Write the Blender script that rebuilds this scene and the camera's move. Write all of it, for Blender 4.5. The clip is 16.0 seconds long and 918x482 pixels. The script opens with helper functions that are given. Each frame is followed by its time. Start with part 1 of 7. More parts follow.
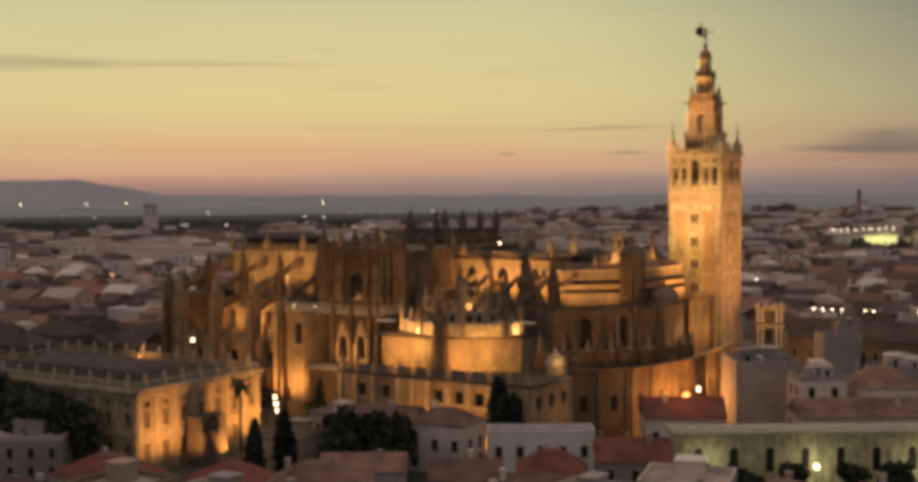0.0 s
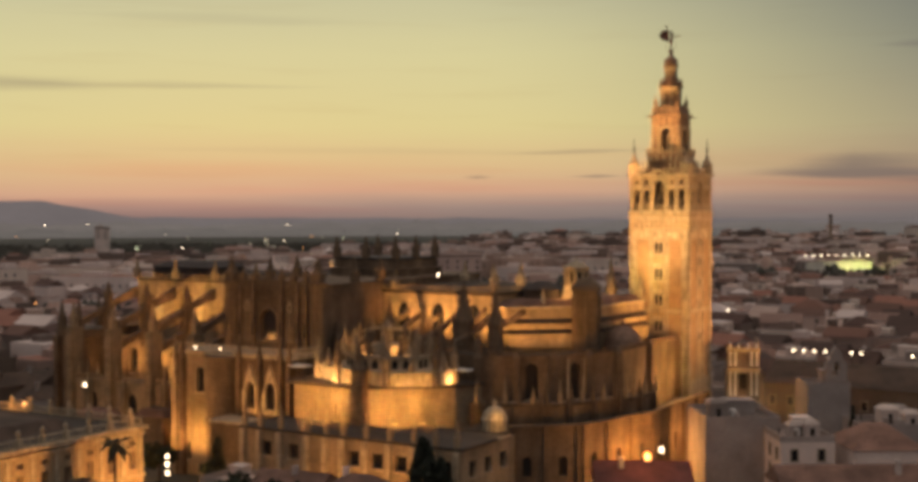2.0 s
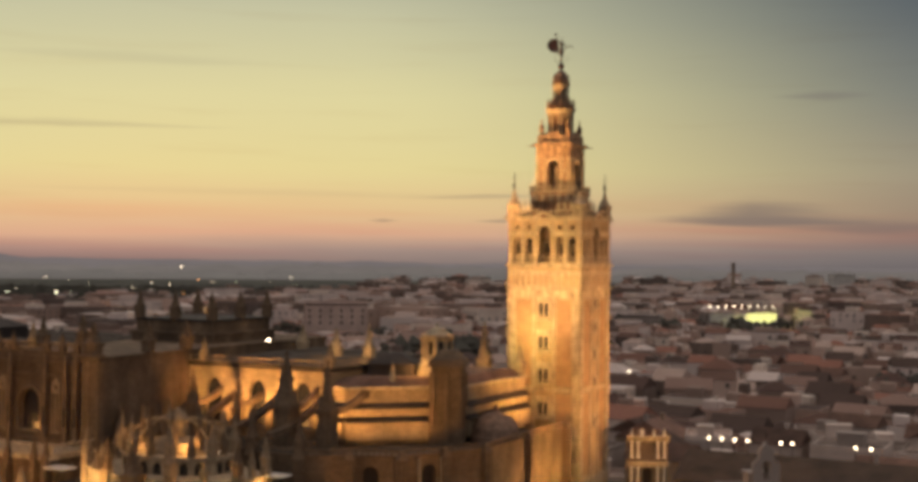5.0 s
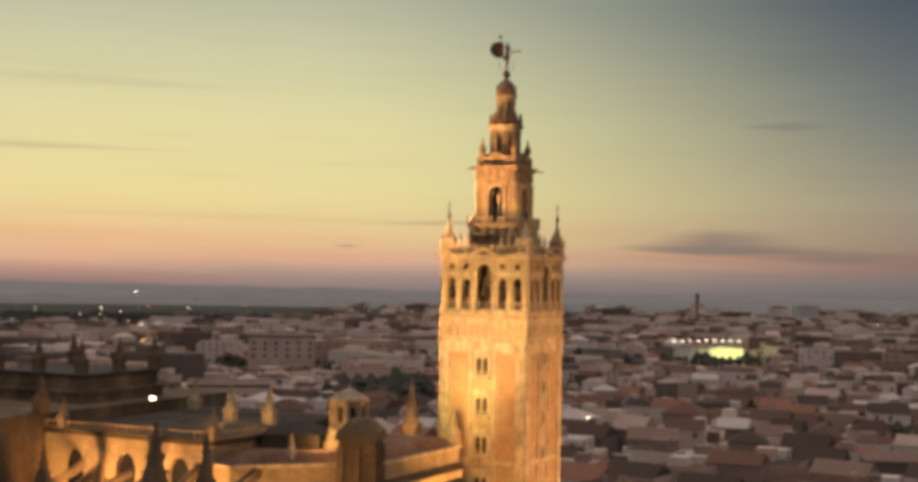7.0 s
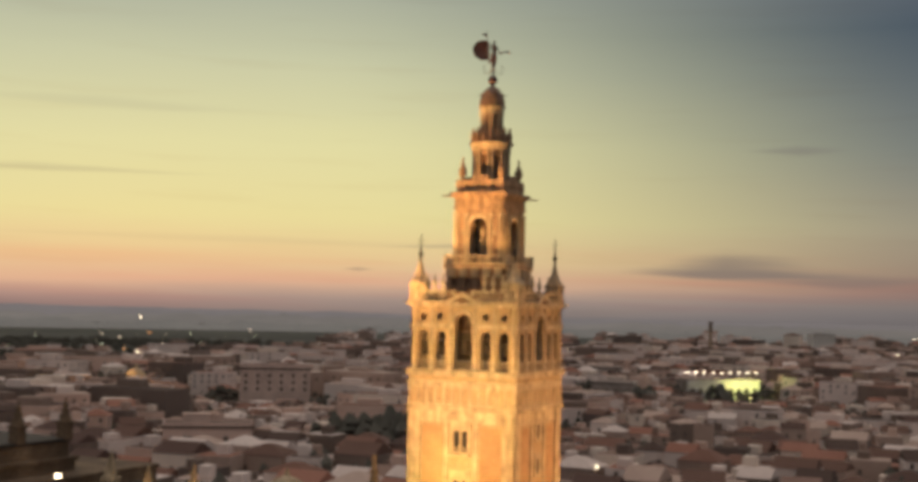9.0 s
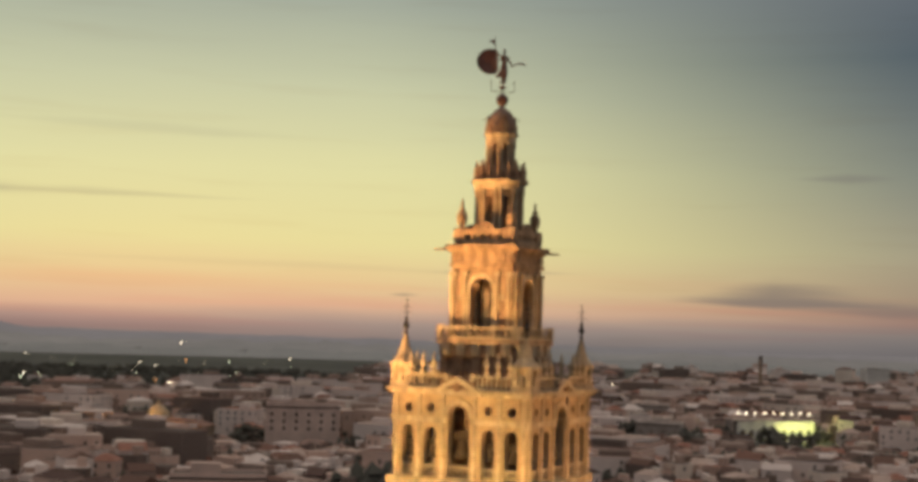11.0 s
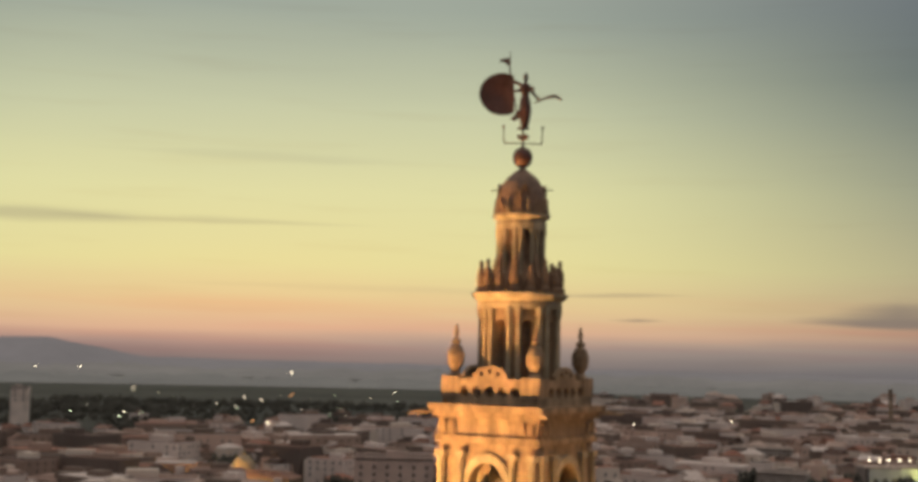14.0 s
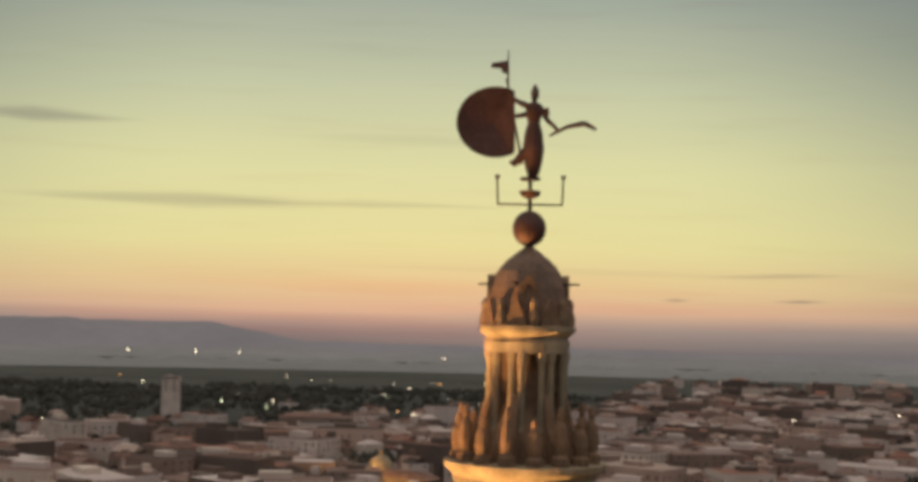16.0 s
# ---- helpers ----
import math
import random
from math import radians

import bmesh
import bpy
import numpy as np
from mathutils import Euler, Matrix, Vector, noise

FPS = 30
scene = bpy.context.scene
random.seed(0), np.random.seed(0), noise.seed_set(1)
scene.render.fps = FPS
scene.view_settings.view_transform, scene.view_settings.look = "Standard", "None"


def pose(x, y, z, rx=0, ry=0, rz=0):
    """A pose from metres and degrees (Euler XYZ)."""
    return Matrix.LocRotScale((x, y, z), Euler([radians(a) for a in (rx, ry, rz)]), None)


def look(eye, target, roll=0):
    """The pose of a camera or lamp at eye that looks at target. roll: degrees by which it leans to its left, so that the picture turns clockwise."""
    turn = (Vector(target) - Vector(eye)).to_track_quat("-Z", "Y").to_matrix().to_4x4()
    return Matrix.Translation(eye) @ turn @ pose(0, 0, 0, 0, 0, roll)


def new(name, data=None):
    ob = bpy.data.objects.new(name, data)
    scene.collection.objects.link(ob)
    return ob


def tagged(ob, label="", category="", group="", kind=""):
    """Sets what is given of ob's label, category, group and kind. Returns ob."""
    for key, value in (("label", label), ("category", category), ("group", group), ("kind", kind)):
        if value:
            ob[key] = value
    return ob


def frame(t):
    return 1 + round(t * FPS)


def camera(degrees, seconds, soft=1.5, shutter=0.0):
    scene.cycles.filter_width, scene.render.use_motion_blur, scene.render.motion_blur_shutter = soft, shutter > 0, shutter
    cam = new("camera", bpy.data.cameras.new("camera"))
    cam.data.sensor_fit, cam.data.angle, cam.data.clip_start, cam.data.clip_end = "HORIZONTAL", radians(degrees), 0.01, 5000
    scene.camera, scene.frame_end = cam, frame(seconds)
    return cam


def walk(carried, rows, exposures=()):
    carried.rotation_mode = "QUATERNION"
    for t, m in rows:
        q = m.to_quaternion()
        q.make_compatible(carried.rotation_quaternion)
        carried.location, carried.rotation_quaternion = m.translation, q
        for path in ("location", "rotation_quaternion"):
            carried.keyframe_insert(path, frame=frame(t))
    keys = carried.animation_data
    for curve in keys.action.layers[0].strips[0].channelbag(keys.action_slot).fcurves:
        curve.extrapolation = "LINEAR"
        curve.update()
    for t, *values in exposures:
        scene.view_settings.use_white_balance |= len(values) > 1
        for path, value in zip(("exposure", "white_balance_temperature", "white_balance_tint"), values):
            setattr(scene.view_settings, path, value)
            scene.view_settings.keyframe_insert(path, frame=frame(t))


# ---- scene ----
cam = camera(39.4, 16.0, soft=4.2)
METRES, EYE, TILT, LEAN, TURN = 285.0, 52.0, 3.2, -1.1, 0.0
ROWS = [
    (0.0, 0.0, 0.0, 0.0, -0.238, -5.53, 1.48),
    (0.5, 0.0078, 0.0361, -0.002, -0.208, -5.31, 1.44),
    (1.0, 0.0151, 0.0688, -0.0039, -0.363, -5.07, 1.39),
    (1.5, 0.0228, 0.1046, -0.0059, -0.858, -4.81, 1.26),
    (2.0, 0.0303, 0.1371, -0.0076, -1.508, -4.54, 1.16),
    (2.5, 0.0382, 0.1725, -0.0086, -2.249, -4.27, 1.01),
    (3.0, 0.0457, 0.2053, -0.0104, -2.974, -3.95, 0.86),
    (3.5, 0.0536, 0.2401, -0.0118, -3.729, -3.62, 0.65),
    (4.0, 0.0616, 0.2721, -0.0129, -4.399, -3.32, 0.55),
    (4.5, 0.0699, 0.3064, -0.0142, -5.099, -2.97, 0.36),
    (5.0, 0.0777, 0.337, -0.0153, -5.709, -2.64, 0.23),
    (7.5, 0.1187, 0.4938, -0.0128, -7.39, -1.22, -0.42),
    (8.0, 0.1261, 0.5233, -0.0118, -7.295, -0.98, -0.46),
    (8.5, 0.1341, 0.5545, -0.0103, -7.09, -0.68, -0.45),
    (9.0, 0.1415, 0.5833, -0.0084, -6.81, -0.42, -0.54),
    (11.5, 0.1777, 0.7302, 0.0076, -4.11, 1.0, -0.89),
    (12.0, 0.184, 0.758, 0.0118, -3.41, 1.25, -0.76),
    (12.5, 0.1905, 0.7863, 0.0167, -2.57, 1.49, -0.59),
    (13.0, 0.1962, 0.8122, 0.0214, -1.72, 1.63, -0.49),
    (13.5, 0.2024, 0.8401, 0.0265, -0.71, 1.72, -0.36),
    (14.0, 0.208, 0.8658, 0.0312, 0.33, 1.75, -0.24),
    (14.5, 0.2137, 0.8932, 0.0364, 1.54, 1.71, -0.18),
    (15.0, 0.2192, 0.9182, 0.0412, 2.78, 1.62, -0.18),
    (15.5, 0.22485, 0.9443, 0.0465, 4.38, 1.42, -0.07),
    (16.0, 0.22975, 0.9678, 0.0514, 7.28, 0.95, 0.14),
]
walk(cam, [(t, pose(0, 0, EYE, TILT, LEAN, TURN) @ pose(METRES * x, METRES * y, METRES * z, 90 + pitch, roll, yaw)) for t, x, y, z, yaw, pitch, roll in ROWS],
     exposures=((0.0, -0.20, 6850, 16), (2.5, -0.13, 6850, 16), (5.0, -0.05, 6800, 15), (8.0, 0.02, 6700, 12.5), (12.0, 0.04, 6600, 9), (16.0, 0.02, 6550, 8.5)))

# ---- world: afterglow in the north-west, dusk overhead ----
GLOW = -9.0  # azimuth of the afterglow, degrees to the right of +y


def make_world():
    w = bpy.data.worlds.new("dusk_sky")
    scene.world = w
    w.use_nodes = True
    nt = w.node_tree
    nt.nodes.clear()
    N, L = nt.nodes.new, nt.links.new

    def math_(op, a, b=None, c=None, clamp=False):
        n = N("ShaderNodeMath")
        n.operation, n.use_clamp = op, clamp
        for i, v in enumerate((a, b, c)):
            if v is None:
                continue
            if isinstance(v, (int, float)):
                n.inputs[i].default_value = v
            else:
                L(v, n.inputs[i])
        return n.outputs[0]

    def ramp(fac, stops):
        n = N("ShaderNodeValToRGB")
        e = n.color_ramp.elements
        while len(e) < len(stops):
            e.new(0.5)
        for i, (p, c) in enumerate(stops):
            e[i].position, e[i].color = p, (*c, 1)
        L(fac, n.inputs[0])
        return n.outputs[0]

    def mix(fac, a, b, blend="MIX"):
        n = N("ShaderNodeMix")
        n.data_type, n.blend_type = "RGBA", blend
        for i, v in ((0, fac), (6, a), (7, b)):
            if isinstance(v, (int, float)):
                n.inputs[i].default_value = v
            elif isinstance(v, tuple):
                n.inputs[i].default_value = (*v, 1)
            else:
                L(v, n.inputs[i])
        return n.outputs[2]

    tc = N("ShaderNodeTexCoord")
    sep = N("ShaderNodeSeparateXYZ")
    L(tc.outputs["Generated"], sep.inputs[0])
    x, y, z = sep.outputs
    el = math_("MULTIPLY", math_("ARCSINE", z), 180 / math.pi)
    az = math_("MULTIPLY", math_("ARCTAN2", x, y), 180 / math.pi)
    off = math_("ABSOLUTE", math_("SUBTRACT", az, GLOW))

    # slow unevenness of the bands
    comb = N("ShaderNodeCombineXYZ")
    L(math_("MULTIPLY", az, 0.05), comb.inputs[0])
    L(math_("MULTIPLY", el, 0.55), comb.inputs[1])
    no = N("ShaderNodeTexNoise")
    no.inputs["Scale"].default_value, no.inputs["Detail"].default_value = 1.0, 5.0
    L(comb.outputs[0], no.inputs["Vector"])
    wob = math_("SUBTRACT", no.outputs[0], 0.5)
    elw = math_("ADD", el, math_("MULTIPLY", wob, 0.9))
    f = math_("DIVIDE", math_("ADD", elw, 2.0), 92.0, clamp=True)
    e = lambda d: (d + 2.0) / 92.0
    warm = ramp(f, [(e(-1.5), SKY_W[0]), (e(-0.4), SKY_W[1]), (e(0.3), SKY_W[2]), (e(0.9), SKY_W[3]), (e(2.0), SKY_W[4]), (e(3.8), SKY_W[5]),
                    (e(7.0), SKY_W[6]), (e(10.5), SKY_W[7]), (e(15), SKY_W[8]), (e(30), SKY_W[9]), (e(88), SKY_W[10])])
    cool = ramp(f, [(e(-1.5), SKY_C[0]), (e(0.3), SKY_C[1]), (e(1.6), SKY_C[2]), (e(3.5), SKY_C[3]), (e(7), SKY_C[4]), (e(12), SKY_C[5]), (e(30), SKY_C[6]), (e(88), SKY_C[7])])
    side = N("ShaderNodeMapRange")
    side.interpolation_type = "SMOOTHSTEP"
    L(math_("ADD", off, math_("MULTIPLY", el, 0.55)), side.inputs[0])
    side.inputs[1].default_value, side.inputs[2].default_value = 13.5, 45.0
    col = mix(side.outputs[0], warm, cool)

    # thin streaks and the long flat clouds that stand over the horizon
    comb2 = N("ShaderNodeCombineXYZ")
    L(math_("MULTIPLY", az, 0.11), comb2.inputs[0])
    L(math_("MULTIPLY", el, 1.5), comb2.inputs[1])
    n2 = N("ShaderNodeTexNoise")
    n2.inputs["Scale"].default_value, n2.inputs["Detail"].default_value = 1.0, 6.0
    L(comb2.outputs[0], n2.inputs["Vector"])
    streak = math_("MULTIPLY", math_("SUBTRACT", n2.outputs[0], 0.55, clamp=True), 1.3, clamp=True)
    col = mix(streak, col, (0.84, 0.77, 0.73), "MULTIPLY")
    # rosy bars low over the horizon on the side of the afterglow
    comb3 = N("ShaderNodeCombineXYZ")
    L(math_("MULTIPLY", az, 0.055), comb3.inputs[0])
    L(math_("MULTIPLY", el, 1.15), comb3.inputs[1])
    comb3.inputs[2].default_value = 7.3
    n3 = N("ShaderNodeTexNoise")
    n3.inputs["Scale"].default_value, n3.inputs["Detail"].default_value = 1.0, 5.0
    L(comb3.outputs[0], n3.inputs["Vector"])
    low = N("ShaderNodeMapRange")
    low.interpolation_type = "SMOOTHSTEP"
    L(el, low.inputs[0])
    low.inputs[1].default_value, low.inputs[2].default_value, low.inputs[3].default_value, low.inputs[4].default_value = 3.4, 0.9, 0.0, 1.0
    rosy = math_("MULTIPLY", math_("MULTIPLY", math_("SUBTRACT", n3.outputs[0], 0.44, clamp=True), 4.2, clamp=True), low.outputs[0])
    col = mix(math_("MULTIPLY", rosy, 0.62), col, (1.0, 0.74, 0.78), "MULTIPLY")
    # long flat clouds: thin tips, ragged edges, each with its own bulge above and below its line
    warp = math_("MULTIPLY", math_("SUBTRACT", n2.outputs[0], 0.5), 1.15)
    bend = math_("ADD", el, math_("MULTIPLY", wob, 0.7))
    for ca, ce, wa, up, down, dark in CLOUDS:
        da = math_("POWER", math_("ABSOLUTE", math_("DIVIDE", math_("SUBTRACT", az, ca), wa)), 1.25)
        over = math_("SUBTRACT", bend, ce)
        de = math_("MAXIMUM", math_("DIVIDE", over, up), math_("DIVIDE", over, -down))
        d = math_("ADD", math_("ADD", da, de), warp)
        m = N("ShaderNodeMapRange")
        m.interpolation_type = "SMOOTHSTEP"
        L(d, m.inputs[0])
        m.inputs[1].default_value, m.inputs[2].default_value, m.inputs[3].default_value, m.inputs[4].default_value = 1.15, 0.1, 0.0, dark
        col = mix(m.outputs[0], col, (0.165, 0.15, 0.145))

    sky = N("ShaderNodeTexSky")
    sky.sky_type, sky.sun_disc = "NISHITA", False
    sky.sun_elevation, sky.sun_rotation = radians(0.5), radians(GLOW)
    b1, b2, add, out = N("ShaderNodeBackground"), N("ShaderNodeBackground"), N("ShaderNodeAddShader"), N("ShaderNodeOutputWorld")
    L(col, b1.inputs[0])
    b1.inputs[1].default_value = SKY_GAIN
    L(sky.outputs[0], b2.inputs[0])
    b2.inputs[1].default_value = 0.006
    L(b1.outputs[0], add.inputs[0])
    L(b2.outputs[0], add.inputs[1])
    L(add.outputs[0], out.inputs[0])


SKY_GAIN = 1.0
SKY_W = [(0.13, 0.125, 0.13), (0.185, 0.174, 0.172), (0.37, 0.295, 0.25), (0.635, 0.415, 0.28), (0.71, 0.54, 0.29), (0.73, 0.675, 0.325),
         (0.695, 0.68, 0.365), (0.545, 0.57, 0.375), (0.33, 0.375, 0.32), (0.47, 0.44, 0.395), (0.81, 0.70, 0.595)]
SKY_C = [(0.12, 0.12, 0.13), (0.14, 0.138, 0.145), (0.22, 0.178, 0.155), (0.25, 0.228, 0.198), (0.135, 0.16, 0.172), (0.058, 0.086, 0.118), (0.38, 0.36, 0.35), (0.81, 0.70, 0.595)]
# azimuth, elevation, half width, bulge above, bulge below, strength
CLOUDS = [(-19.0, 5.4, 8.6, 0.55, 0.36, 0.33), (-11.5, 5.45, 7.5, 0.24, 0.18, 0.24), (18.5, 1.6, 5.0, 1.0, 0.24, 0.75), (23.2, 1.4, 5.0, 0.45, 0.4, 0.5), (7.6, 1.57, 1.5, 0.1, 0.08, 0.6),
          (2.3, 1.56, 0.8, 0.09, 0.08, 0.5), (-9.0, 8.35, 9.0, 0.5, 0.3, 0.12), (21.6, 6.95, 2.4, 0.36, 0.3, 0.42), (-26.0, 8.7, 4.4, 0.5, 0.4, 0.45), (-2.0, 2.7, 14.0, 0.25, 0.2, 0.09), (7.0, 2.65, 4.0, 0.14, 0.1, 0.3)]
make_world()

AMBER, GOLD = (1.0, 0.47, 0.12), (1.0, 0.54, 0.16)
TOWER_AT = (61.75, 317.0)
HERE = pose(*TOWER_AT, 0, 0, 0, -33)  # the monument's frame: x east, y north, origin under the tower


def flood(name, eye, target, watts, colour, spread, size=0.6, blend=0.6):
    """A bare spot lamp, drawn without a housing. Places in the monument's frame."""
    li = bpy.data.lights.new(name, "SPOT")
    li.energy, li.color, li.spot_size, li.spot_blend, li.shadow_soft_size = watts, colour, radians(spread), blend, size
    ob = new(name, li)
    ob.matrix_world = look(HERE @ Vector(eye), HERE @ Vector(target))
    return ob


def glow(name, place, watts, colour, size=0.5):
    li = bpy.data.lights.new(name, "POINT")
    li.energy, li.color, li.shadow_soft_size = watts, colour, size
    ob = new(name, li)
    ob.location = HERE @ Vector(place)
    return ob


# floodlights of the tower
CREAM = (1.0, 0.59, 0.22)
flood("tower_flood", (3.2, -37.5, 34.2), (-0.5, -6.8, 51), 128000, CREAM, 52, blend=1.0)
flood("tower_flood", (1.0, -34.0, 34.4), (-2.2, -6.8, 38.8), 40000, (1.0, 0.78, 0.22), 26, blend=1.0)
flood("tower_flood", (62, 8, 18.5), (6, 0, 40), 215000, (1.0, 0.50, 0.16), 50, blend=1.0)
flood("tower_flood", (7.4, -24, 26.4), (2.6, -6.8, 31), 14000, (1.0, 0.46, 0.13), 66, blend=1.0)
flood("lantern_flood", (-26, -34, 38.4), (0, 0, 77), 360000, (1.0, 0.53, 0.18), 26, blend=1.0)
for sx, sy in ((1, -1), (-1, -1), (1, 1)):
    flood("lantern_flood", (4.6 * sx, 4.6 * sy, 65.9), (1.2 * sx, 1.2 * sy, 71), 430, (1.0, 0.50, 0.12), 100, 0.3, 1.0)
# floodlights of the cathedral: behind the piers on the aisle roofs, on the terraces and in the street
for e, n, z, te, tn, tz, p in ((-112, -48, 23.6, -112, -42, 31, 3300), (-99.5, -48, 23.6, -99.5, -42, 31, 3900), (-87.5, -48, 23.6, -87.5, -42, 31, 3900), (-75.5, -49, 24.5, -76.5, -42, 31, 2600),
                               (-43, -46.8, 26, -42, -42, 32, 1800), (-36.5, -46.8, 26, -36.5, -42, 32, 4600), (-29, -46.8, 26, -29, -42, 32, 5200), (-20.3, -46.2, 26, -19, -40, 32, 3200),
                               (-12.6, -45.8, 25.2, -14, -38, 33, 1500), (-6.2, -41.2, 25.2, -9, -34, 33, 1200), (1.2, -17.5, 25.6, -3, -19, 33, 1900), (1.6, -13, 25.6, -3, -13, 33, 1500)):
    flood("roof_flood", (e, n - 1.2 if n < -40 else n, z), (te, tn, 36), p * 3.2, (1.0, 0.50, 0.14), 118, blend=1.0)
for e, n, z, te, tn, tz, p in ((-84.0, -57.4, 15.2, -84.6, -52.4, 22, 2800), (-90.6, -57.4, 15.2, -90.4, -52.4, 22, 1500), (-97.0, -57.4, 15.2, -97.2, -52.4, 22, 2400), (-102.6, -57.4, 15.2, -102.6, -52.4, 22, 2000), (-109.0, -57.4, 15.2, -109.2, -52.4, 22, 1200), (-115.0, -57.4, 15.2, -114.8, -52.4, 22, 500),
                               (-80.6, -66.6, 3, -80.8, -62.4, 14, 1200), (-97.0, -66.6, 3, -97.0, -62.4, 12, 500), (-72.8, -80.0, 4.0, -71.6, -73.2, 17, 5200), (-67.6, -78.5, 4.0, -68.4, -73.2, 14, 1500), (-53.5, -79.2, 13.6, -53.5, -74, 19, 1500),
                               (-36, -83.0, 15.0, -36, -76.5, 17, 5200), (-19.5, -79.0, 15.0, -21.5, -71, 17, 6200), (-41, -95, 1.5, -41, -88, 9, 2600), (-31, -95, 1.5, -31, -88, 9, 2600), (-18.6, -95, 1.5, -18.6, -88, 9, 3200), (-7, -95, 1.5, -7, -88, 9, 3200)):
    flood("wall_flood", (e, n, z), (te, tn, tz), p * 1.75, AMBER, 125)
for e, n, p in ((-43.6, -72.0, 300), (-39.5, -75.6, 300), (-35.0, -75.8, 280), (-31.0, -75.8, 240), (-25.4, -73.9, 150), (-22.4, -71.7, 130), (-18.6, -69.0, 150), (-15.0, -65.6, 260)):
    flood("terrace_flood", (e, n, 21.5), (-29 + (e + 29) * 0.5, -66.5, 25.5), p * 2.8, (1.0, 0.56, 0.20), 160, 0.35)
for e, n in ((-33.0, -70.5), (-25.0, -69.5)):
    glow("terrace_glow", (e, n, 27.6), 420, GOLD)
# fill floods added across the square for even brown mid-tones on the walls
flood("fill_flood", (45, -92, 13.5), (-2, -47, 19), 33000, AMBER, 36, blend=1.0)
flood("fill_flood", (-41, -128, 17.5), (-60, -64, 29), 25000, AMBER, 58, blend=1.0)
flood("fill_flood", (-84, -113, 20.5), (-100, -55, 21), 15000, AMBER, 70, blend=1.0)
# low light on the transept front, from its porch terrace
for e in (-66.5, -51.5):
    flood("porch_flood", (e, -72.0, 25.6), (e * 0.7 - 59 * 0.3, -64, 33), 950, AMBER, 140)
# warm fill glows added round the monument, with no lamp bodies
for e, n, p in ((-100, -92, 1100), (-78, -93, 1500), (-56, -97, 1900), (17.0, -61, 1500), (17.6, -46, 1900), (17.6, -29, 1900), (17.0, -12, 1500)):
    glow("spill_glow", (e, n, 8.6), p * 1.6, AMBER, 0.4)
for e, n, p in ((9.5, -26, 2300), (9.0, -18, 2900)):
    glow("court_lamp", (e + 1.5, n, 19.2), p, (1.0, 0.52, 0.15), 0.4)
for e, n, z, p in ((-10.0, -33.4, 36.0, 520), (-22.6, -27.4, 37.0, 320), (-29.8, -26.6, 37.2, 320), (-9.2, -10.2, 35.2, 420)):
    glow("roof_lamp", (e, n, z), p, GOLD)
# the archive's lit front
for n in (-105, -109.5, -118.0, -127.5, -133):
    flood("archive_flood", (-46.4, n, 1.0), (-55, n, 9.5), 10000, AMBER, 84, blend=1.0)
# single lamps by the monument
glow("east_lamp", (15.4, -50, 8.4), 6000, (1.0, 0.42, 0.10))
glow("cupola_lamp", (-3.0, -69.5, 16.5), 350, GOLD)


# ---- materials ----
def material(name, base, rough=0.85, var=0.25, scale=0.35, fine=6.0, bump=0.25, metal=0.0, tint=None, dist=0.05):
    """Two scales of noise on a base colour, with fine relief."""
    m = bpy.data.materials.new(name)
    m.use_nodes = True
    nt = m.node_tree
    N, L = nt.nodes.new, nt.links.new
    b = nt.nodes["Principled BSDF"]
    b.inputs["Roughness"].default_value, b.inputs["Metallic"].default_value = rough, metal
    tc = N("ShaderNodeTexCoord")
    big, small = N("ShaderNodeTexNoise"), N("ShaderNodeTexNoise")
    for n, s, d in ((big, scale, 6.0), (small, fine, 4.0)):
        n.inputs["Scale"].default_value, n.inputs["Detail"].default_value = s, d
        L(tc.outputs["Object"], n.inputs["Vector"])
    mx = N("ShaderNodeMix")
    mx.data_type = "RGBA"
    t = tint or tuple(c * (1 - var) for c in base)
    mx.inputs[6].default_value = (*[min(1, c * (1 + var * 0.6)) for c in base], 1)
    mx.inputs[7].default_value = (*t, 1)
    mr = N("ShaderNodeMapRange")
    mr.inputs[1].default_value, mr.inputs[2].default_value = 0.32, 0.68
    L(big.outputs[0], mr.inputs[0])
    L(mr.outputs[0], mx.inputs[0])
    mx2 = N("ShaderNodeMix")
    mx2.data_type, mx2.blend_type = "RGBA", "MULTIPLY"
    mx2.inputs[0].default_value = 1.0
    mr2 = N("ShaderNodeMapRange")
    mr2.inputs[1].default_value, mr2.inputs[2].default_value, mr2.inputs[3].default_value, mr2.inputs[4].default_value = 0.3, 0.7, 1 - var * 0.8, 1.0
    L(small.outputs[0], mr2.inputs[0])
    L(mx.outputs[2], mx2.inputs[6])
    L(mr2.outputs[0], mx2.inputs[7])
    L(mx2.outputs[2], b.inputs["Base Color"])
    if bump:
        bp = N("ShaderNodeBump")
        bp.inputs["Strength"].default_value, bp.inputs["Distance"].default_value = bump, dist
        L(small.outputs[0], bp.inputs["Height"])
        L(bp.outputs[0], b.inputs["Normal"])
    return m


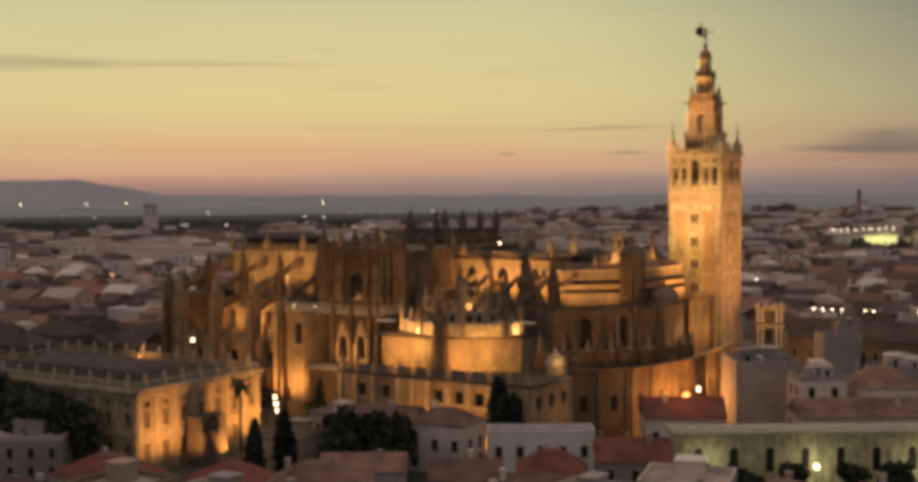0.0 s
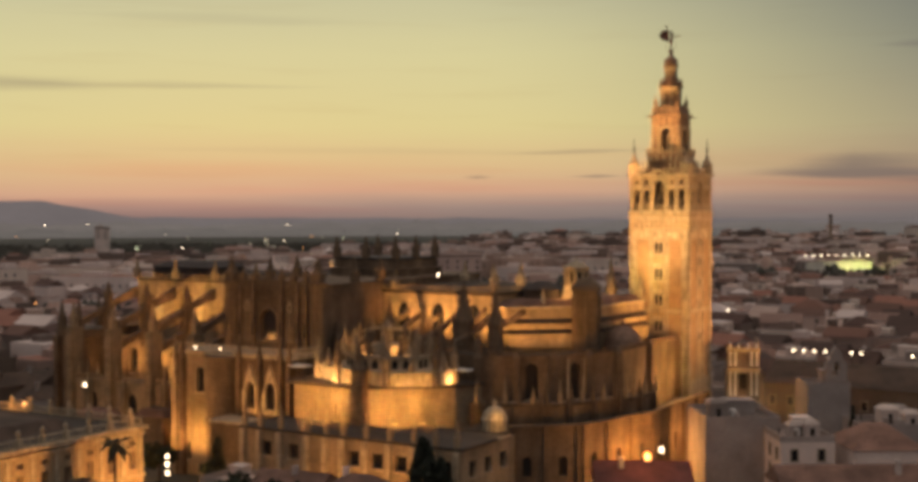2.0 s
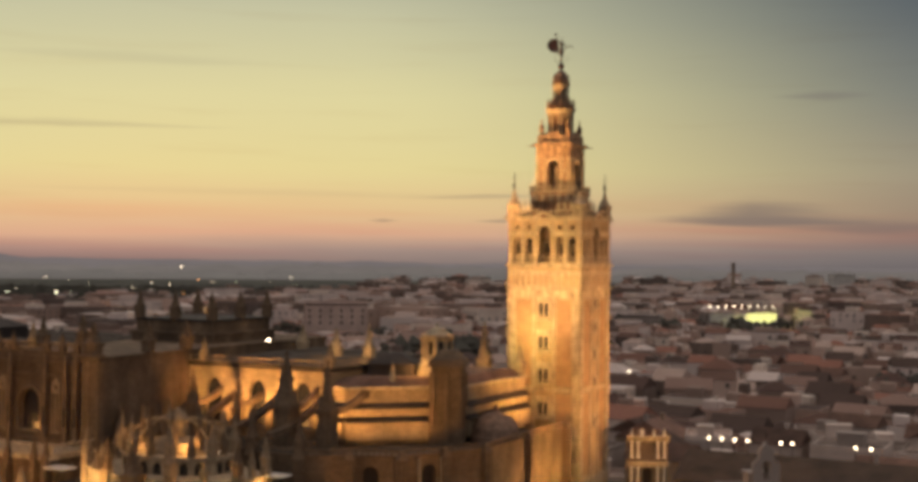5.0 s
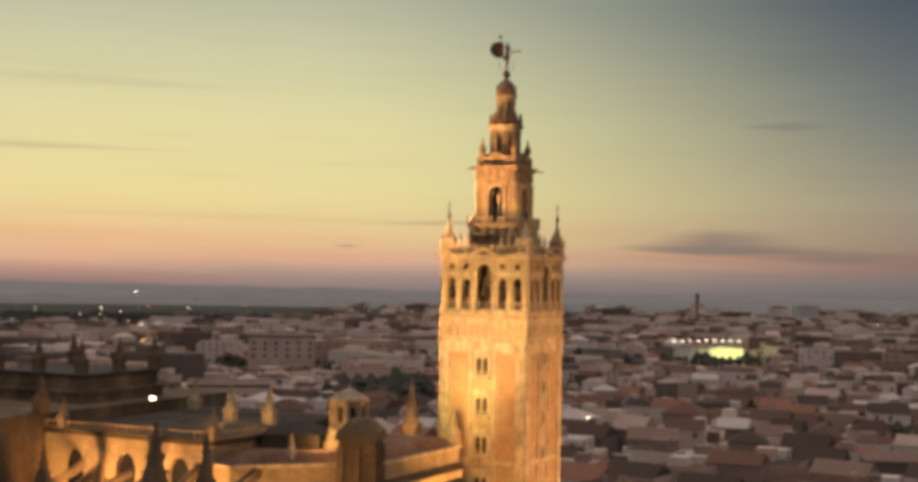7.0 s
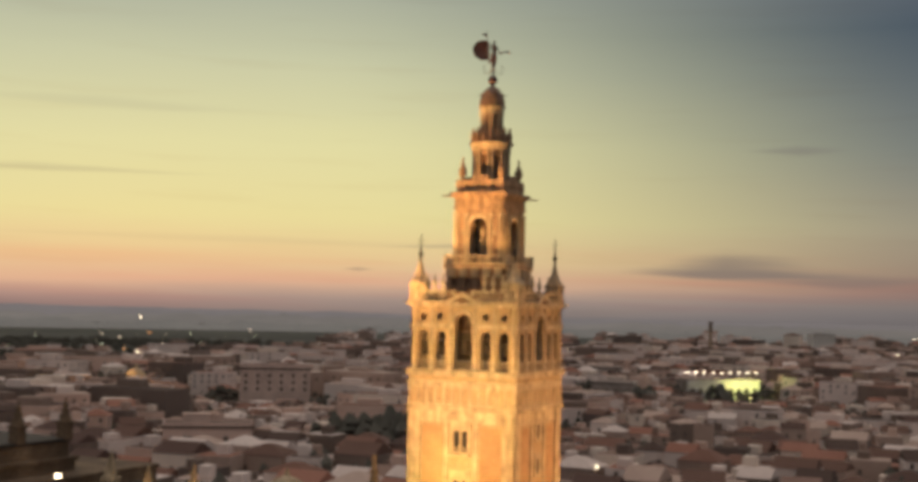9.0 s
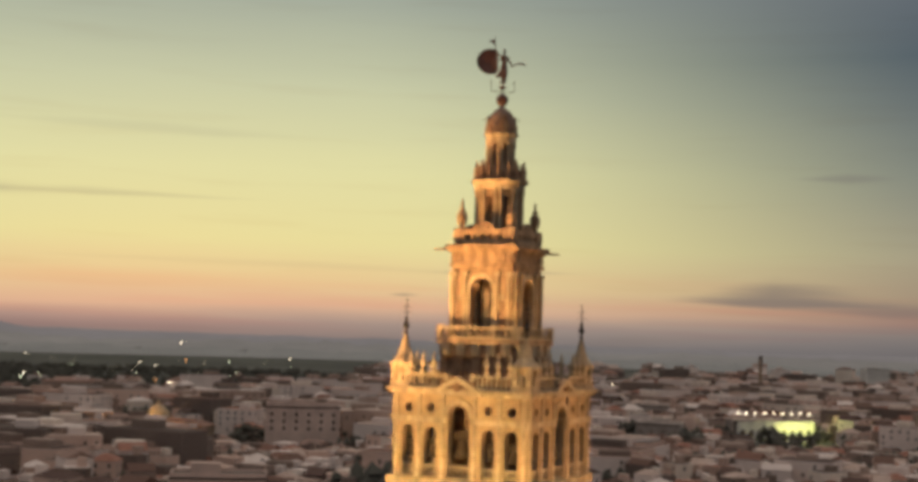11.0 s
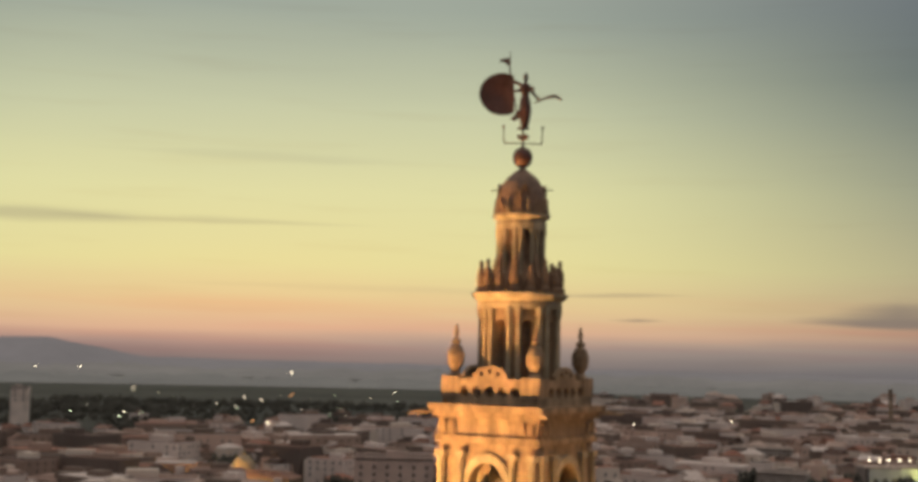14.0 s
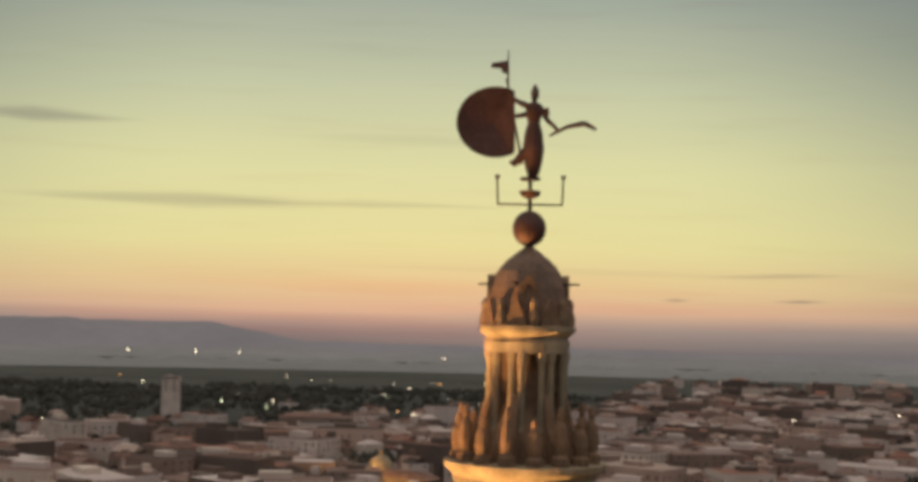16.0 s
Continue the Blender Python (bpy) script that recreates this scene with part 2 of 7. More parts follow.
def per_object(m, spread=0.35, islands=False):
    """Varies the base colour from piece to piece."""
    nt = m.node_tree
    N, L = nt.nodes.new, nt.links.new
    b = nt.nodes["Principled BSDF"]
    src = b.inputs["Base Color"].links[0].from_socket
    r = N("ShaderNodeNewGeometry").outputs["Random Per Island"] if islands else N("ShaderNodeObjectInfo").outputs["Random"]
    mr = N("ShaderNodeMapRange")
    mr.inputs[3].default_value, mr.inputs[4].default_value = 1 - spread, 1 + spread * 0.3
    L(r, mr.inputs[0])
    mx = N("ShaderNodeMix")
    mx.data_type, mx.blend_type = "RGBA", "MULTIPLY"
    mx.inputs[0].default_value = 1.0
    L(src, mx.inputs[6])
    L(mr.outputs[0], mx.inputs[7])
    L(mx.outputs[2], b.inputs["Base Color"])
    return m


def island_ramp(m, colours):
    """Gives each joined piece one of several paint colours."""
    nt = m.node_tree
    N, L = nt.nodes.new, nt.links.new
    b = nt.nodes["Principled BSDF"]
    src = b.inputs["Base Color"].links[0].from_socket
    cr = N("ShaderNodeValToRGB")
    cr.color_ramp.interpolation = "CONSTANT"
    e = cr.color_ramp.elements
    while len(e) < len(colours):
        e.new(0.5)
    for i, c in enumerate(colours):
        e[i].position, e[i].color = i / len(colours), (*c, 1)
    L(N("ShaderNodeNewGeometry").outputs["Random Per Island"], cr.inputs[0])
    mx = N("ShaderNodeMix")
    mx.data_type, mx.blend_type = "RGBA", "MULTIPLY"
    mx.inputs[0].default_value = 1.0
    L(cr.outputs[0], mx.inputs[6])
    L(src, mx.inputs[7])
    L(mx.outputs[2], b.inputs["Base Color"])
    return m


def courses(m, height=0.45, length=1.1, depth=0.06):
    """Ashlar or brick courses as fine relief."""
    nt = m.node_tree
    N, L = nt.nodes.new, nt.links.new
    b = nt.nodes["Principled BSDF"]
    tc = N("ShaderNodeTexCoord")
    sep, comb = N("ShaderNodeSeparateXYZ"), N("ShaderNodeCombineXYZ")
    L(tc.outputs["Object"], sep.inputs[0])
    ad = N("ShaderNodeMath")
    ad.operation = "ADD"
    L(sep.outputs[0], ad.inputs[0])
    L(sep.outputs[1], ad.inputs[1])
    L(ad.outputs[0], comb.inputs[0])
    L(sep.outputs[2], comb.inputs[1])
    br = N("ShaderNodeTexBrick")
    br.inputs["Scale"].default_value = 1.0
    br.inputs["Brick Width"].default_value, br.inputs["Row Height"].default_value, br.inputs["Mortar Size"].default_value = length, height, 0.02
    br.inputs["Color1"].default_value, br.inputs["Color2"].default_value, br.inputs["Mortar"].default_value = (1, 1, 1, 1), (0.8, 0.8, 0.8, 1), (0.55, 0.55, 0.55, 1)
    L(comb.outputs[0], br.inputs["Vector"])
    src = b.inputs["Base Color"].links[0].from_socket
    mx = N("ShaderNodeMix")
    mx.data_type, mx.blend_type = "RGBA", "MULTIPLY"
    mx.inputs[0].default_value = 0.7
    L(src, mx.inputs[6])
    L(br.outputs["Color"], mx.inputs[7])
    L(mx.outputs[2], b.inputs["Base Color"])
    return m


def emitter(name, colour, strength):
    m = bpy.data.materials.new(name)
    m.use_nodes = True
    b = m.node_tree.nodes["Principled BSDF"]
    b.inputs["Base Color"].default_value = (*colour, 1)
    b.inputs["Emission Color"].default_value = (*colour, 1)
    b.inputs["Emission Strength"].default_value = strength
    return m


def tile_roof(name, base):
    m = material(name, base, 0.9, 0.45, 0.25, 3.0, 0.3)
    nt = m.node_tree
    N, L = nt.nodes.new, nt.links.new
    b = nt.nodes["Principled BSDF"]
    wv = N("ShaderNodeTexWave")
    wv.inputs["Scale"].default_value, wv.inputs["Distortion"].default_value = 1.3, 0.4
    tc = N("ShaderNodeTexCoord")
    L(tc.outputs["Object"], wv.inputs["Vector"])
    bp = N("ShaderNodeBump")
    bp.inputs["Strength"].default_value, bp.inputs["Distance"].default_value = 0.6, 0.08
    L(wv.outputs[0], bp.inputs["Height"])
    L(bp.outputs[0], b.inputs["Normal"])
    return m


def streaks(m, low=0.7, across=0.32, along=0.09):
    """Soot and rain streaks that run down the stone."""
    nt = m.node_tree
    N, L = nt.nodes.new, nt.links.new
    b = nt.nodes["Principled BSDF"]
    src = b.inputs["Base Color"].links[0].from_socket
    tc, mp, no, mr, mx = N("ShaderNodeTexCoord"), N("ShaderNodeMapping"), N("ShaderNodeTexNoise"), N("ShaderNodeMapRange"), N("ShaderNodeMix")
    mp.inputs["Scale"].default_value = (across, across, along)
    no.inputs["Scale"].default_value, no.inputs["Detail"].default_value = 1.0, 5.0
    L(tc.outputs["Object"], mp.inputs["Vector"])
    L(mp.outputs[0], no.inputs["Vector"])
    L(no.outputs[0], mr.inputs[0])
    mr.inputs[1].default_value, mr.inputs[2].default_value, mr.inputs[3].default_value, mr.inputs[4].default_value = 0.36, 0.66, low, 1.12
    mx.data_type, mx.blend_type = "RGBA", "MULTIPLY"
    mx.inputs[0].default_value = 1.0
    L(src, mx.inputs[6])
    L(mr.outputs[0], mx.inputs[7])
    L(mx.outputs[2], b.inputs["Base Color"])
    return m


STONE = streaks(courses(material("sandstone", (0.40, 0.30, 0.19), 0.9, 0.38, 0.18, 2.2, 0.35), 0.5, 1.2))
# darker copy of the sandstone; paints shade into silhouetted flyers, spires and dim walls
DARKSTONE = streaks(courses(material("dark_sandstone", (0.225, 0.155, 0.098), 0.92, 0.4, 0.16, 2.0, 0.35), 0.5, 1.2), 0.66)
BRICK = streaks(courses(material("tower_brick", (0.48, 0.355, 0.215), 0.9, 0.22, 0.22, 2.5, 0.3), 0.3, 0.7), 0.82, 0.7, 0.1)
SEBKA = material("carved_brick_panel", (0.41, 0.265, 0.145), 0.9, 0.2, 0.5, 3.0, 0.5, dist=0.06)
TRIMSTONE = streaks(material("pale_carved_stone", (0.52, 0.415, 0.28), 0.85, 0.28, 0.8, 5.0, 0.3), 0.7, 1.6, 0.3)
# red-brown stone, darkened to paint shade on the plinth stage and drum cores
PLINTH = material("red_carved_stone", (0.30, 0.185, 0.115), 0.9, 0.35, 0.9, 5.0, 0.35)
LANTERN = streaks(material("lantern_stone", (0.45, 0.305, 0.19), 0.88, 0.28, 0.9, 5.0, 0.35), 0.55, 1.6, 0.25)
DOMETILE = material("dome_tile", (0.29, 0.18, 0.125), 0.7, 0.35, 1.2, 8.0, 0.3)
BRONZE = material("dark_bronze", (0.15, 0.068, 0.055), 0.55, 0.35, 1.5, 9.0, 0.2, metal=0.25)
IRON = material("dark_iron", (0.05, 0.045, 0.04), 0.6, 0.3, 2.0, 9.0, 0.1, metal=0.6)
BELL = material("bell_bronze", (0.10, 0.075, 0.045), 0.5, 0.3, 1.5, 7.0, 0.2, metal=0.6)
# near-black fill that paints the shade inside openings and niches
DARKIN = material("dark_opening_fill", (0.035, 0.028, 0.022), 0.95, 0.3, 0.5, 3.0, 0.2)
GLASS = bpy.data.materials.new("leaded_glass")
GLASS.use_nodes = True
_g = GLASS.node_tree.nodes["Principled BSDF"]
_g.inputs["Base Color"].default_value, _g.inputs["Roughness"].default_value = (0.02, 0.02, 0.024, 1), 0.2
SHUTTER = material("painted_shutter", (0.17, 0.12, 0.075), 0.7, 0.3, 0.8, 5.0, 0.2)
LEAD = material("dark_roof_sheet", (0.05, 0.038, 0.033), 0.75, 0.35, 0.3, 3.0, 0.2)
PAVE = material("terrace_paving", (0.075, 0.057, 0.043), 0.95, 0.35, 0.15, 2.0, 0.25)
PLASTER = per_object(material("lime_plaster", (0.78, 0.65, 0.58), 0.9, 0.25, 0.12, 2.5, 0.15), 0.6)
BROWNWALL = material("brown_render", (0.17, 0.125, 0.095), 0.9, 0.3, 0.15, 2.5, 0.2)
PLASTER2 = per_object(material("ochre_plaster", (0.42, 0.31, 0.22), 0.9, 0.28, 0.12, 2.5, 0.15), 0.4)
WHITE = material("white_wall", (0.72, 0.68, 0.64), 0.85, 0.14, 0.2, 3.0, 0.1)
TILE = per_object(tile_roof("clay_tile", (0.31, 0.175, 0.13)), 0.65)
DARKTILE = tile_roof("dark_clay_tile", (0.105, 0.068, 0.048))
GREYWALL = material("grey_render", (0.40, 0.34, 0.31), 0.9, 0.25, 0.2, 2.5, 0.15)
REDTILE = tile_roof("red_clay_tile", (0.24, 0.075, 0.055))
TERRACE = per_object(material("roof_terrace", (0.60, 0.47, 0.41), 0.95, 0.45, 0.2, 2.0, 0.2), 0.75)
FARWALL = island_ramp(material("far_plaster", (1.0, 0.96, 0.94), 0.95, 0.14, 0.06, 1.0, 0.0), [(0.828, 0.712, 0.662), (0.359, 0.263, 0.221), (0.828, 0.712, 0.662), (0.179, 0.138, 0.12), (0.718, 0.526, 0.443), (0.828, 0.712, 0.622), (0.239, 0.179, 0.15), (0.502, 0.371, 0.311)])
FARROOF = island_ramp(material("far_roof", (1.0, 0.96, 0.95), 0.95, 0.18, 0.05, 1.0, 0.0), [(0.171, 0.0974, 0.0755), (0.317, 0.207, 0.171), (0.0974, 0.0633, 0.0523), (0.56, 0.426, 0.365), (0.231, 0.122, 0.0916), (0.756, 0.65, 0.605), (0.122, 0.0731, 0.0609), (0.365, 0.176, 0.128)])
PINKISH = material("pink_plaster", (0.68, 0.50, 0.43), 0.9, 0.18, 0.1, 2.0, 0.1)
FARWIN = material("far_window", (0.15, 0.115, 0.10), 0.4, 0.3, 0.1, 1.0, 0.0)
LEAF = per_object(material("dark_foliage", (0.045, 0.060, 0.028), 0.8, 0.5, 0.6, 5.0, 0.0), 0.5)
# far leaf colour lightened and greyed to paint in the haze of distance
FARLEAF = material("hazy_far_foliage", (0.125, 0.12, 0.10), 0.9, 0.4, 0.05, 0.4, 0.0)
CYPRESS = material("cypress_foliage", (0.028, 0.036, 0.022), 0.85, 0.5, 0.9, 6.0, 0.0)
BARK = material("bark", (0.12, 0.085, 0.06), 0.95, 0.4, 1.5, 8.0, 0.4)
GROUND = material("ground_earth", (0.070, 0.072, 0.060), 0.95, 0.45, 0.004, 0.05, 0.0)
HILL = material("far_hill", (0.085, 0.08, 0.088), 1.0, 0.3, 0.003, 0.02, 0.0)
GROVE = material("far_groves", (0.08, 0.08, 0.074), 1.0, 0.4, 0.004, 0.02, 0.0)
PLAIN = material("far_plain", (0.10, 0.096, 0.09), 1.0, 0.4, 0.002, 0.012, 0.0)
for _m, _c, _s in ((HILL, (0.155, 0.142, 0.142), 0.8), (PLAIN, (0.128, 0.118, 0.112), 0.85), (GROVE, (0.112, 0.106, 0.10), 0.85)):  # haze of distance painted as emission on the backdrop
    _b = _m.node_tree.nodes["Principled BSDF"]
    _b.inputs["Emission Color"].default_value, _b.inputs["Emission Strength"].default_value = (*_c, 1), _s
LAMPW = emitter("lamp_white", (1.0, 0.84, 0.58), 7)
LAMPO = emitter("lamp_sodium", (1.0, 0.42, 0.12), 5)
LAMPG = emitter("lamp_mercury", (0.86, 1.0, 0.62), 5)


# ---- mesh helpers ----
def box(bm, x0, x1, y0, y1, z0, z1):
    v = [bm.verts.new((x, y, z)) for z in (z0, z1) for x, y in ((x0, y0), (x1, y0), (x1, y1), (x0, y1))]
    for f in ((3, 2, 1, 0), (4, 5, 6, 7), (0, 1, 5, 4), (1, 2, 6, 5), (2, 3, 7, 6), (3, 0, 4, 7)):
        bm.faces.new([v[i] for i in f])


def prism(bm, pts, z0, z1, top=1.0, at=None):
    """An upright prism on a plan polygon; top scales the upper ring about its middle."""
    cx, cy = at or (sum(p[0] for p in pts) / len(pts), sum(p[1] for p in pts) / len(pts))
    a = [bm.verts.new((x, y, z0)) for x, y in pts]
    b = [bm.verts.new((cx + (x - cx) * top, cy + (y - cy) * top, z1)) for x, y in pts]
    n = len(pts)
    for i in range(n):
        bm.faces.new((a[i], a[(i + 1) % n], b[(i + 1) % n], b[i]))
    bm.faces.new(a[::-1])
    bm.faces.new(b)


def lathe(bm, prof, seg=16, cx=0.0, cy=0.0, turn=0.0, squash=1.0):
    rings = []
    for r, z in prof:
        if r <= 1e-6:
            rings.append([bm.verts.new((cx, cy, z))])
        else:
            rings.append([bm.verts.new((cx + r * math.cos(turn + 2 * math.pi * i / seg), cy + squash * r * math.sin(turn + 2 * math.pi * i / seg), z)) for i in range(seg)])
    for a, b in zip(rings, rings[1:]):
        for i in range(seg):
            j = (i + 1) % seg
            if len(a) == 1 and len(b) == 1:
                continue
            if len(a) == 1:
                bm.faces.new((a[0], b[j], b[i]))
            elif len(b) == 1:
                bm.faces.new((a[i], a[j], b[0]))
            else:
                bm.faces.new((a[i], a[j], b[j], b[i]))
    for ring, flip in ((rings[0], True), (rings[-1], False)):
        if len(ring) > 2:
            bm.faces.new(ring[::-1] if flip else ring)


def tube(bm, p0, p1, r0, r1=None, seg=8):
    p0, p1 = Vector(p0), Vector(p1)
    r1 = r0 if r1 is None else r1
    q = (p1 - p0).to_track_quat("Z", "Y")
    a, b = [], []
    for i in range(seg):
        c = Vector((math.cos(2 * math.pi * i / seg), math.sin(2 * math.pi * i / seg), 0))
        a.append(bm.verts.new(p0 + q @ (c * r0)))
        b.append(bm.verts.new(p1 + q @ (c * r1)))
    for i in range(seg):
        j = (i + 1) % seg
        bm.faces.new((a[i], a[j], b[j], b[i]))
    bm.faces.new(a[::-1])
    bm.faces.new(b)


def ball(bm, c, r, seg=12, rings=8, sz=1.0):
    prof = [(r * math.sin(math.pi * i / rings) if 0 < i < rings else 0.0, c[2] - r * sz * math.cos(math.pi * i / rings)) for i in range(rings + 1)]
    lathe(bm, prof, seg, c[0], c[1])


def mesh_of(name, bm):
    me = bpy.data.meshes.new(name)
    bmesh.ops.recalc_face_normals(bm, faces=bm.faces)
    bm.to_mesh(me)
    bm.free()
    return me


def raw_mesh(name, verts, faces):
    me = bpy.data.meshes.new(name)
    me.from_pydata(verts, [], faces)
    me.update()
    return me


def made(fn, *args, **kw):
    bm = bmesh.new()
    fn(bm, *args, **kw)
    return bm


def part(name, shape, mat, parent, label="", at=None):
    """Links a bmesh or a mesh as one object under a thing or under a part."""
    me = shape if isinstance(shape, bpy.types.Mesh) else mesh_of(name, shape)
    if not me.materials:
        me.materials.append(mat)
    ob = new(name, me)
    ob.parent = parent
    if at is not None:
        ob.matrix_basis = at
    return tagged(ob, label)


def thing(name, label, category, m=None, group="", kind=""):
    ob = new(name)
    ob.empty_display_size = 0.5
    ob.matrix_basis = m if m is not None else Matrix.Identity(4)
    return tagged(ob, label, category, group, kind)


def rect(x0, x1, z0, z1):
    return [(x0, z0), (x1, z0), (x1, z1), (x0, z1)]


def arch(cx, w, z0, z1, pointed=False, n=8):
    """An arched opening, z1 at its crown."""
    r = w / 2
    pts = [(cx - r, z0), (cx + r, z0)]
    if pointed:
        sp = z1 - r * 1.5
        pts += [(cx + r * math.cos(a) , sp + 1.5 * r * math.sin(a)) for a in [i * math.pi / 2 / n for i in range(n)]]
        pts += [(cx, z1)] + [(cx - r * math.cos(a), sp + 1.5 * r * math.sin(a)) for a in [i * math.pi / 2 / n for i in range(n - 1, -1, -1)]]
    else:
        pts += [(cx + r * math.cos(a), z1 - r + r * math.sin(a)) for a in [i * math.pi / n for i in range(n + 1)]]
    return pts


def disc(cx, cz, r, n=12):
    return [(cx + r * math.cos(2 * math.pi * i / n), cz + r * math.sin(2 * math.pi * i / n)) for i in range(n)]


def plate(outer, holes, thick):
    """A slab in the x-z plane with openings that go through it; its front is at y = -thick/2."""
    cu = bpy.data.curves.new("plate", "CURVE")
    cu.dimensions, cu.fill_mode, cu.extrude = "2D", "BOTH", thick / 2
    for pts in [outer] + list(holes):
        sp = cu.splines.new("POLY")
        sp.points.add(len(pts) - 1)
        for p, (x, z) in zip(sp.points, pts):
            p.co = (x, z, 0, 1)
        sp.use_cyclic_u = True
    ob = new("plate", cu)
    bpy.context.view_layer.update()
    me = bpy.data.meshes.new_from_object(ob.evaluated_get(bpy.context.evaluated_depsgraph_get()))
    bpy.data.objects.remove(ob)
    bpy.data.curves.remove(cu)
    me.transform(pose(0, 0, 0, 90))
    me.materials.clear()
    return me


def wall_at(p0, p1, z=0.0):
    """The pose of a slab that runs from plan point p0 to p1 with its front to the right of that way."""
    a = math.degrees(math.atan2(p1[1] - p0[1], p1[0] - p0[0]))
    return pose(p0[0], p0[1], z, 0, 0, a)


def balustrade(length, height=1.1, step=0.55):
    bm = bmesh.new()
    box(bm, 0, length, -0.16, 0.16, 0, 0.18)
    box(bm, 0, length, -0.18, 0.18, height - 0.2, height)
    n = max(2, int(length / step))
    for i in range(n):
        x = (i + 0.5) * length / n
        lathe(bm, [(0.09, 0.18), (0.14, height * 0.35), (0.07, height * 0.65), (0.1, height - 0.2)], 6, x, 0)
    for x in (0.15, length - 0.15):
        box(bm, x - 0.2, x + 0.2, -0.22, 0.22, 0, height + 0.08)
    return bm


def spire(bm, x, y, z, w, h, body=0.35):
    """A gothic pinnacle: square shaft, little gables, tapering crocketed spire and knob."""
    a = w / 2
    zb = z + h * body
    box(bm, x - a, x + a, y - a, y + a, z, zb)
    box(bm, x - a * 1.2, x + a * 1.2, y - a * 1.2, y + a * 1.2, zb - 0.1 * w, zb + 0.15 * w)
    lathe(bm, [(a * 1.25, zb + 0.15 * w), (a * 0.75, zb + (h - h * body) * 0.33), (a * 0.35, zb + (h - h * body) * 0.72), (0.05 * w + 0.03, z + h * 0.96), (0.12 * w + 0.04, z + h * 0.975), (0, z + h)], 8, x, y, math.pi / 8)
    for k in range(1, 4):
        zz = zb + (h - h * body) * k * 0.22
        rr = a * (1.05 - 0.28 * k)
        for i in range(4):
            an = math.pi / 4 + i * math.pi / 2
            cx, cy = x + rr * math.cos(an), y + rr * math.sin(an)
            s = 0.11 * w
            box(bm, cx - s, cx + s, cy - s, cy + s, zz, zz + 2 * s)


# ---- ground and distance ----
def build_ground():
    bm = bmesh.new()
    radii = [0, 60, 150, 300, 500, 800, 1300, 2000, 3000, 4000, 4700]
    seg = 72
    c = bm.verts.new((60, 300, 0))
    rings = [[bm.verts.new((60 + r * math.cos(2 * math.pi * i / seg), 300 + r * math.sin(2 * math.pi * i / seg), 0)) for i in range(seg)] for r in radii[1:]]
    for i in range(seg):
        bm.faces.new((c, rings[0][i], rings[0][(i + 1) % seg]))
    for a, b in zip(rings, rings[1:]):
        for i in range(seg):
            j = (i + 1) % seg
            bm.faces.new((a[i], b[i], b[j], a[j]))
    ob = new("ground", mesh_of("ground", bm))
    ob.data.materials.append(GROUND)
    tagged(ob, "dark earth and streets under the city reaching the horizon", "ground", kind="structure")


def build_hills():
    """Long low ridge and flat skyline far behind the city."""
    def ridge(name, radius, height, mat, label):
        v, f = [], []
        n = 1080
        for i in range(n):
            a = 2 * math.pi * i / n
            x, y = math.sin(a), math.cos(a)
            az = math.degrees(a) if a < math.pi else math.degrees(a) - 360
            h = height(az)
            for r, z in ((radius - 260, 0.0), (radius - 120, h * 0.55), (radius, h), (radius + 200, h * 0.8)):
                v.append((60 + x * r, 300 + y * r, z))
        for i in range(n):
            j = (i + 1) % n
            for k in range(3):
                f.append((i * 4 + k, i * 4 + k + 1, j * 4 + k + 1, j * 4 + k))
        ob = new(name, raw_mesh(name, v, f))
        ob.data.materials.append(mat)
        tagged(ob, label, "hills", kind="structure")

    def far(az):
        h = 26 + 8 * noise.noise((az * 0.13, 1.7, 0)) + 5 * noise.noise((az * 0.6, 4.7, 0))
        s = max(0.0, min(1.0, (-13.5 - az) / 5.5))
        h += (62 + 6 * noise.noise((az * 0.35, 0, 0)) + 3 * noise.noise((az * 1.3, 0, 3))) * s * s * (3 - 2 * s) * (1 if az > -50 else 0.6)
        s2 = max(0.0, min(1.0, (-2 - az) / 9))
        return h + 8 * s2

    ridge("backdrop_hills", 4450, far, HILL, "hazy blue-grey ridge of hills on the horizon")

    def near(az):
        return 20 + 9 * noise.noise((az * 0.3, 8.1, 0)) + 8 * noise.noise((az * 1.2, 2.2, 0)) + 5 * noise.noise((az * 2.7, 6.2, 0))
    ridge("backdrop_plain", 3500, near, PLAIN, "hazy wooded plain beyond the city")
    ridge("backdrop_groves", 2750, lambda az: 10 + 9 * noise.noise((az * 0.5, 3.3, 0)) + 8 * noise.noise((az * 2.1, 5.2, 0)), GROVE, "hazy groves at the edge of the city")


build_ground()
build_hills()


# ---- the bell tower ----
TOWER = thing("bell_tower", "tall floodlit brick bell tower with renaissance lantern stages", "tower", HERE)


def four(fn):
    """Calls fn with the pose of each of the four sides (front to -y, then on round)."""
    for k in range(4):
        fn(k, pose(0, 0, 0, 0, 0, 90 * k))


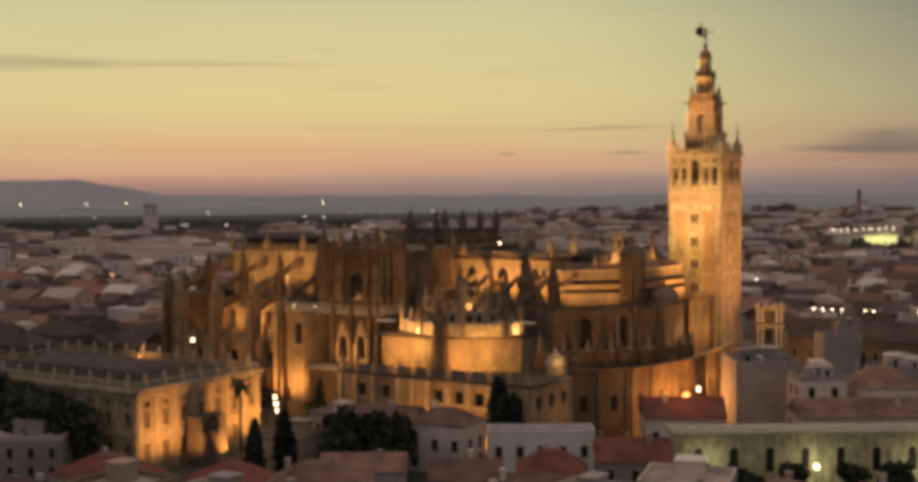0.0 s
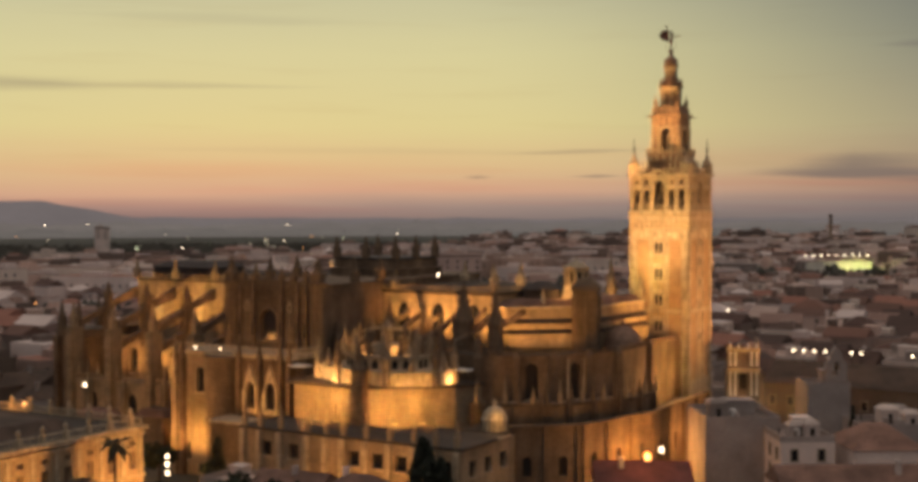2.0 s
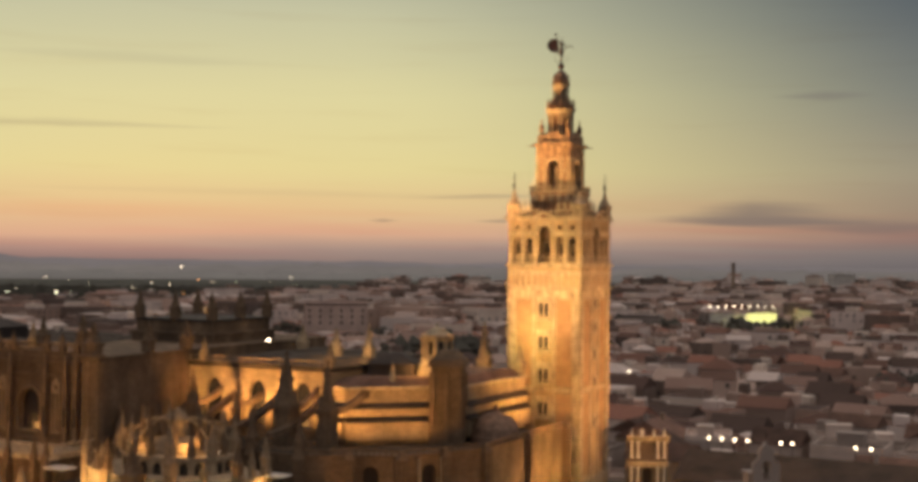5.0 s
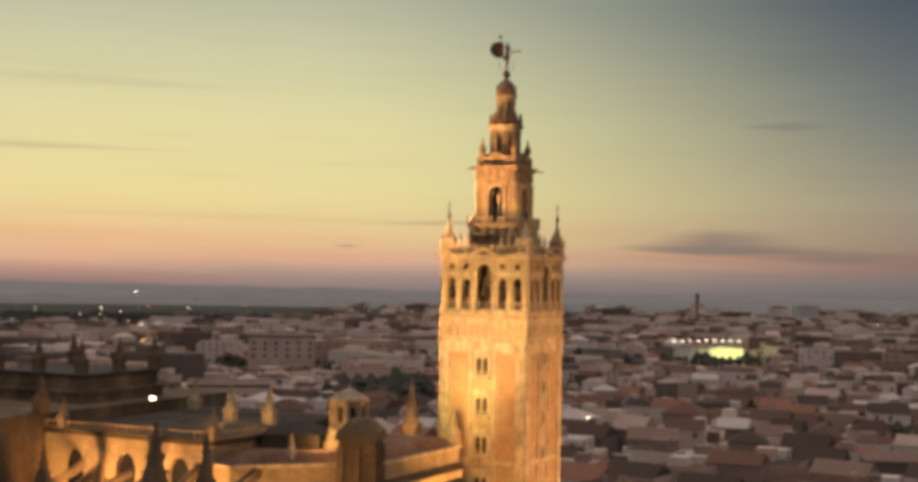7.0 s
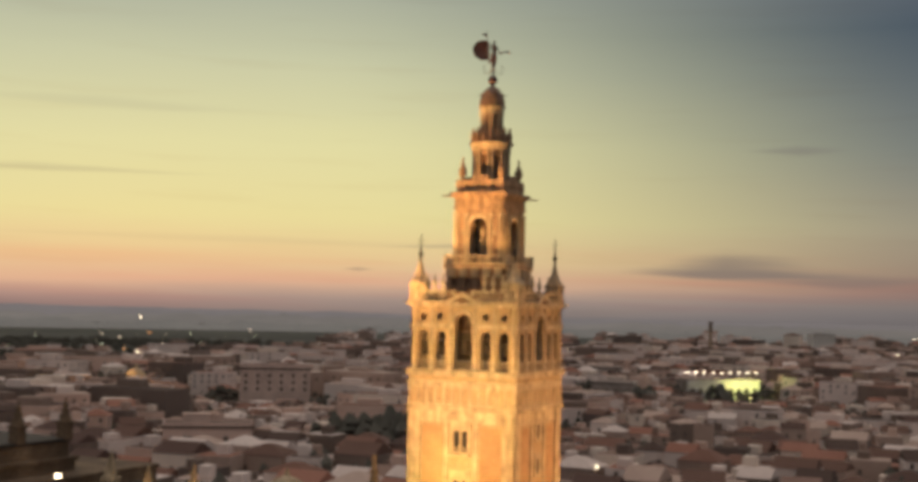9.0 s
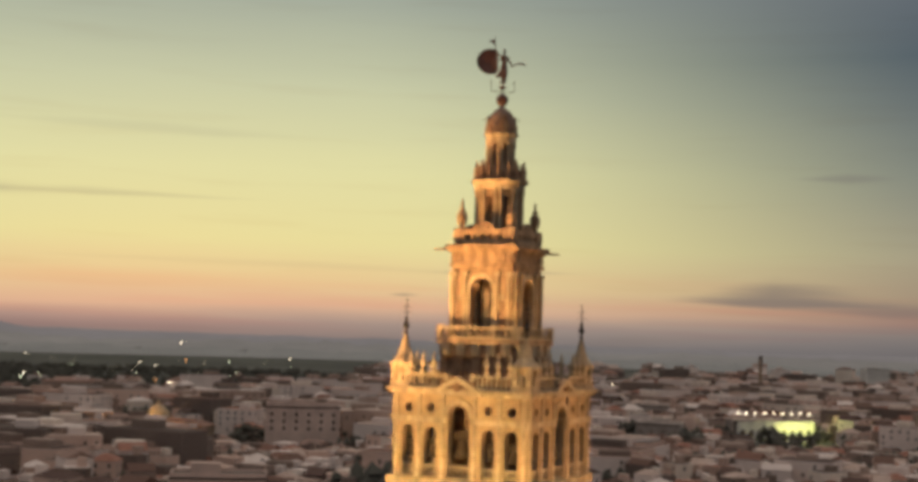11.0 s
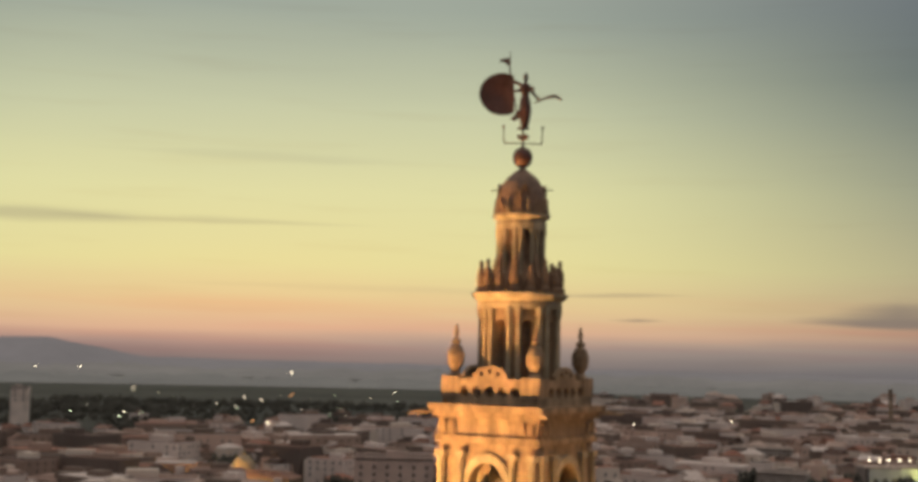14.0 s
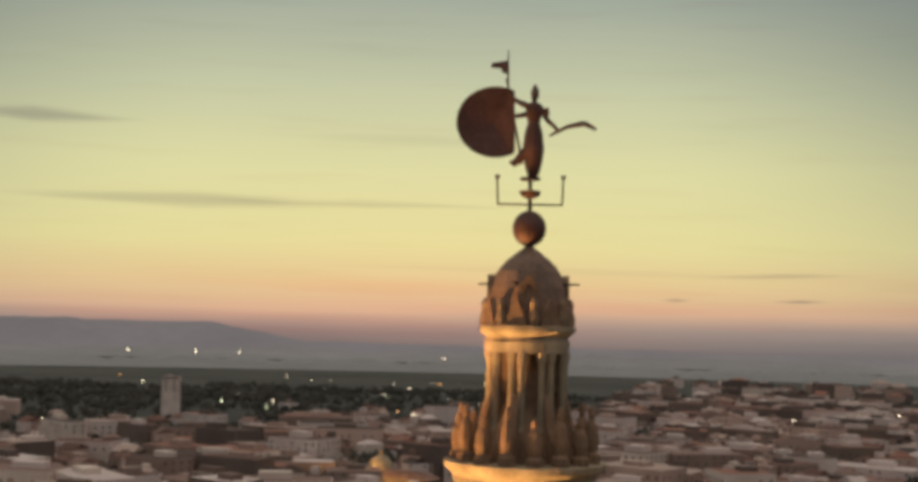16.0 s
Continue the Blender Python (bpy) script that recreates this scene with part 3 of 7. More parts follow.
def build_shaft():
    bm = bmesh.new()
    box(bm, -6.55, 6.55, -6.55, 6.55, 0, 52.2)
    part("shaft", bm, BRICK, TOWER, "smooth ochre brick shaft")

    strip = bmesh.new()  # one side's raised brick strips
    box(strip, -6.8, -5.2, -6.8, -6.5, 0, 47.8)
    box(strip, 5.2, 6.8, -6.8, -6.5, 0, 47.8)
    box(strip, -2.15, -1.55, -6.76, -6.5, 14, 47.8)
    box(strip, 1.55, 2.15, -6.76, -6.5, 14, 47.8)
    for z0, z1 in ((0, 16), (46.3, 47.8), (30.6, 31.2)):
        box(strip, -5.2, 5.2, -6.74, -6.5, z0, z1)
    strip_me = mesh_of("brick_strip", strip)
    panels = []
    for x0, x1 in ((-5.0, -2.35), (2.35, 5.0)):
        for z0, z1 in ((31.6, 45.9), (16.6, 30.2)):
            bm = bmesh.new()
            box(bm, x0, x1, -6.62, -6.5, z0, z1)
            d = 0.66  # interlaced diamond relief
            nx, nz = int((x1 - x0) / d), int((z1 - z0) / (d * 1.5))
            sx, sz = (x1 - x0) / nx, (z1 - z0) / nz
            for i in range(nx):
                for j in range(nz):
                    cx, cz = x0 + (i + 0.5) * sx, z0 + (j + 0.5) * sz
                    q = [bm.verts.new((cx + dx * sx * 0.42, -6.62 - dy, cz + dz * sz * 0.42)) for dx, dz, dy in ((-1, 0, 0), (0, -1, 0), (1, 0, 0), (0, 1, 0))]
                    t = bm.verts.new((cx, -6.69, cz))
                    for a in range(4):
                        bm.faces.new((q[a], q[(a + 1) % 4], t))
            panels.append(mesh_of("carved_panel", bm))
    # twin-arched window with balcony
    win = plate(rect(-1.3, 1.3, -0.2, 3.6), [arch(-0.5, 0.78, 0.15, 2.5), arch(0.5, 0.78, 0.15, 2.5)], 0.22)
    # near-black sheet behind each window, painting the shade of its recess
    bm = bmesh.new()
    box(bm, -1.15, 1.15, -0.05, 0.02, 0, 2.8)
    back = mesh_of("recess_shade", bm)
    bm = bmesh.new()
    box(bm, -1.35, 1.35, -0.75, 0.1, -0.35, -0.12)
    for i in range(9):
        x = -1.25 + i * 0.3125
        tube(bm, (x, -0.68, -0.12), (x, -0.68, 0.6), 0.035, None, 4)
    box(bm, -1.32, 1.32, -0.72, -0.63, 0.6, 0.68)
    balcony = mesh_of("balcony", bm)
    slot = plate(rect(-0.95, 0.95, 0, 2.6), [arch(0, 0.8, 0.2, 2.1)], 0.2)

    def side(k, m):
        part("brick_strip", strip_me, TRIMSTONE, TOWER, "pale raised brick strips", at=m)
        for me in panels:
            part("carved_panel", me, SEBKA, TOWER, "carved lattice brick panel", at=m)
        south = k in (0, 2)
        for z in ((43.0, 37.4, 31.9, 26.2, 20.5) if south else (44.2, 40.2, 35.6, 30.8, 24.0)):
            if south:
                w = part("window", win, TRIMSTONE, TOWER, "twin-arched stone window", at=m @ pose(0, -6.68, z))
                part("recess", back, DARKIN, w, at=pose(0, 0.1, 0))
                part("balcony", balcony, TRIMSTONE, w, "small stone balcony")
            else:
                w = part("window", slot, TRIMSTONE, TOWER, "narrow arched window", at=m @ pose(0, -6.68, z))
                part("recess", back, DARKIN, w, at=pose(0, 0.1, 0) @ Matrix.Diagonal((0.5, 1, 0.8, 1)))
    four(side)

    # the band under the bells: ledge, blind arcade, upper ledge
    bm = bmesh.new()
    box(bm, -6.75, 6.75, -6.75, 6.75, 47.8, 52.2)
    part("frieze_band", bm, BRICK, TOWER)
    for z0, z1, h in ((47.7, 48.2, 7.05), (51.6, 52.25, 7.05), (50.9, 51.15, 6.86)):
        bm = bmesh.new()
        box(bm, -h, h, -h, h, z0, z1)
        part("ledge", bm, TRIMSTONE, TOWER)
    arcade = plate(rect(-6.8, 6.8, 48.25, 50.9), [arch(-6.05 + i * 1.1, 0.8, 48.5, 50.3) for i in range(12)], 0.12)
    four(lambda k, m: part("blind_arcade", arcade, TRIMSTONE, TOWER, "carved blind arcade", at=m @ pose(0, -6.8, 0)))


def build_belfry():
    holes = [arch(0, 2.1, 52.5, 58.75)]
    for x in (-5.05, -2.85, 2.85, 5.05):
        holes.append(arch(x, 1.22, 52.5, 56.75))
        holes.append(disc(x, 58.35, 0.42))
    wall = plate(rect(-6.65, 5.74, 52.25, 59.6), holes, 0.9)
    pil = bmesh.new()
    lathe(pil, [(0.34, 52.3), (0.34, 52.6), (0.25, 52.72), (0.24, 56.62), (0.3, 56.72), (0.36, 57.05), (0, 57.06)], 10)
    pil_me = mesh_of("half_column", pil)
    pil = bmesh.new()
    box(pil, -0.2, 0.2, -6.8, -6.62, 57.6, 59.5)
    strip_me = mesh_of("pilaster", pil)
    rails = {}
    for w in (2.1, 1.22):
        sill = bmesh.new()
        box(sill, -w / 2 - 0.02, w / 2 + 0.02, -6.57, -6.43, 53.3, 53.42)
        rails[w] = mesh_of("railing", sill)
    post = bmesh.new()
    tube(post, (0, -6.5, 52.2), (0, -6.5, 53.32), 0.05, None, 6)
    post_me = mesh_of("baluster", post)

    def bell_mesh(s):
        bm = bmesh.new()
        lathe(bm, [(0, 0.02 * s), (0.5 * s, 0), (0.52 * s, 0.06 * s), (0.4 * s, 0.3 * s), (0.31 * s, 0.75 * s), (0.22 * s, 0.95 * s), (0, 1.0 * s)], 14)
        box(bm, -0.45 * s, 0.45 * s, -0.14 * s, 0.14 * s, 1.0 * s, 1.55 * s)
        ball(bm, (0, 0, -0.03 * s), 0.08 * s, 8, 6)
        return mesh_of("bell", bm)
    small, large = bell_mesh(1.0), bell_mesh(1.5)

    arc = plate([(x, z) for x, z in arch(0, 2.9, 57.6, 59.3)] , [arch(0, 2.12, 57.2 + 0.42, 58.76)], 0.25)
    slope = [(2.5 - 5.0 * i / 16, 59.72 + 1.5 * (1 - abs(1 - i / 8)) ** 0.8) for i in range(17)]
    ped = plate([(-2.5, 59.6), (2.5, 59.6)] + slope, [[(-1.55, 59.86), (1.55, 59.86), (0.75, 60.35), (0, 60.75), (-0.75, 60.35)]], 0.5)
    bm = bmesh.new()
    box(bm, -1.7, 1.7, -0.05, 0.1, 59.8, 60.8)
    box(bm, -0.3, 0.3, -0.2, 0.0, 59.9, 60.4)
    tymp = mesh_of("tympanum", bm)

    def side(k, m):
        part("belfry_wall", wall, BRICK, TOWER, "arcaded belfry wall with round holes", at=m @ pose(0, -6.2, 0))
        for x in (-6.3, -3.95, -1.55, 1.55, 3.95, 6.3):
            part("half_column", pil_me, TRIMSTONE, TOWER, at=m @ pose(x, -6.6, 0))
            part("pilaster", strip_me, TRIMSTONE, TOWER, at=m @ pose(x, 0, 0))
        for x, w in ((0, 2.1), (-5.05, 1.22), (-2.85, 1.22), (2.85, 1.22), (5.05, 1.22)):
            rail = part("railing", rails[w], TRIMSTONE, TOWER, at=m @ pose(x, 0, 0))
            for i in range(5):
                part("baluster", post_me, TRIMSTONE, rail, at=pose(w * (i - 2) / 5, 0, 0))
        part("arch_moulding", arc, TRIMSTONE, TOWER, at=m @ pose(0, -6.72, 0))
        top = part("pediment", ped, TRIMSTONE, TOWER, "curved pediment over the middle arch", at=m @ pose(0, -7.05, 0))
        part("tympanum", tymp, PLINTH, top, "carved red tympanum")
        for x in (-5.05, -2.85, 2.85, 5.05):
            part("bell", small, BELL, TOWER, "bronze bell", at=m @ pose(x, -6.0, 54.0, 0, 0, 0))
        part("bell", large, BELL, TOWER, "large bronze bell", at=m @ pose(0, -5.8, 54.2))
    four(side)
    # tower core in dark stone, its colour painting the shade behind the arches
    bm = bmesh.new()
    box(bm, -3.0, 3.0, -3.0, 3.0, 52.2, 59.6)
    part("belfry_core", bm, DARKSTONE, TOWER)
    bm = bmesh.new()
    for x0, x1 in ((-6.84, -1.2), (1.2, 6.6)):
        box(bm, x0, x1, -6.84, -6.6, 57.08, 57.58)
    course = mesh_of("string_course", bm)
    four(lambda k, m: part("string_course", course, TRIMSTONE, TOWER, at=m))
    for z0, z1, h in ((59.55, 59.8, 6.95), (59.8, 60.1, 7.25)):
        bm = bmesh.new()
        box(bm, -h, h, -h, h, z0, z1)
        part("cornice", bm, TRIMSTONE, TOWER)
    rail = mesh_of("balustrade", balustrade(5.0, 1.25, 0.42))
    jar = bmesh.new()
    lathe(jar, [(0.25, 0), (0.25, 0.5), (0.12, 0.6), (0.3, 1.0), (0.22, 1.3), (0.1, 1.5), (0.14, 1.65), (0.03, 2.1), (0, 2.2)], 8)
    jar_me = mesh_of("urn", jar)
    turret = bmesh.new()
    box(turret, -0.95, 0.95, -0.95, 0.95, 0, 0.5)
    box(turret, -0.45, 0.45, -0.45, 0.45, 0.5, 1.9)
    post = bmesh.new()
    box(post, -0.2, 0.2, -0.2, 0.2, 0.5, 1.9)
    post_me = mesh_of("post", post)
    box(turret, -0.98, 0.98, -0.98, 0.98, 1.9, 2.15)
    lathe(turret, [(1.2, 2.15), (1.0, 2.45), (0.62, 2.95), (0.4, 3.6), (0.24, 4.3), (0.14, 4.7)], 8, 0, 0, math.pi / 8)
    turret_me = mesh_of("corner_turret", turret)
    fin = bmesh.new()
    tube(fin, (0, 0, 4.5), (0, 0, 7.7), 0.07, 0.04, 6)
    ball(fin, (0, 0, 4.8), 0.2, 8, 6)
    lathe(fin, [(0.06, 5.0), (0.26, 5.25), (0.3, 5.5), (0.12, 5.85), (0.2, 6.05), (0.06, 6.2)], 8)
    for dz in (6.6, 7.1):
        tube(fin, (-0.38, 0, dz), (0.38, 0, dz), 0.035, None, 4)
        tube(fin, (0, -0.38, dz), (0, 0.38, dz), 0.035, None, 4)
    ball(fin, (0, 0, 7.7), 0.1, 6, 4)
    fin_me = mesh_of("finial", fin)

    def top(k, m):
        for x in (-6.1, 1.1):
            part("balustrade", rail, TRIMSTONE, TOWER, "stone balustrade", at=m @ pose(x, -6.75, 60.1))
        for x in (-4.9, -3.7, -2.6, 2.6, 3.7, 4.9):
            part("urn", jar_me, TRIMSTONE, TOWER, "flame-topped stone urn", at=m @ pose(x, -6.75, 61.2))
        t = part("corner_turret", turret_me, TRIMSTONE, TOWER, "open stone corner turret", at=m @ pose(6.0, -6.0, 60.1))
        for sx in (-0.65, 0.65):
            for sy in (-0.65, 0.65):
                part("post", post_me, TRIMSTONE, t, at=pose(sx, sy, 0))
        part("finial", fin_me, IRON, t, "wrought iron finial with cross")
    four(top)


def build_lantern():
    # plinth stage with scrolls and blind niches
    bm = bmesh.new()
    prism(bm, [(-3.6, -3.6), (3.6, -3.6), (3.6, 3.6), (-3.6, 3.6)], 60.1, 64.0, 0.97)
    part("plinth_stage", bm, PLINTH, TOWER, "carved plinth stage")
    nic = plate(rect(-3.5, 3.5, 60.3, 63.8), [arch(x, 0.9, 60.8, 62.9) for x in (-2.5, -0.85, 0.85, 2.5)], 0.3)
    scroll = bmesh.new()
    prof = [(0, 0), (1.7, 0), (1.75, 0.5), (1.3, 0.9), (0.9, 1.6), (0.75, 2.4), (0.3, 3.1), (0, 3.2)]
    a = [scroll.verts.new((x, -0.22, z)) for x, z in prof]
    b = [scroll.verts.new((x, 0.22, z)) for x, z in prof]
    scroll.faces.new(a)
    scroll.faces.new(b[::-1])
    for i in range(len(prof)):
        j = (i + 1) % len(prof)
        scroll.faces.new((a[j], a[i], b[i], b[j]))
    scroll_me = mesh_of("scroll", scroll)
    rail = mesh_of("balustrade", balustrade(7.7, 1.1, 0.58))
    wall = plate(rect(-3.05, 3.05, 64.4, 71.0), [arch(0, 2.15, 64.9, 70.0)], 0.7)
    wall2 = plate(rect(-2.36, 2.36, 64.4, 71.0), [arch(0, 2.15, 64.9, 70.0)], 0.7)
    arcm = plate(arch(0, 2.85, 64.9, 70.45), [arch(0, 2.17, 64.93, 70.0)], 0.25)
    pil = bmesh.new()
    tube(pil, (0, -3.2, 65.0), (0, -3.2, 70.2), 0.2, 0.17, 8)
    box(pil, -0.27, 0.27, -3.4, -3.0, 70.2, 70.5)
    box(pil, -0.27, 0.27, -3.4, -3.0, 64.6, 65.0)
    pil_me = mesh_of("column", pil)
    imp = bmesh.new()
    box(imp, -0.55, 0.55, -3.2, -3.04, 68.0, 68.5)
    imp_me = mesh_of("impost", imp)
    par = plate(rect(-3.0, 3.0, 73.0, 74.4), [disc(x, 73.7, 0.3) for x in (-1.6, -0.8, 0, 0.8, 1.6)] + [disc(-2.5, 73.7, 0.34), disc(2.5, 73.7, 0.34)], 0.3)
    fan = plate([(-1.1, 74.4), (1.1, 74.4)] + [(1.1 * math.cos(q), 74.4 + 0.7 * math.sin(q)) for q in [math.pi * i / 8 for i in range(1, 8)]], [disc(x, z, 0.14, 8) for x, z in ((0, 74.8), (-0.5, 74.65), (0.5, 74.65))], 0.3)
    urn = bmesh.new()
    box(urn, -0.55, 0.55, -0.55, 0.55, 0, 1.1)
    lathe(urn, [(0.4, 1.1), (0.24, 1.35), (0.46, 1.75), (0.5, 2.25), (0.36, 2.65), (0.2, 2.8), (0.28, 3.0), (0.1, 3.15), (0.13, 3.5), (0.04, 3.9), (0, 3.95)], 10)
    urn_me = mesh_of("urn", urn)
    spout = bmesh.new()
    tube(spout, (0, 0, 0), (1.3, 0, -0.08), 0.16, 0.06, 6)
    spout_me = mesh_of("spout", spout)
    tri = bmesh.new()
    box(tri, -0.16, 0.16, -3.3, -3.1, 71.5, 72.1)
    tri_me = mesh_of("frieze_block", tri)

    corb = bmesh.new()
    prism(corb, [(-0.42, -0.34), (0.42, -0.34), (0.42, 0.0), (-0.42, 0.0)], 63.0, 64.2, 1.0)
    corb_me = mesh_of("corbel", corb)

    def side(k, m):
        for x in (-3.0, -1.5, 0.0, 1.5, 3.0):
            part("corbel", corb_me, TRIMSTONE, TOWER, "pale stone corbel", at=m @ pose(x, -3.66, 0))
        part("niche_arcade", nic, PLINTH, TOWER, at=m @ pose(0, -3.68, 0))
        part("scroll", scroll_me, LANTERN, TOWER, "stone scroll bracket", at=m @ pose(2.7, -2.7, 60.1, 0, 0, -45))
        part("balustrade", rail, TRIMSTONE, TOWER, "pale stone balustrade", at=m @ pose(-3.85, -3.85, 64.5))
        part("lantern_wall", wall if k in (0, 2) else wall2, LANTERN, TOWER, "arched lantern wall", at=m @ pose(0, -2.7, 0))
        part("arch_moulding", arcm, TRIMSTONE, TOWER, at=m @ pose(0, -3.1, 0))
        for x in (-2.8, -1.6, 1.6, 2.8):
            part("column", pil_me, TRIMSTONE, TOWER, at=m @ pose(x, 0, 0))
        for x in (-1.75, 1.75):
            part("impost", imp_me, TRIMSTONE, TOWER, at=m @ pose(x, 0, 0))
        part("parapet", par, LANTERN, TOWER, "pierced stone parapet", at=m @ pose(0, -2.85, 0))
        part("fan_crest", fan, LANTERN, TOWER, at=m @ pose(0, -2.85, 0))
        part("urn", urn_me, LANTERN, TOWER, "tall weathered stone urn", at=m @ pose(2.5, -2.5, 73.4))
        part("spout", spout_me, LANTERN, TOWER, at=m @ pose(3.4, -3.4, 72.6, 0, 0, -45))
        for x in (-2.75, -2.2, 2.2, 2.75):
            part("frieze_block", tri_me, LANTERN, TOWER, at=m @ pose(x, 0, 0))
    four(side)
    for z0, z1, h in ((64.0, 64.5, 4.0), (71.0, 71.35, 3.25), (71.35, 72.3, 3.12), (72.3, 72.65, 3.35), (72.65, 73.0, 3.6)):
        bm = bmesh.new()
        box(bm, -h, h, -h, h, z0, z1)
        part("cornice", bm, LANTERN, TOWER)
    # dark core added to stand for the shade inside the lantern arches
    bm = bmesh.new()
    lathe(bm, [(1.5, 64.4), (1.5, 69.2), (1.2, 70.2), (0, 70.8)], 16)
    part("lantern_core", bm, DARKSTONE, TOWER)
    bm = bmesh.new()
    lathe(bm, [(0.42, 64.5), (0.42, 65.3), (0.3, 65.5), (0.34, 66.6), (0.25, 67.9), (0.33, 68.2), (0.36, 68.6), (0.2, 69.0), (0, 69.1)], 10)
    shaft_me = mesh_of("inner_column", bm)
    bm = bmesh.new()
    for zz in (65.7, 67.0):
        box(bm, -0.3, 0.3, -0.1, 0.0, zz, zz + 0.95)
    panel_me = mesh_of("sunk_panel", bm)
    four(lambda k, m: part("inner_column", shaft_me, TRIMSTONE, TOWER, "pale column inside the arch", at=m @ pose(0, -1.9, 0)))
    for k in range(4):
        for x in (-2.2, 2.2):
            part("sunk_panel", panel_me, LANTERN, TOWER, "small raised wall panels", at=pose(0, 0, 0, 0, 0, 90 * k) @ pose(x, -3.05, 0))

    # round stage with paired columns and niches
    # core in dark red, painting the shade between the columns
    bm = bmesh.new()
    lathe(bm, [(1.45, 73.0), (1.45, 78.4)], 16)
    part("drum", bm, PLINTH, TOWER)
    pier = bmesh.new()
    box(pier, -0.36, 0.36, -2.05, -1.3, 73.0, 78.3)
    shaft = bmesh.new()
    lathe(shaft, [(0.21, 73.8), (0.21, 74.2), (0.16, 74.35), (0.13, 77.7), (0.17, 77.8), (0.22, 78.1), (0.22, 78.3)], 10)
    shaft_me = mesh_of("column", shaft)
    pier_me = mesh_of("pier", pier)
    lintel = plate(rect(-0.62, 0.62, 76.6, 78.3), [arch(0, 0.85, 76.62, 77.6)], 0.3)
    statue_like = bmesh.new()
    lathe(statue_like, [(0.3, 0), (0.3, 0.3), (0.2, 0.4), (0.26, 0.8), (0.2, 1.25), (0.1, 1.45), (0.13, 1.6), (0.1, 1.8), (0, 1.9)], 8)
    vase_me = mesh_of("vase", statue_like)
    for k in range(8):
        m = pose(0, 0, 0, 0, 0, 45 * k + 22.5)
        pier_ob = part("pier", pier_me, LANTERN, TOWER, "stone pier with paired columns", at=m)
        for x in (-0.26, 0.26):
            part("column", shaft_me, TRIMSTONE, pier_ob, "pale stone column", at=pose(x, -2.12, 0))
        part("niche_head", lintel, LANTERN, TOWER, at=pose(0, 0, 0, 0, 0, 45 * k) @ pose(0, -1.78, 0))
        part("vase", vase_me, PLINTH, TOWER, "weathered stone vase", at=m @ pose(0, -2.2, 79.05))
        part("vase", vase_me, PLINTH, TOWER, "weathered stone vase", at=pose(0, 0, 0, 0, 0, 45 * k) @ pose(0, -2.2, 79.05) @ Matrix.Diagonal((1, 1, 0.82, 1)))
    for prof in ([(2.25, 78.2), (2.35, 78.45), (2.3, 78.6), (2.62, 78.85), (2.68, 79.05), (2.2, 79.1)], [(2.1, 73.0), (2.1, 73.9), (2.0, 74.0)]):
        bm = bmesh.new()
        lathe(bm, prof, 24)
        part("cornice", bm, TRIMSTONE, TOWER)
    # upper round stage
    # dark red again paints the shaded gaps behind the slim columns
    bm = bmesh.new()
    lathe(bm, [(1.75, 79.05), (1.6, 79.6), (0.95, 81.0), (0.92, 82.7)], 16)
    part("upper_drum", bm, PLINTH, TOWER)
    col = bmesh.new()
    lathe(col, [(0.17, 79.1), (0.17, 79.4), (0.125, 79.5), (0.11, 82.2), (0.17, 82.45), (0.17, 82.65)], 8)
    col2_me = mesh_of("slim_column", col)
    col = bmesh.new()
    prof = [(-0.9, 79.1), (-2.0, 79.1), (-1.95, 79.7), (-1.6, 80.2), (-1.45, 80.9), (-1.3, 81.3), (-0.9, 81.3)]
    a = [col.verts.new((-0.12, y, z)) for y, z in prof]
    b = [col.verts.new((0.12, y, z)) for y, z in prof]
    col.faces.new(a)
    col.faces.new(b[::-1])
    for i in range(len(prof)):
        j = (i + 1) % len(prof)
        col.faces.new((a[j], a[i], b[i], b[j]))
    col_me = mesh_of("scroll_bracket", col)
    crest = plate([(-0.42, 83.4), (0.42, 83.4), (0.3, 83.7), (0, 84.35), (-0.3, 83.7)], [], 0.16)
    knob = bmesh.new()
    lathe(knob, [(0.14, 83.4), (0.18, 83.7), (0.1, 84.0), (0.13, 84.2), (0, 84.4)], 8)
    knob_me = mesh_of("knob", knob)
    for k in range(8):
        m = pose(0, 0, 0, 0, 0, 45 * k + 22.5)
        for x in (-0.17, 0.17):
            part("slim_column", col2_me, TRIMSTONE, TOWER, "pale slim stone column", at=m @ pose(x, -1.24, 0))
        part("scroll_bracket", col_me, PLINTH, TOWER, at=m)
        part("crest", crest, PLINTH, TOWER, at=m @ pose(0, -1.4, 0))
        part("knob", knob_me, LANTERN, TOWER, at=pose(0, 0, 0, 0, 0, 45 * k) @ pose(0, -1.42, 0))
    bm = bmesh.new()
    lathe(bm, [(1.38, 82.6), (1.42, 82.95), (1.36, 83.0), (1.36, 83.1), (1.6, 83.3), (1.62, 83.45), (1.3, 83.5)], 24)
    part("cornice", bm, TRIMSTONE, TOWER)
    bm = bmesh.new()
    lathe(bm, [(1.3, 83.4), (1.33, 84.1), (1.25, 84.72), (1.04, 85.25), (0.74, 85.62), (0.4, 85.9), (0.17, 86.06), (0.12, 86.25)], 20)
    dome = part("dome", bm, DOMETILE, TOWER, "small brown tiled dome")
    bm = bmesh.new()
    tube(bm, (1.32, 0, 84.2), (0.9, 0, 85.45), 0.05, 0.04, 4)
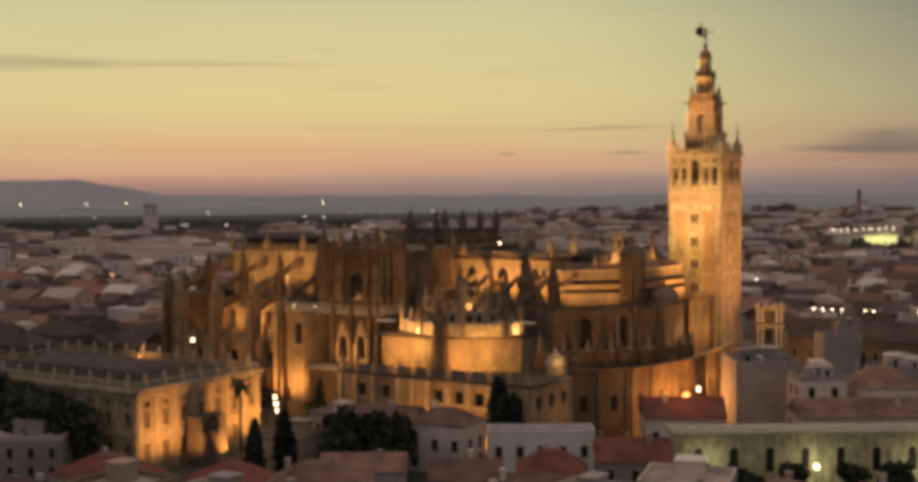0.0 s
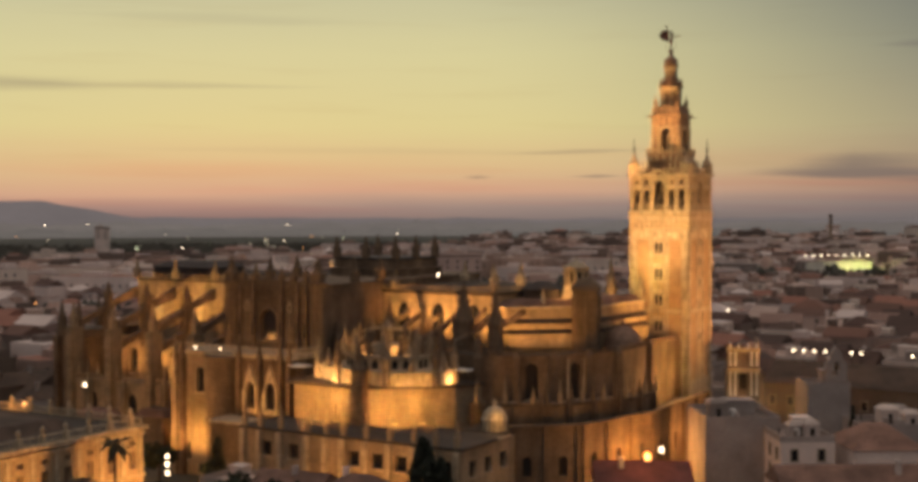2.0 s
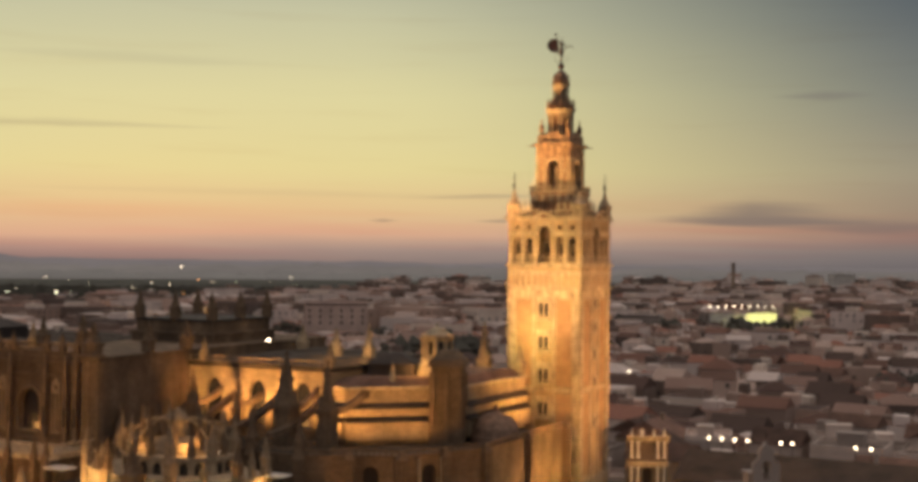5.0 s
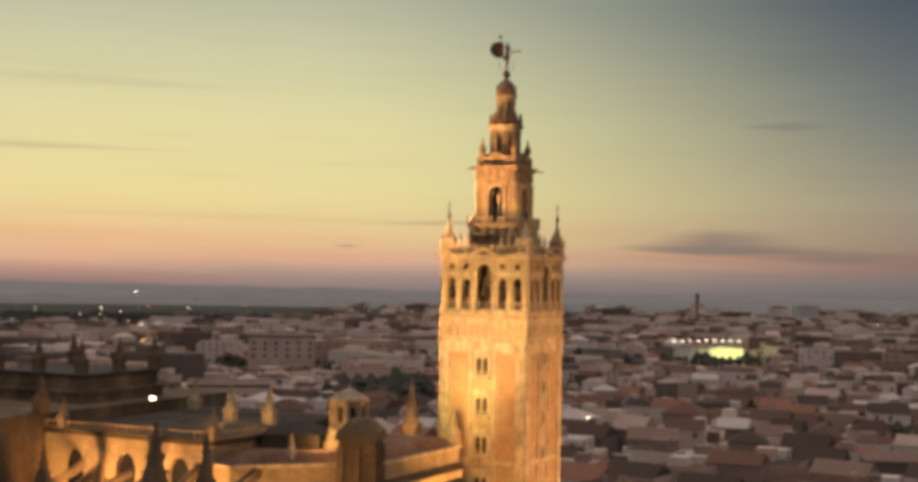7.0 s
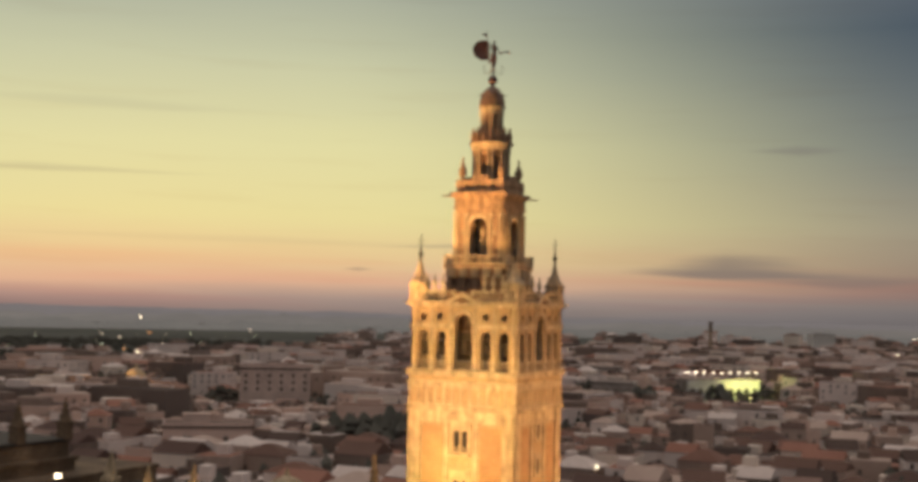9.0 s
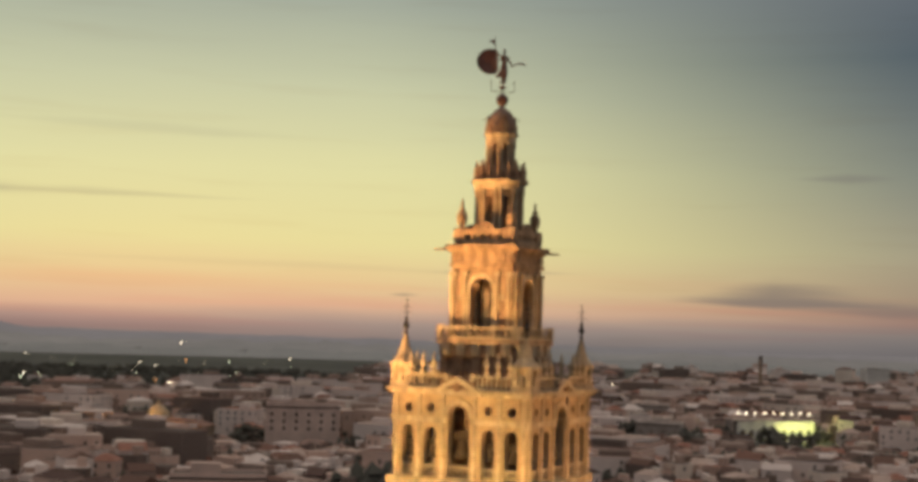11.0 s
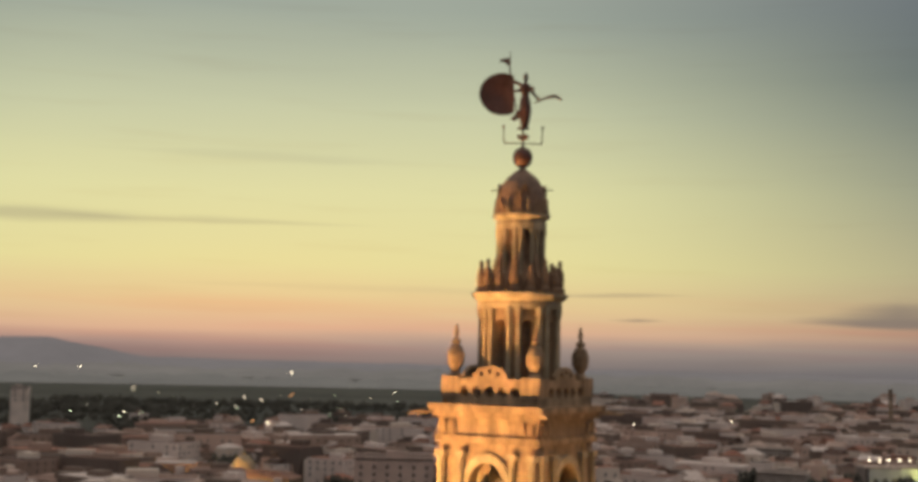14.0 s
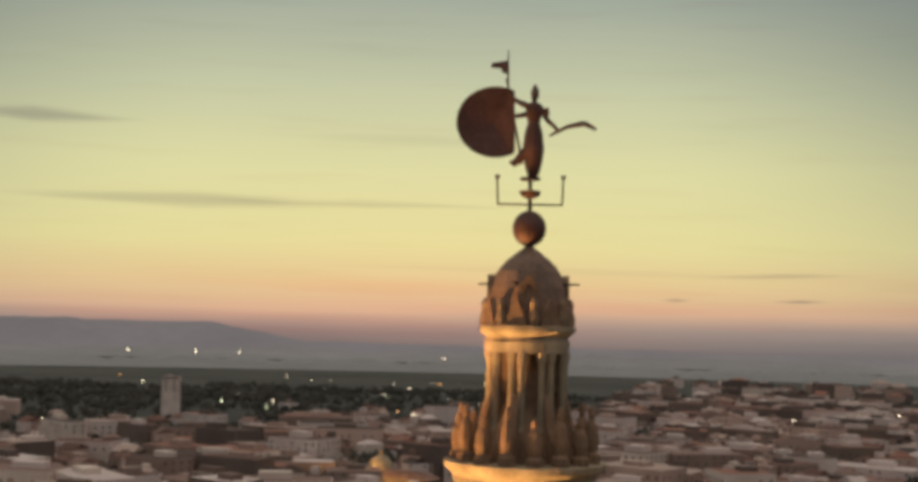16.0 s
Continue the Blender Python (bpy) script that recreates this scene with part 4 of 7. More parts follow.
    rib = mesh_of("rib", bm)
    for k in range(8):
        part("rib", rib, DOMETILE, dome, at=pose(0, 0, 0, 0, 0, 22.5 + 45 * k))
    dormer = plate([(-0.26, 84.15), (0.26, 84.15), (0.26, 84.75), (0, 85.15), (-0.26, 84.75)], [arch(0, 0.26, 84.2, 84.8)], 0.5)
    for k in range(4):
        dm = part("dormer", dormer, PLINTH, TOWER, "small gabled dormer", at=pose(0, 0, 0, 0, 0, 90 * k + 38) @ pose(0, -1.1, 0))
        part("opening", plate(arch(0, 0.26, 84.2, 84.8), [], 0.05), DARKIN, dm, at=pose(0, -0.1, 0))
    bm = bmesh.new()
    tube(bm, (0.9, 0, 84.85), (1.75, 0, 84.85), 0.05, 0.03, 5)
    spike = mesh_of("spike", bm)
    for k in range(4):
        part("spike", spike, IRON, TOWER, "thin iron spike", at=pose(0, 0, 0, 0, 0, 90 * k + 20))
    bm = bmesh.new()
    ball(bm, (0, 0, 86.7), 0.56, 18, 12, 1.07)
    part("orb", bm, BRONZE, TOWER, "dark bronze orb")


build_shaft()
build_belfry()
build_lantern()


def build_vane():
    """The bronze weathervane: one plain mesh on its spindle."""
    bm = bmesh.new()
    tube(bm, (0, 0, -1.2), (0, 0, 0.3), 0.07, 0.06, 8)
    lathe(bm, [(0.05, -0.72), (0.3, -0.62), (0.36, -0.45), (0.1, -0.42)], 12)
    lathe(bm, [(0.05, -0.12), (0.34, -0.08), (0.34, 0.0), (0.05, 0.03)], 12)
    for s in (-1, 1):  # stirrup-shaped bracket below the figure
        tube(bm, (0, 0, -0.9), (s * 1.07, 0, -0.9), 0.035, None, 5)
        tube(bm, (s * 1.07, 0, -0.9), (s * 1.1, 0, -0.02), 0.035, None, 5)
        ball(bm, (s * 1.1, 0, 0.02), 0.09, 6, 4)
    # robed figure
    lathe(bm, [(0.1, 0.0), (0.2, 0.1), (0.3, 0.5), (0.36, 0.95), (0.3, 1.5), (0.2, 1.85), (0.3, 2.2), (0.27, 2.45), (0.1, 2.55), (0.09, 2.62)], 12, 0.08, 0, 0, 0.75)
    lathe(bm, [(0.06, 2.6), (0.13, 2.72), (0.14, 2.88), (0.1, 3.02), (0.03, 3.14), (0, 3.16)], 10, 0.1, 0)
    for p, q, r0, r1 in (((0.0, 0, 1.0), (-0.62, 0.05, 0.42), 0.24, 0.1), ((-0.3, 0.05, 0.6), (-0.72, 0.05, 0.5), 0.16, 0.04), ((0.3, 0, 2.35), (0.58, -0.05, 1.85), 0.1, 0.08),
                         ((0.58, -0.05, 1.9), (0.92, -0.1, 1.55), 0.08, 0.06), ((0.6, -0.1, 1.4), (1.2, -0.1, 1.72), 0.04, 0.07), ((1.2, -0.1, 1.72), (1.75, -0.1, 1.84), 0.07, 0.1),
                         ((1.75, -0.1, 1.84), (2.15, -0.1, 1.64), 0.1, 0.05), ((-0.1, 0, 2.4), (-0.55, 0, 2.6), 0.11, 0.08), ((-0.55, 0, 2.6), (-0.78, 0, 2.85), 0.08, 0.07),
                         ((-0.05, 0, 2.15), (-0.62, 0, 2.05), 0.1, 0.07), ((-0.35, 0, 0.75), (-0.86, 0, 3.35), 0.045, 0.035), ((-0.80, 0, 3.0), (-0.82, 0, 4.3), 0.035, 0.02), ((0.42, 0, 2.3), (0.55, 0, 2.1), 0.16, 0.06)):
        tube(bm, p, q, r0, r1, 8)
    # great rounded banner, bellied
    pts = []
    for i in range(22):
        a = radians(62 + (300 - 62) * i / 21)
        pts.append((-1.2 + 1.32 * math.cos(a), 1.86 + 1.2 * math.sin(a)))
    fr = [bm.verts.new((x, -0.05, z)) for x, z in pts]
    bk = [bm.verts.new((x, 0.05, z)) for x, z in pts]
    cf, cb = bm.verts.new((-1.25, 0.12, 1.82)), bm.verts.new((-1.25, 0.24, 1.82))
    n = len(pts)
    for i in range(n):
        j = (i + 1) % n
        bm.faces.new((fr[i], fr[j], cf))
        bm.faces.new((bk[j], bk[i], cb))
        bm.faces.new((fr[j], fr[i], bk[i], bk[j]))
    # small notched pennant
    v = [(-0.82, 3.95), (-0.82, 3.5), (-1.0, 3.52), (-1.05, 3.68), (-1.4, 3.7), (-1.36, 3.86), (-1.1, 3.9)]
    fa = [bm.verts.new((x, -0.03, z)) for x, z in v]
    fb = [bm.verts.new((x, 0.03, z)) for x, z in v]
    bm.faces.new(fa)
    bm.faces.new(fb[::-1])
    for i in range(len(v)):
        j = (i + 1) % len(v)
        bm.faces.new((fa[j], fa[i], fb[i], fb[j]))
    ob = new("weathervane_statue", mesh_of("weathervane_statue", bm))
    ob.data.materials.append(BRONZE)
    ob.matrix_basis = pose(*TOWER_AT, 88.4, 0, 0, 4)
    tagged(ob, "dark bronze robed weathervane statue with banner atop the tower", "statue")


build_vane()


# ---- the cathedral ----
CATH = thing("cathedral", "floodlit sandstone gothic cathedral with pinnacles and flying buttresses", "cathedral", HERE)


def block(name, pts, z0, z1, mat, label="", top=1.0):
    bm = bmesh.new()
    prism(bm, pts, z0, z1, top)
    return part(name, bm, mat, CATH, label)


def rectp(x0, x1, y0, y1):
    return [(x0, y0), (x1, y0), (x1, y1), (x0, y1)]


def glazed_wall(p0, p1, z0, z1, holes, thick, mat, label="", name="wall", glass=GLASS, parent=None, trim=True):
    """A wall slab with arched openings, and a pane set back in each of them."""
    L = math.hypot(p1[0] - p0[0], p1[1] - p0[1])
    m = wall_at(p0, p1)
    w = part(name, plate(rect(0, L, z0, z1), holes, thick), mat, parent or CATH, label, at=m @ pose(0, thick / 2, 0))
    for h in holes:
        # a DARKIN infill paints the shade of a deep niche
        pane = part("window", plate(h, [], 0.06), glass, w, "infill of the opening: leaded glass, stone, shutter or dark sheet", at=pose(0, thick * 0.2, 0))
        if trim:
            xs, zs = [q[0] for q in h], [q[1] for q in h]
            bm = bmesh.new()
            box(bm, min(xs) - 0.2, max(xs) + 0.2, -thick / 2 - 0.18, -thick / 2 + 0.1, min(zs) - 0.3, min(zs))
            part("sill", bm, TRIMSTONE, w)
    return w


SPIRES = {}


def pinnacle(e, n, z, w, h, mat=STONE, body=0.35, label=""):
    key = (w, h, body)
    if key not in SPIRES:
        bm = bmesh.new()
        spire(bm, 0, 0, 0, w, h, body)
        SPIRES[key] = mesh_of("pinnacle", bm)
    me = SPIRES[key]
    if mat is not STONE:
        k2 = (*key, mat.name)
        if k2 not in SPIRES:
            SPIRES[k2] = me.copy()
            SPIRES[k2].materials.clear()
        me = SPIRES[k2]
    return part("pinnacle", me, mat, CATH, label, at=pose(e, n, z))


def rail(p0, p1, z, h=1.2, mat=STONE):
    L = math.hypot(p1[0] - p0[0], p1[1] - p0[1])
    part("balustrade", balustrade(L, h, 0.8), mat, CATH, "pierced stone parapet", at=wall_at(p0, p1, z))


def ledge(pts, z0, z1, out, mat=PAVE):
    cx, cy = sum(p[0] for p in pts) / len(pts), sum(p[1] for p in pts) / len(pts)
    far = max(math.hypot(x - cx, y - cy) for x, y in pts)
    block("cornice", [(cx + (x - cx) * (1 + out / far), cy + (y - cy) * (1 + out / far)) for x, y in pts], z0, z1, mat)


def flyer_mesh(run, z0, z1, thick=0.9, slim=1.0, sag=0.0):
    """A raking flying buttress along +y, from its pier at z0 up to the wall at z1."""
    bm = bmesh.new()
    n = 10
    up, lo = [], []
    for i in range(n + 1):
        t = i / n
        zu = z0 + (z1 - z0) * t - sag * math.sin(math.pi * t)
        dep = slim * (0.9 + 1.9 * (1 - t) ** 2 * 0.4 + 1.6 * t ** 3)
        up.append((t * run, zu))
        lo.append((t * run, zu - dep - 0.9 * math.sin(math.pi * (1 - t)) * 0.25))
    vs = []
    for x in (-thick / 2, thick / 2):
        vs.append(([bm.verts.new((x, y, z)) for y, z in up], [bm.verts.new((x, y, z)) for y, z in lo]))
    (ua, la), (ub, lb) = vs
    for i in range(n):
        bm.faces.new((ua[i], ua[i + 1], ub[i + 1], ub[i]))
        bm.faces.new((la[i + 1], la[i], lb[i], lb[i + 1]))
        bm.faces.new((ua[i + 1], ua[i], la[i], la[i + 1]))
        bm.faces.new((ub[i], ub[i + 1], lb[i + 1], lb[i]))
    bm.faces.new((ua[0], ub[0], lb[0], la[0]))
    bm.faces.new((ub[n], ua[n], la[n], lb[n]))
    return mesh_of("flying_buttress", bm)


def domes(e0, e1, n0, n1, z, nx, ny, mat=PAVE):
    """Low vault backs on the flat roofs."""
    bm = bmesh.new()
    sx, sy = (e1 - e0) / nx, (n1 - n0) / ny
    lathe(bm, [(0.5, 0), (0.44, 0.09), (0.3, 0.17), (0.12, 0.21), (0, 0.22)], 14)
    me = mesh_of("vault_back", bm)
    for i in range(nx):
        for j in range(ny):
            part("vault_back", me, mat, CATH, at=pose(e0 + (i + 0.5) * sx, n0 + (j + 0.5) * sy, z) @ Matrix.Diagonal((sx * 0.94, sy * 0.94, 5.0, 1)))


# -- nave, west of the crossing
def west_arm():
    e0, e1 = -118.0, -69.0
    bays = [e0 + (e1 - e0) * i / 4 for i in range(5)]
    block("nave_body", rectp(e0 + 0.9, e1, -41.0, -6.0), 20, 36, STONE)
    holes = [arch((a + b) / 2 - e0, 4.0, 25.5, 33.0, True) for a, b in zip(bays, bays[1:])]
    glazed_wall((e0, -42.0), (e1, -42.0), 22, 36.2, holes, 1.0, STONE, "golden-lit clerestory wall with pale blind windows", glass=TRIMSTONE)
    block("nave_wall", rectp(e0, e0 + 0.9, -41.99, -6), 20, 36.2, STONE)
    ledge(rectp(e0, e1, -42.0, -6.0), 36.2, 36.6, 0.3)
    rail((e0, -42.0), (e1, -42.0), 36.6, 1.2)
    domes(e0 + 2, e1 - 1, -40, -8, 36.5, 5, 3)
    # dark sheds on the leads
    bm = bmesh.new()
    box(bm, -117, -99, -38, -26, 36.6, 39.2)
    prism(bm, rectp(-117.5, -98.5, -38.5, -25.5), 39.2, 40.6, 0.6)
    part("roof_shed", bm, LEAD, CATH, "dark sheeted roof shelter")
    # aisle, chapels and their outer wall
    block("aisle_body", rectp(-118, -79, -50.9, -42.02), 0, 22.0, STONE)
    block("chapel_body", rectp(-118, -79, -61.2, -50.92), 0, 14.6, STONE)
    domes(-117, -80, -50, -43, 22.0, 5, 1)
    holes = [arch((a + b) / 2 - e0 + dx, 2.2, 15.6, 21.4, True) for a, b in zip(bays[:3], bays[1:4]) for dx in (-2.6, 2.6)]
    glazed_wall((e0, -52.0), (-78.5, -52.0), 14.6, 23.0, holes, 1.05, STONE, "golden-lit aisle wall with pointed windows behind the piers")
    rail((e0, -51.8), (-79, -51.8), 23.0, 1.1)
    holes = [arch((a + b) / 2 - e0, 3.0, 6, 12.6, True) for a, b in zip(bays[:3], bays[1:4])]
    glazed_wall((e0, -62.2), (-77.5, -62.2), 0, 15.0, holes, 1.0, STONE, "chapel wall with pointed windows")
    rail((e0, -62.0), (-79, -62.0), 15.0, 1.3)
    fly, fly2 = flyer_mesh(17.5, 28.0, 34.8), flyer_mesh(17.5, 23.5, 29.0)
    for e in bays[:4]:
        bm = bmesh.new()
        box(bm, -0.85, 0.85, -2.0, 1.6, 0, 26.5)
        box(bm, -1.0, 1.0, -2.2, 1.7, 11.5, 12.0)
        box(bm, -1.0, 1.0, -2.2, 1.7, 22.6, 23.0)
        part("buttress", bm, STONE, CATH, "stepped stone buttress", at=pose(e, -61.5, 0))
        pinnacle(e, -61.8, 26.5, 1.4, 6.0)
        # dark stone makes these flyers and piers silhouettes against the lit wall
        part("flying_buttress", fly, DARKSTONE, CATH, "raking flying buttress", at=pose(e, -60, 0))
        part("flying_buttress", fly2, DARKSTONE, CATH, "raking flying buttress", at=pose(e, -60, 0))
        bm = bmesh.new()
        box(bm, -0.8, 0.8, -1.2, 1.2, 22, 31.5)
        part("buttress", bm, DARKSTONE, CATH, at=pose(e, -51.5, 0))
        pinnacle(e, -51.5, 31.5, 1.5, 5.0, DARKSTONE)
        pinnacle(e, -42.2, 36.6, 1.2, 5.0)
    # small pinnacles on the chapel parapet and piers over the aisle
    for i in range(13):
        e = e0 + 2.0 + i * 2.95
        if min(abs(e - b) for b in bays) > 1.3:
            pinnacle(e, -62.1, 16.3, 0.6, (2.6, 3.6)[i % 2], (STONE, DARKSTONE)[i % 2], 0.3)
    for a, b in zip(bays[:3], bays[1:4]):
        m = (a + b) / 2
        block("pier", rectp(m - 0.5, m + 0.5, -56.5, -55.5), 14.6, 20.5, STONE)
        pinnacle(m, -56, 20.5, 0.95, 4.6, DARKSTONE, 0.3)
    # west front block
    block("west_block", rectp(-126, -118.02, -60, -8), 0, 25.5, DARKSTONE, "dark west front block")
    for e, n in ((-125, -59), (-119.5, -59), (-125, -48), (-125, -34)):
        pinnacle(e, n, 25.5, 1.5, 7.0, DARKSTONE)
    for e in (-124.5, -121.5):
        block("buttress", rectp(e - 0.6, e + 0.6, -61.6, -60.02), 0, 24, DARKSTONE)


# -- south transept with its porch terrace
def transept():
    e0, e1 = -69.0, -47.0
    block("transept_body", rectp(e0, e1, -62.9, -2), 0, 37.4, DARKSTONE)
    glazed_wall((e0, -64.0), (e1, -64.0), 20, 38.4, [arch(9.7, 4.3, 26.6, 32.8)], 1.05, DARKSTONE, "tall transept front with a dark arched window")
    ring = plate(arch(0, 5.6, 26.4, 33.6), [arch(0, 4.4, 26.45, 32.9)], 0.5)
    part("window_arch", ring, DARKSTONE, CATH, at=pose(-59.3, -64.2, 0))
    ledge(rectp(e0, e1, -64.0, -2), 37.4, 37.9, 0.3, DARKSTONE)
    rail((e0, -63.8), (e1, -63.8), 38.4, 1.3, DARKSTONE)
    for e in (e0, e1):
        bm = bmesh.new()
        lathe(bm, [(2.0, 0), (2.0, 24), (1.7, 24.4), (1.7, 37.5), (1.95, 37.8), (1.95, 38.4)], 8, 0, 0, math.pi / 8)
        part("turret", bm, DARKSTONE, CATH, "octagonal corner turret", at=pose(e, -64, 0))
        pinnacle(e, -64, 38.4, 2.0, 4.8, DARKSTONE, 0.3)
        for n in (-52, -43):
            pinnacle(e, n, 38.0, 1.5, 5.0, DARKSTONE)
    for e in (-66, -63, -56, -53, -50):
        pinnacle(e, -64.0, 38.5, 0.9, 3.0, DARKSTONE)
    # crossing lantern: dark long parapet with pinnacles
    c = rectp(-69, -51, -31, -13)
    block("crossing_stage", c, 36, 39.2, DARKSTONE, "low dark crossing stage")
    ledge(c, 39.2, 39.7, 0.4, DARKSTONE)
    block("crossing_parapet", rectp(-68.4, -51.6, -30.4, -13.6), 39.7, 41.6, DARKSTONE)
    ledge(rectp(-68.4, -51.6, -30.4, -13.6), 41.6, 42.0, 0.35, LEAD)
    for e, n in ((-68, -30), (-52, -30), (-52, -14), (-68, -14), (-60, -30), (-52, -22)):
        pinnacle(e, n, 41.8, 1.4, 5.2, DARKSTONE, 0.4)
    # porch block before the transept, rounded at its west corner
    block("porch_body", rectp(-75, -46, -72.0, -64.02), 0, 24.2, DARKSTONE)
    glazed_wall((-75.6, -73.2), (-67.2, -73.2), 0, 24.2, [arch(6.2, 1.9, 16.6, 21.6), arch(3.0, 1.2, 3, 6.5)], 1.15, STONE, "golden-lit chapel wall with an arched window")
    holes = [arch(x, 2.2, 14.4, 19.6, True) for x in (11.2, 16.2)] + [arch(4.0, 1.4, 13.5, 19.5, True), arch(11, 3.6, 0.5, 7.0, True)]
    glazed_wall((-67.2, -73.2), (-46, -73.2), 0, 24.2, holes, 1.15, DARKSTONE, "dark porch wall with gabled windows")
    for e, w, mat in ((-75.4, 1.3, STONE), (-73.4, 0.8, DARKSTONE), (-58.6, 0.8, DARKSTONE), (-53.5, 0.6, DARKSTONE), (-48.4, 0.8, DARKSTONE), (-46.2, 0.9, DARKSTONE)):
        block("buttress", rectp(e - w / 2, e + w / 2, -74.5, -73.22), 0, 23.2, mat)
        pinnacle(e, -73.9, 23.2, 0.9, 4.6, mat)
    gab = plate([(-2.0, 13.6), (2.0, 13.6), (2.0, 17.2), (0.0, 23.0), (-2.0, 17.2)], [arch(0, 2.5, 14.0, 19.8, True), disc(0, 20.6, 0.3)], 0.45)
    for e in (-56.0, -51.0):  # steep gables over the two windows
        part("gable", gab, TRIMSTONE, CATH, "steep pierced stone gable", at=pose(e, -73.75, 0))
    block("porch_annex", rectp(-60.0, -46.4, -80.6, -74.52), 0, 12.6, DARKSTONE)
    block("cornice", rectp(-60.3, -46.1, -80.9, -74.53), 12.6, 13.0, TRIMSTONE)
    bm = bmesh.new()
    lathe(bm, [(3.5, 0), (3.5, 11), (3.7, 11.2), (3.7, 11.7), (3.4, 11.9), (3.4, 23.4), (3.8, 23.8), (3.8, 24.2)], 26)
    part("round_stair", bm, DARKSTONE, CATH, "dark round stair drum in the porch wall", at=pose(-63.6, -72.6, 0))
    block("cornice", rectp(-76, -45.6, -73.8, -64.1), 24.2, 24.8, TRIMSTONE)
    rail((-76, -73.4), (-45.8, -73.4), 24.8, 1.5, TRIMSTONE)
    rail((-45.8, -73.4), (-45.8, -64.4), 24.8, 1.5, TRIMSTONE)
    # upright strips, niches and courses on the transept front
    for e in (-66.2, -62.9, -55.7, -51.6, -49.6):
        bm = bmesh.new()
        box(bm, -0.45, 0.45, -0.55, 0.0, 24.8, 36.6)
        prism(bm, [(-0.5, -0.6), (0.5, -0.6), (0.5, 0.0), (-0.5, 0.0)], 36.6, 38.2, 0.2)
        st = part("pilaster_strip", bm, DARKSTONE, CATH, at=pose(e, -64.54, 0))
        # flat plate, with the niche's shadow painted near-black
        part("niche", plate(arch(0, 0.5, 27.6, 30.4, True), [], 0.05), DARKIN, st, "flat niche painted in shadow", at=pose(0, -0.56, 0))
    for e in (-64.6, -53.6):
        part("blind_tracery", plate(arch(0, 1.7, 26.4, 34.6, True), [arch(-0.4, 0.55, 26.8, 32.4, True), arch(0.4, 0.55, 26.8, 32.4, True), disc(0, 33.3, 0.35)], 0.25), STONE, CATH, "pale blind tracery panel", at=pose(e, -64.6, 0))
    for z in (25.4, 34.9, 36.8):
        block("string_course", rectp(-67.4, -48.6, -64.85, -64.55), z, z + 0.3, DARKSTONE)
    # low chapels in the angle towards the nave, with lit upright strips
    for e, w, h in ((-78.2, 1.0, 19.5), (-88.5, 1.1, 15.0), (-100.5, 1.0, 14.0), (-111.5, 1.0, 15.0)):
        bm = bmesh.new()
        box(bm, -w / 2, w / 2, -1.5, 0, 0, h)
        prism(bm, rectp(-w / 2, w / 2, -1.5, 0), h, h + 1.8, 0.25)
        part("buttress", bm, STONE, CATH, at=pose(e, -62.72, 0))
    for e0c, e1c, h in ((-92.5, -84.2, 9.5), (-110.5, -101.5, 8.0)):
        block("low_chapel", rectp(e0c, e1c, -68.4, -62.72), 0, h, DARKSTONE, "low chapel before the wall")
        block("low_chapel_roof", rectp(e0c - 0.3, e1c + 0.3, -68.7, -62.72), h, h + 1.4, TILE, "", 0.6)


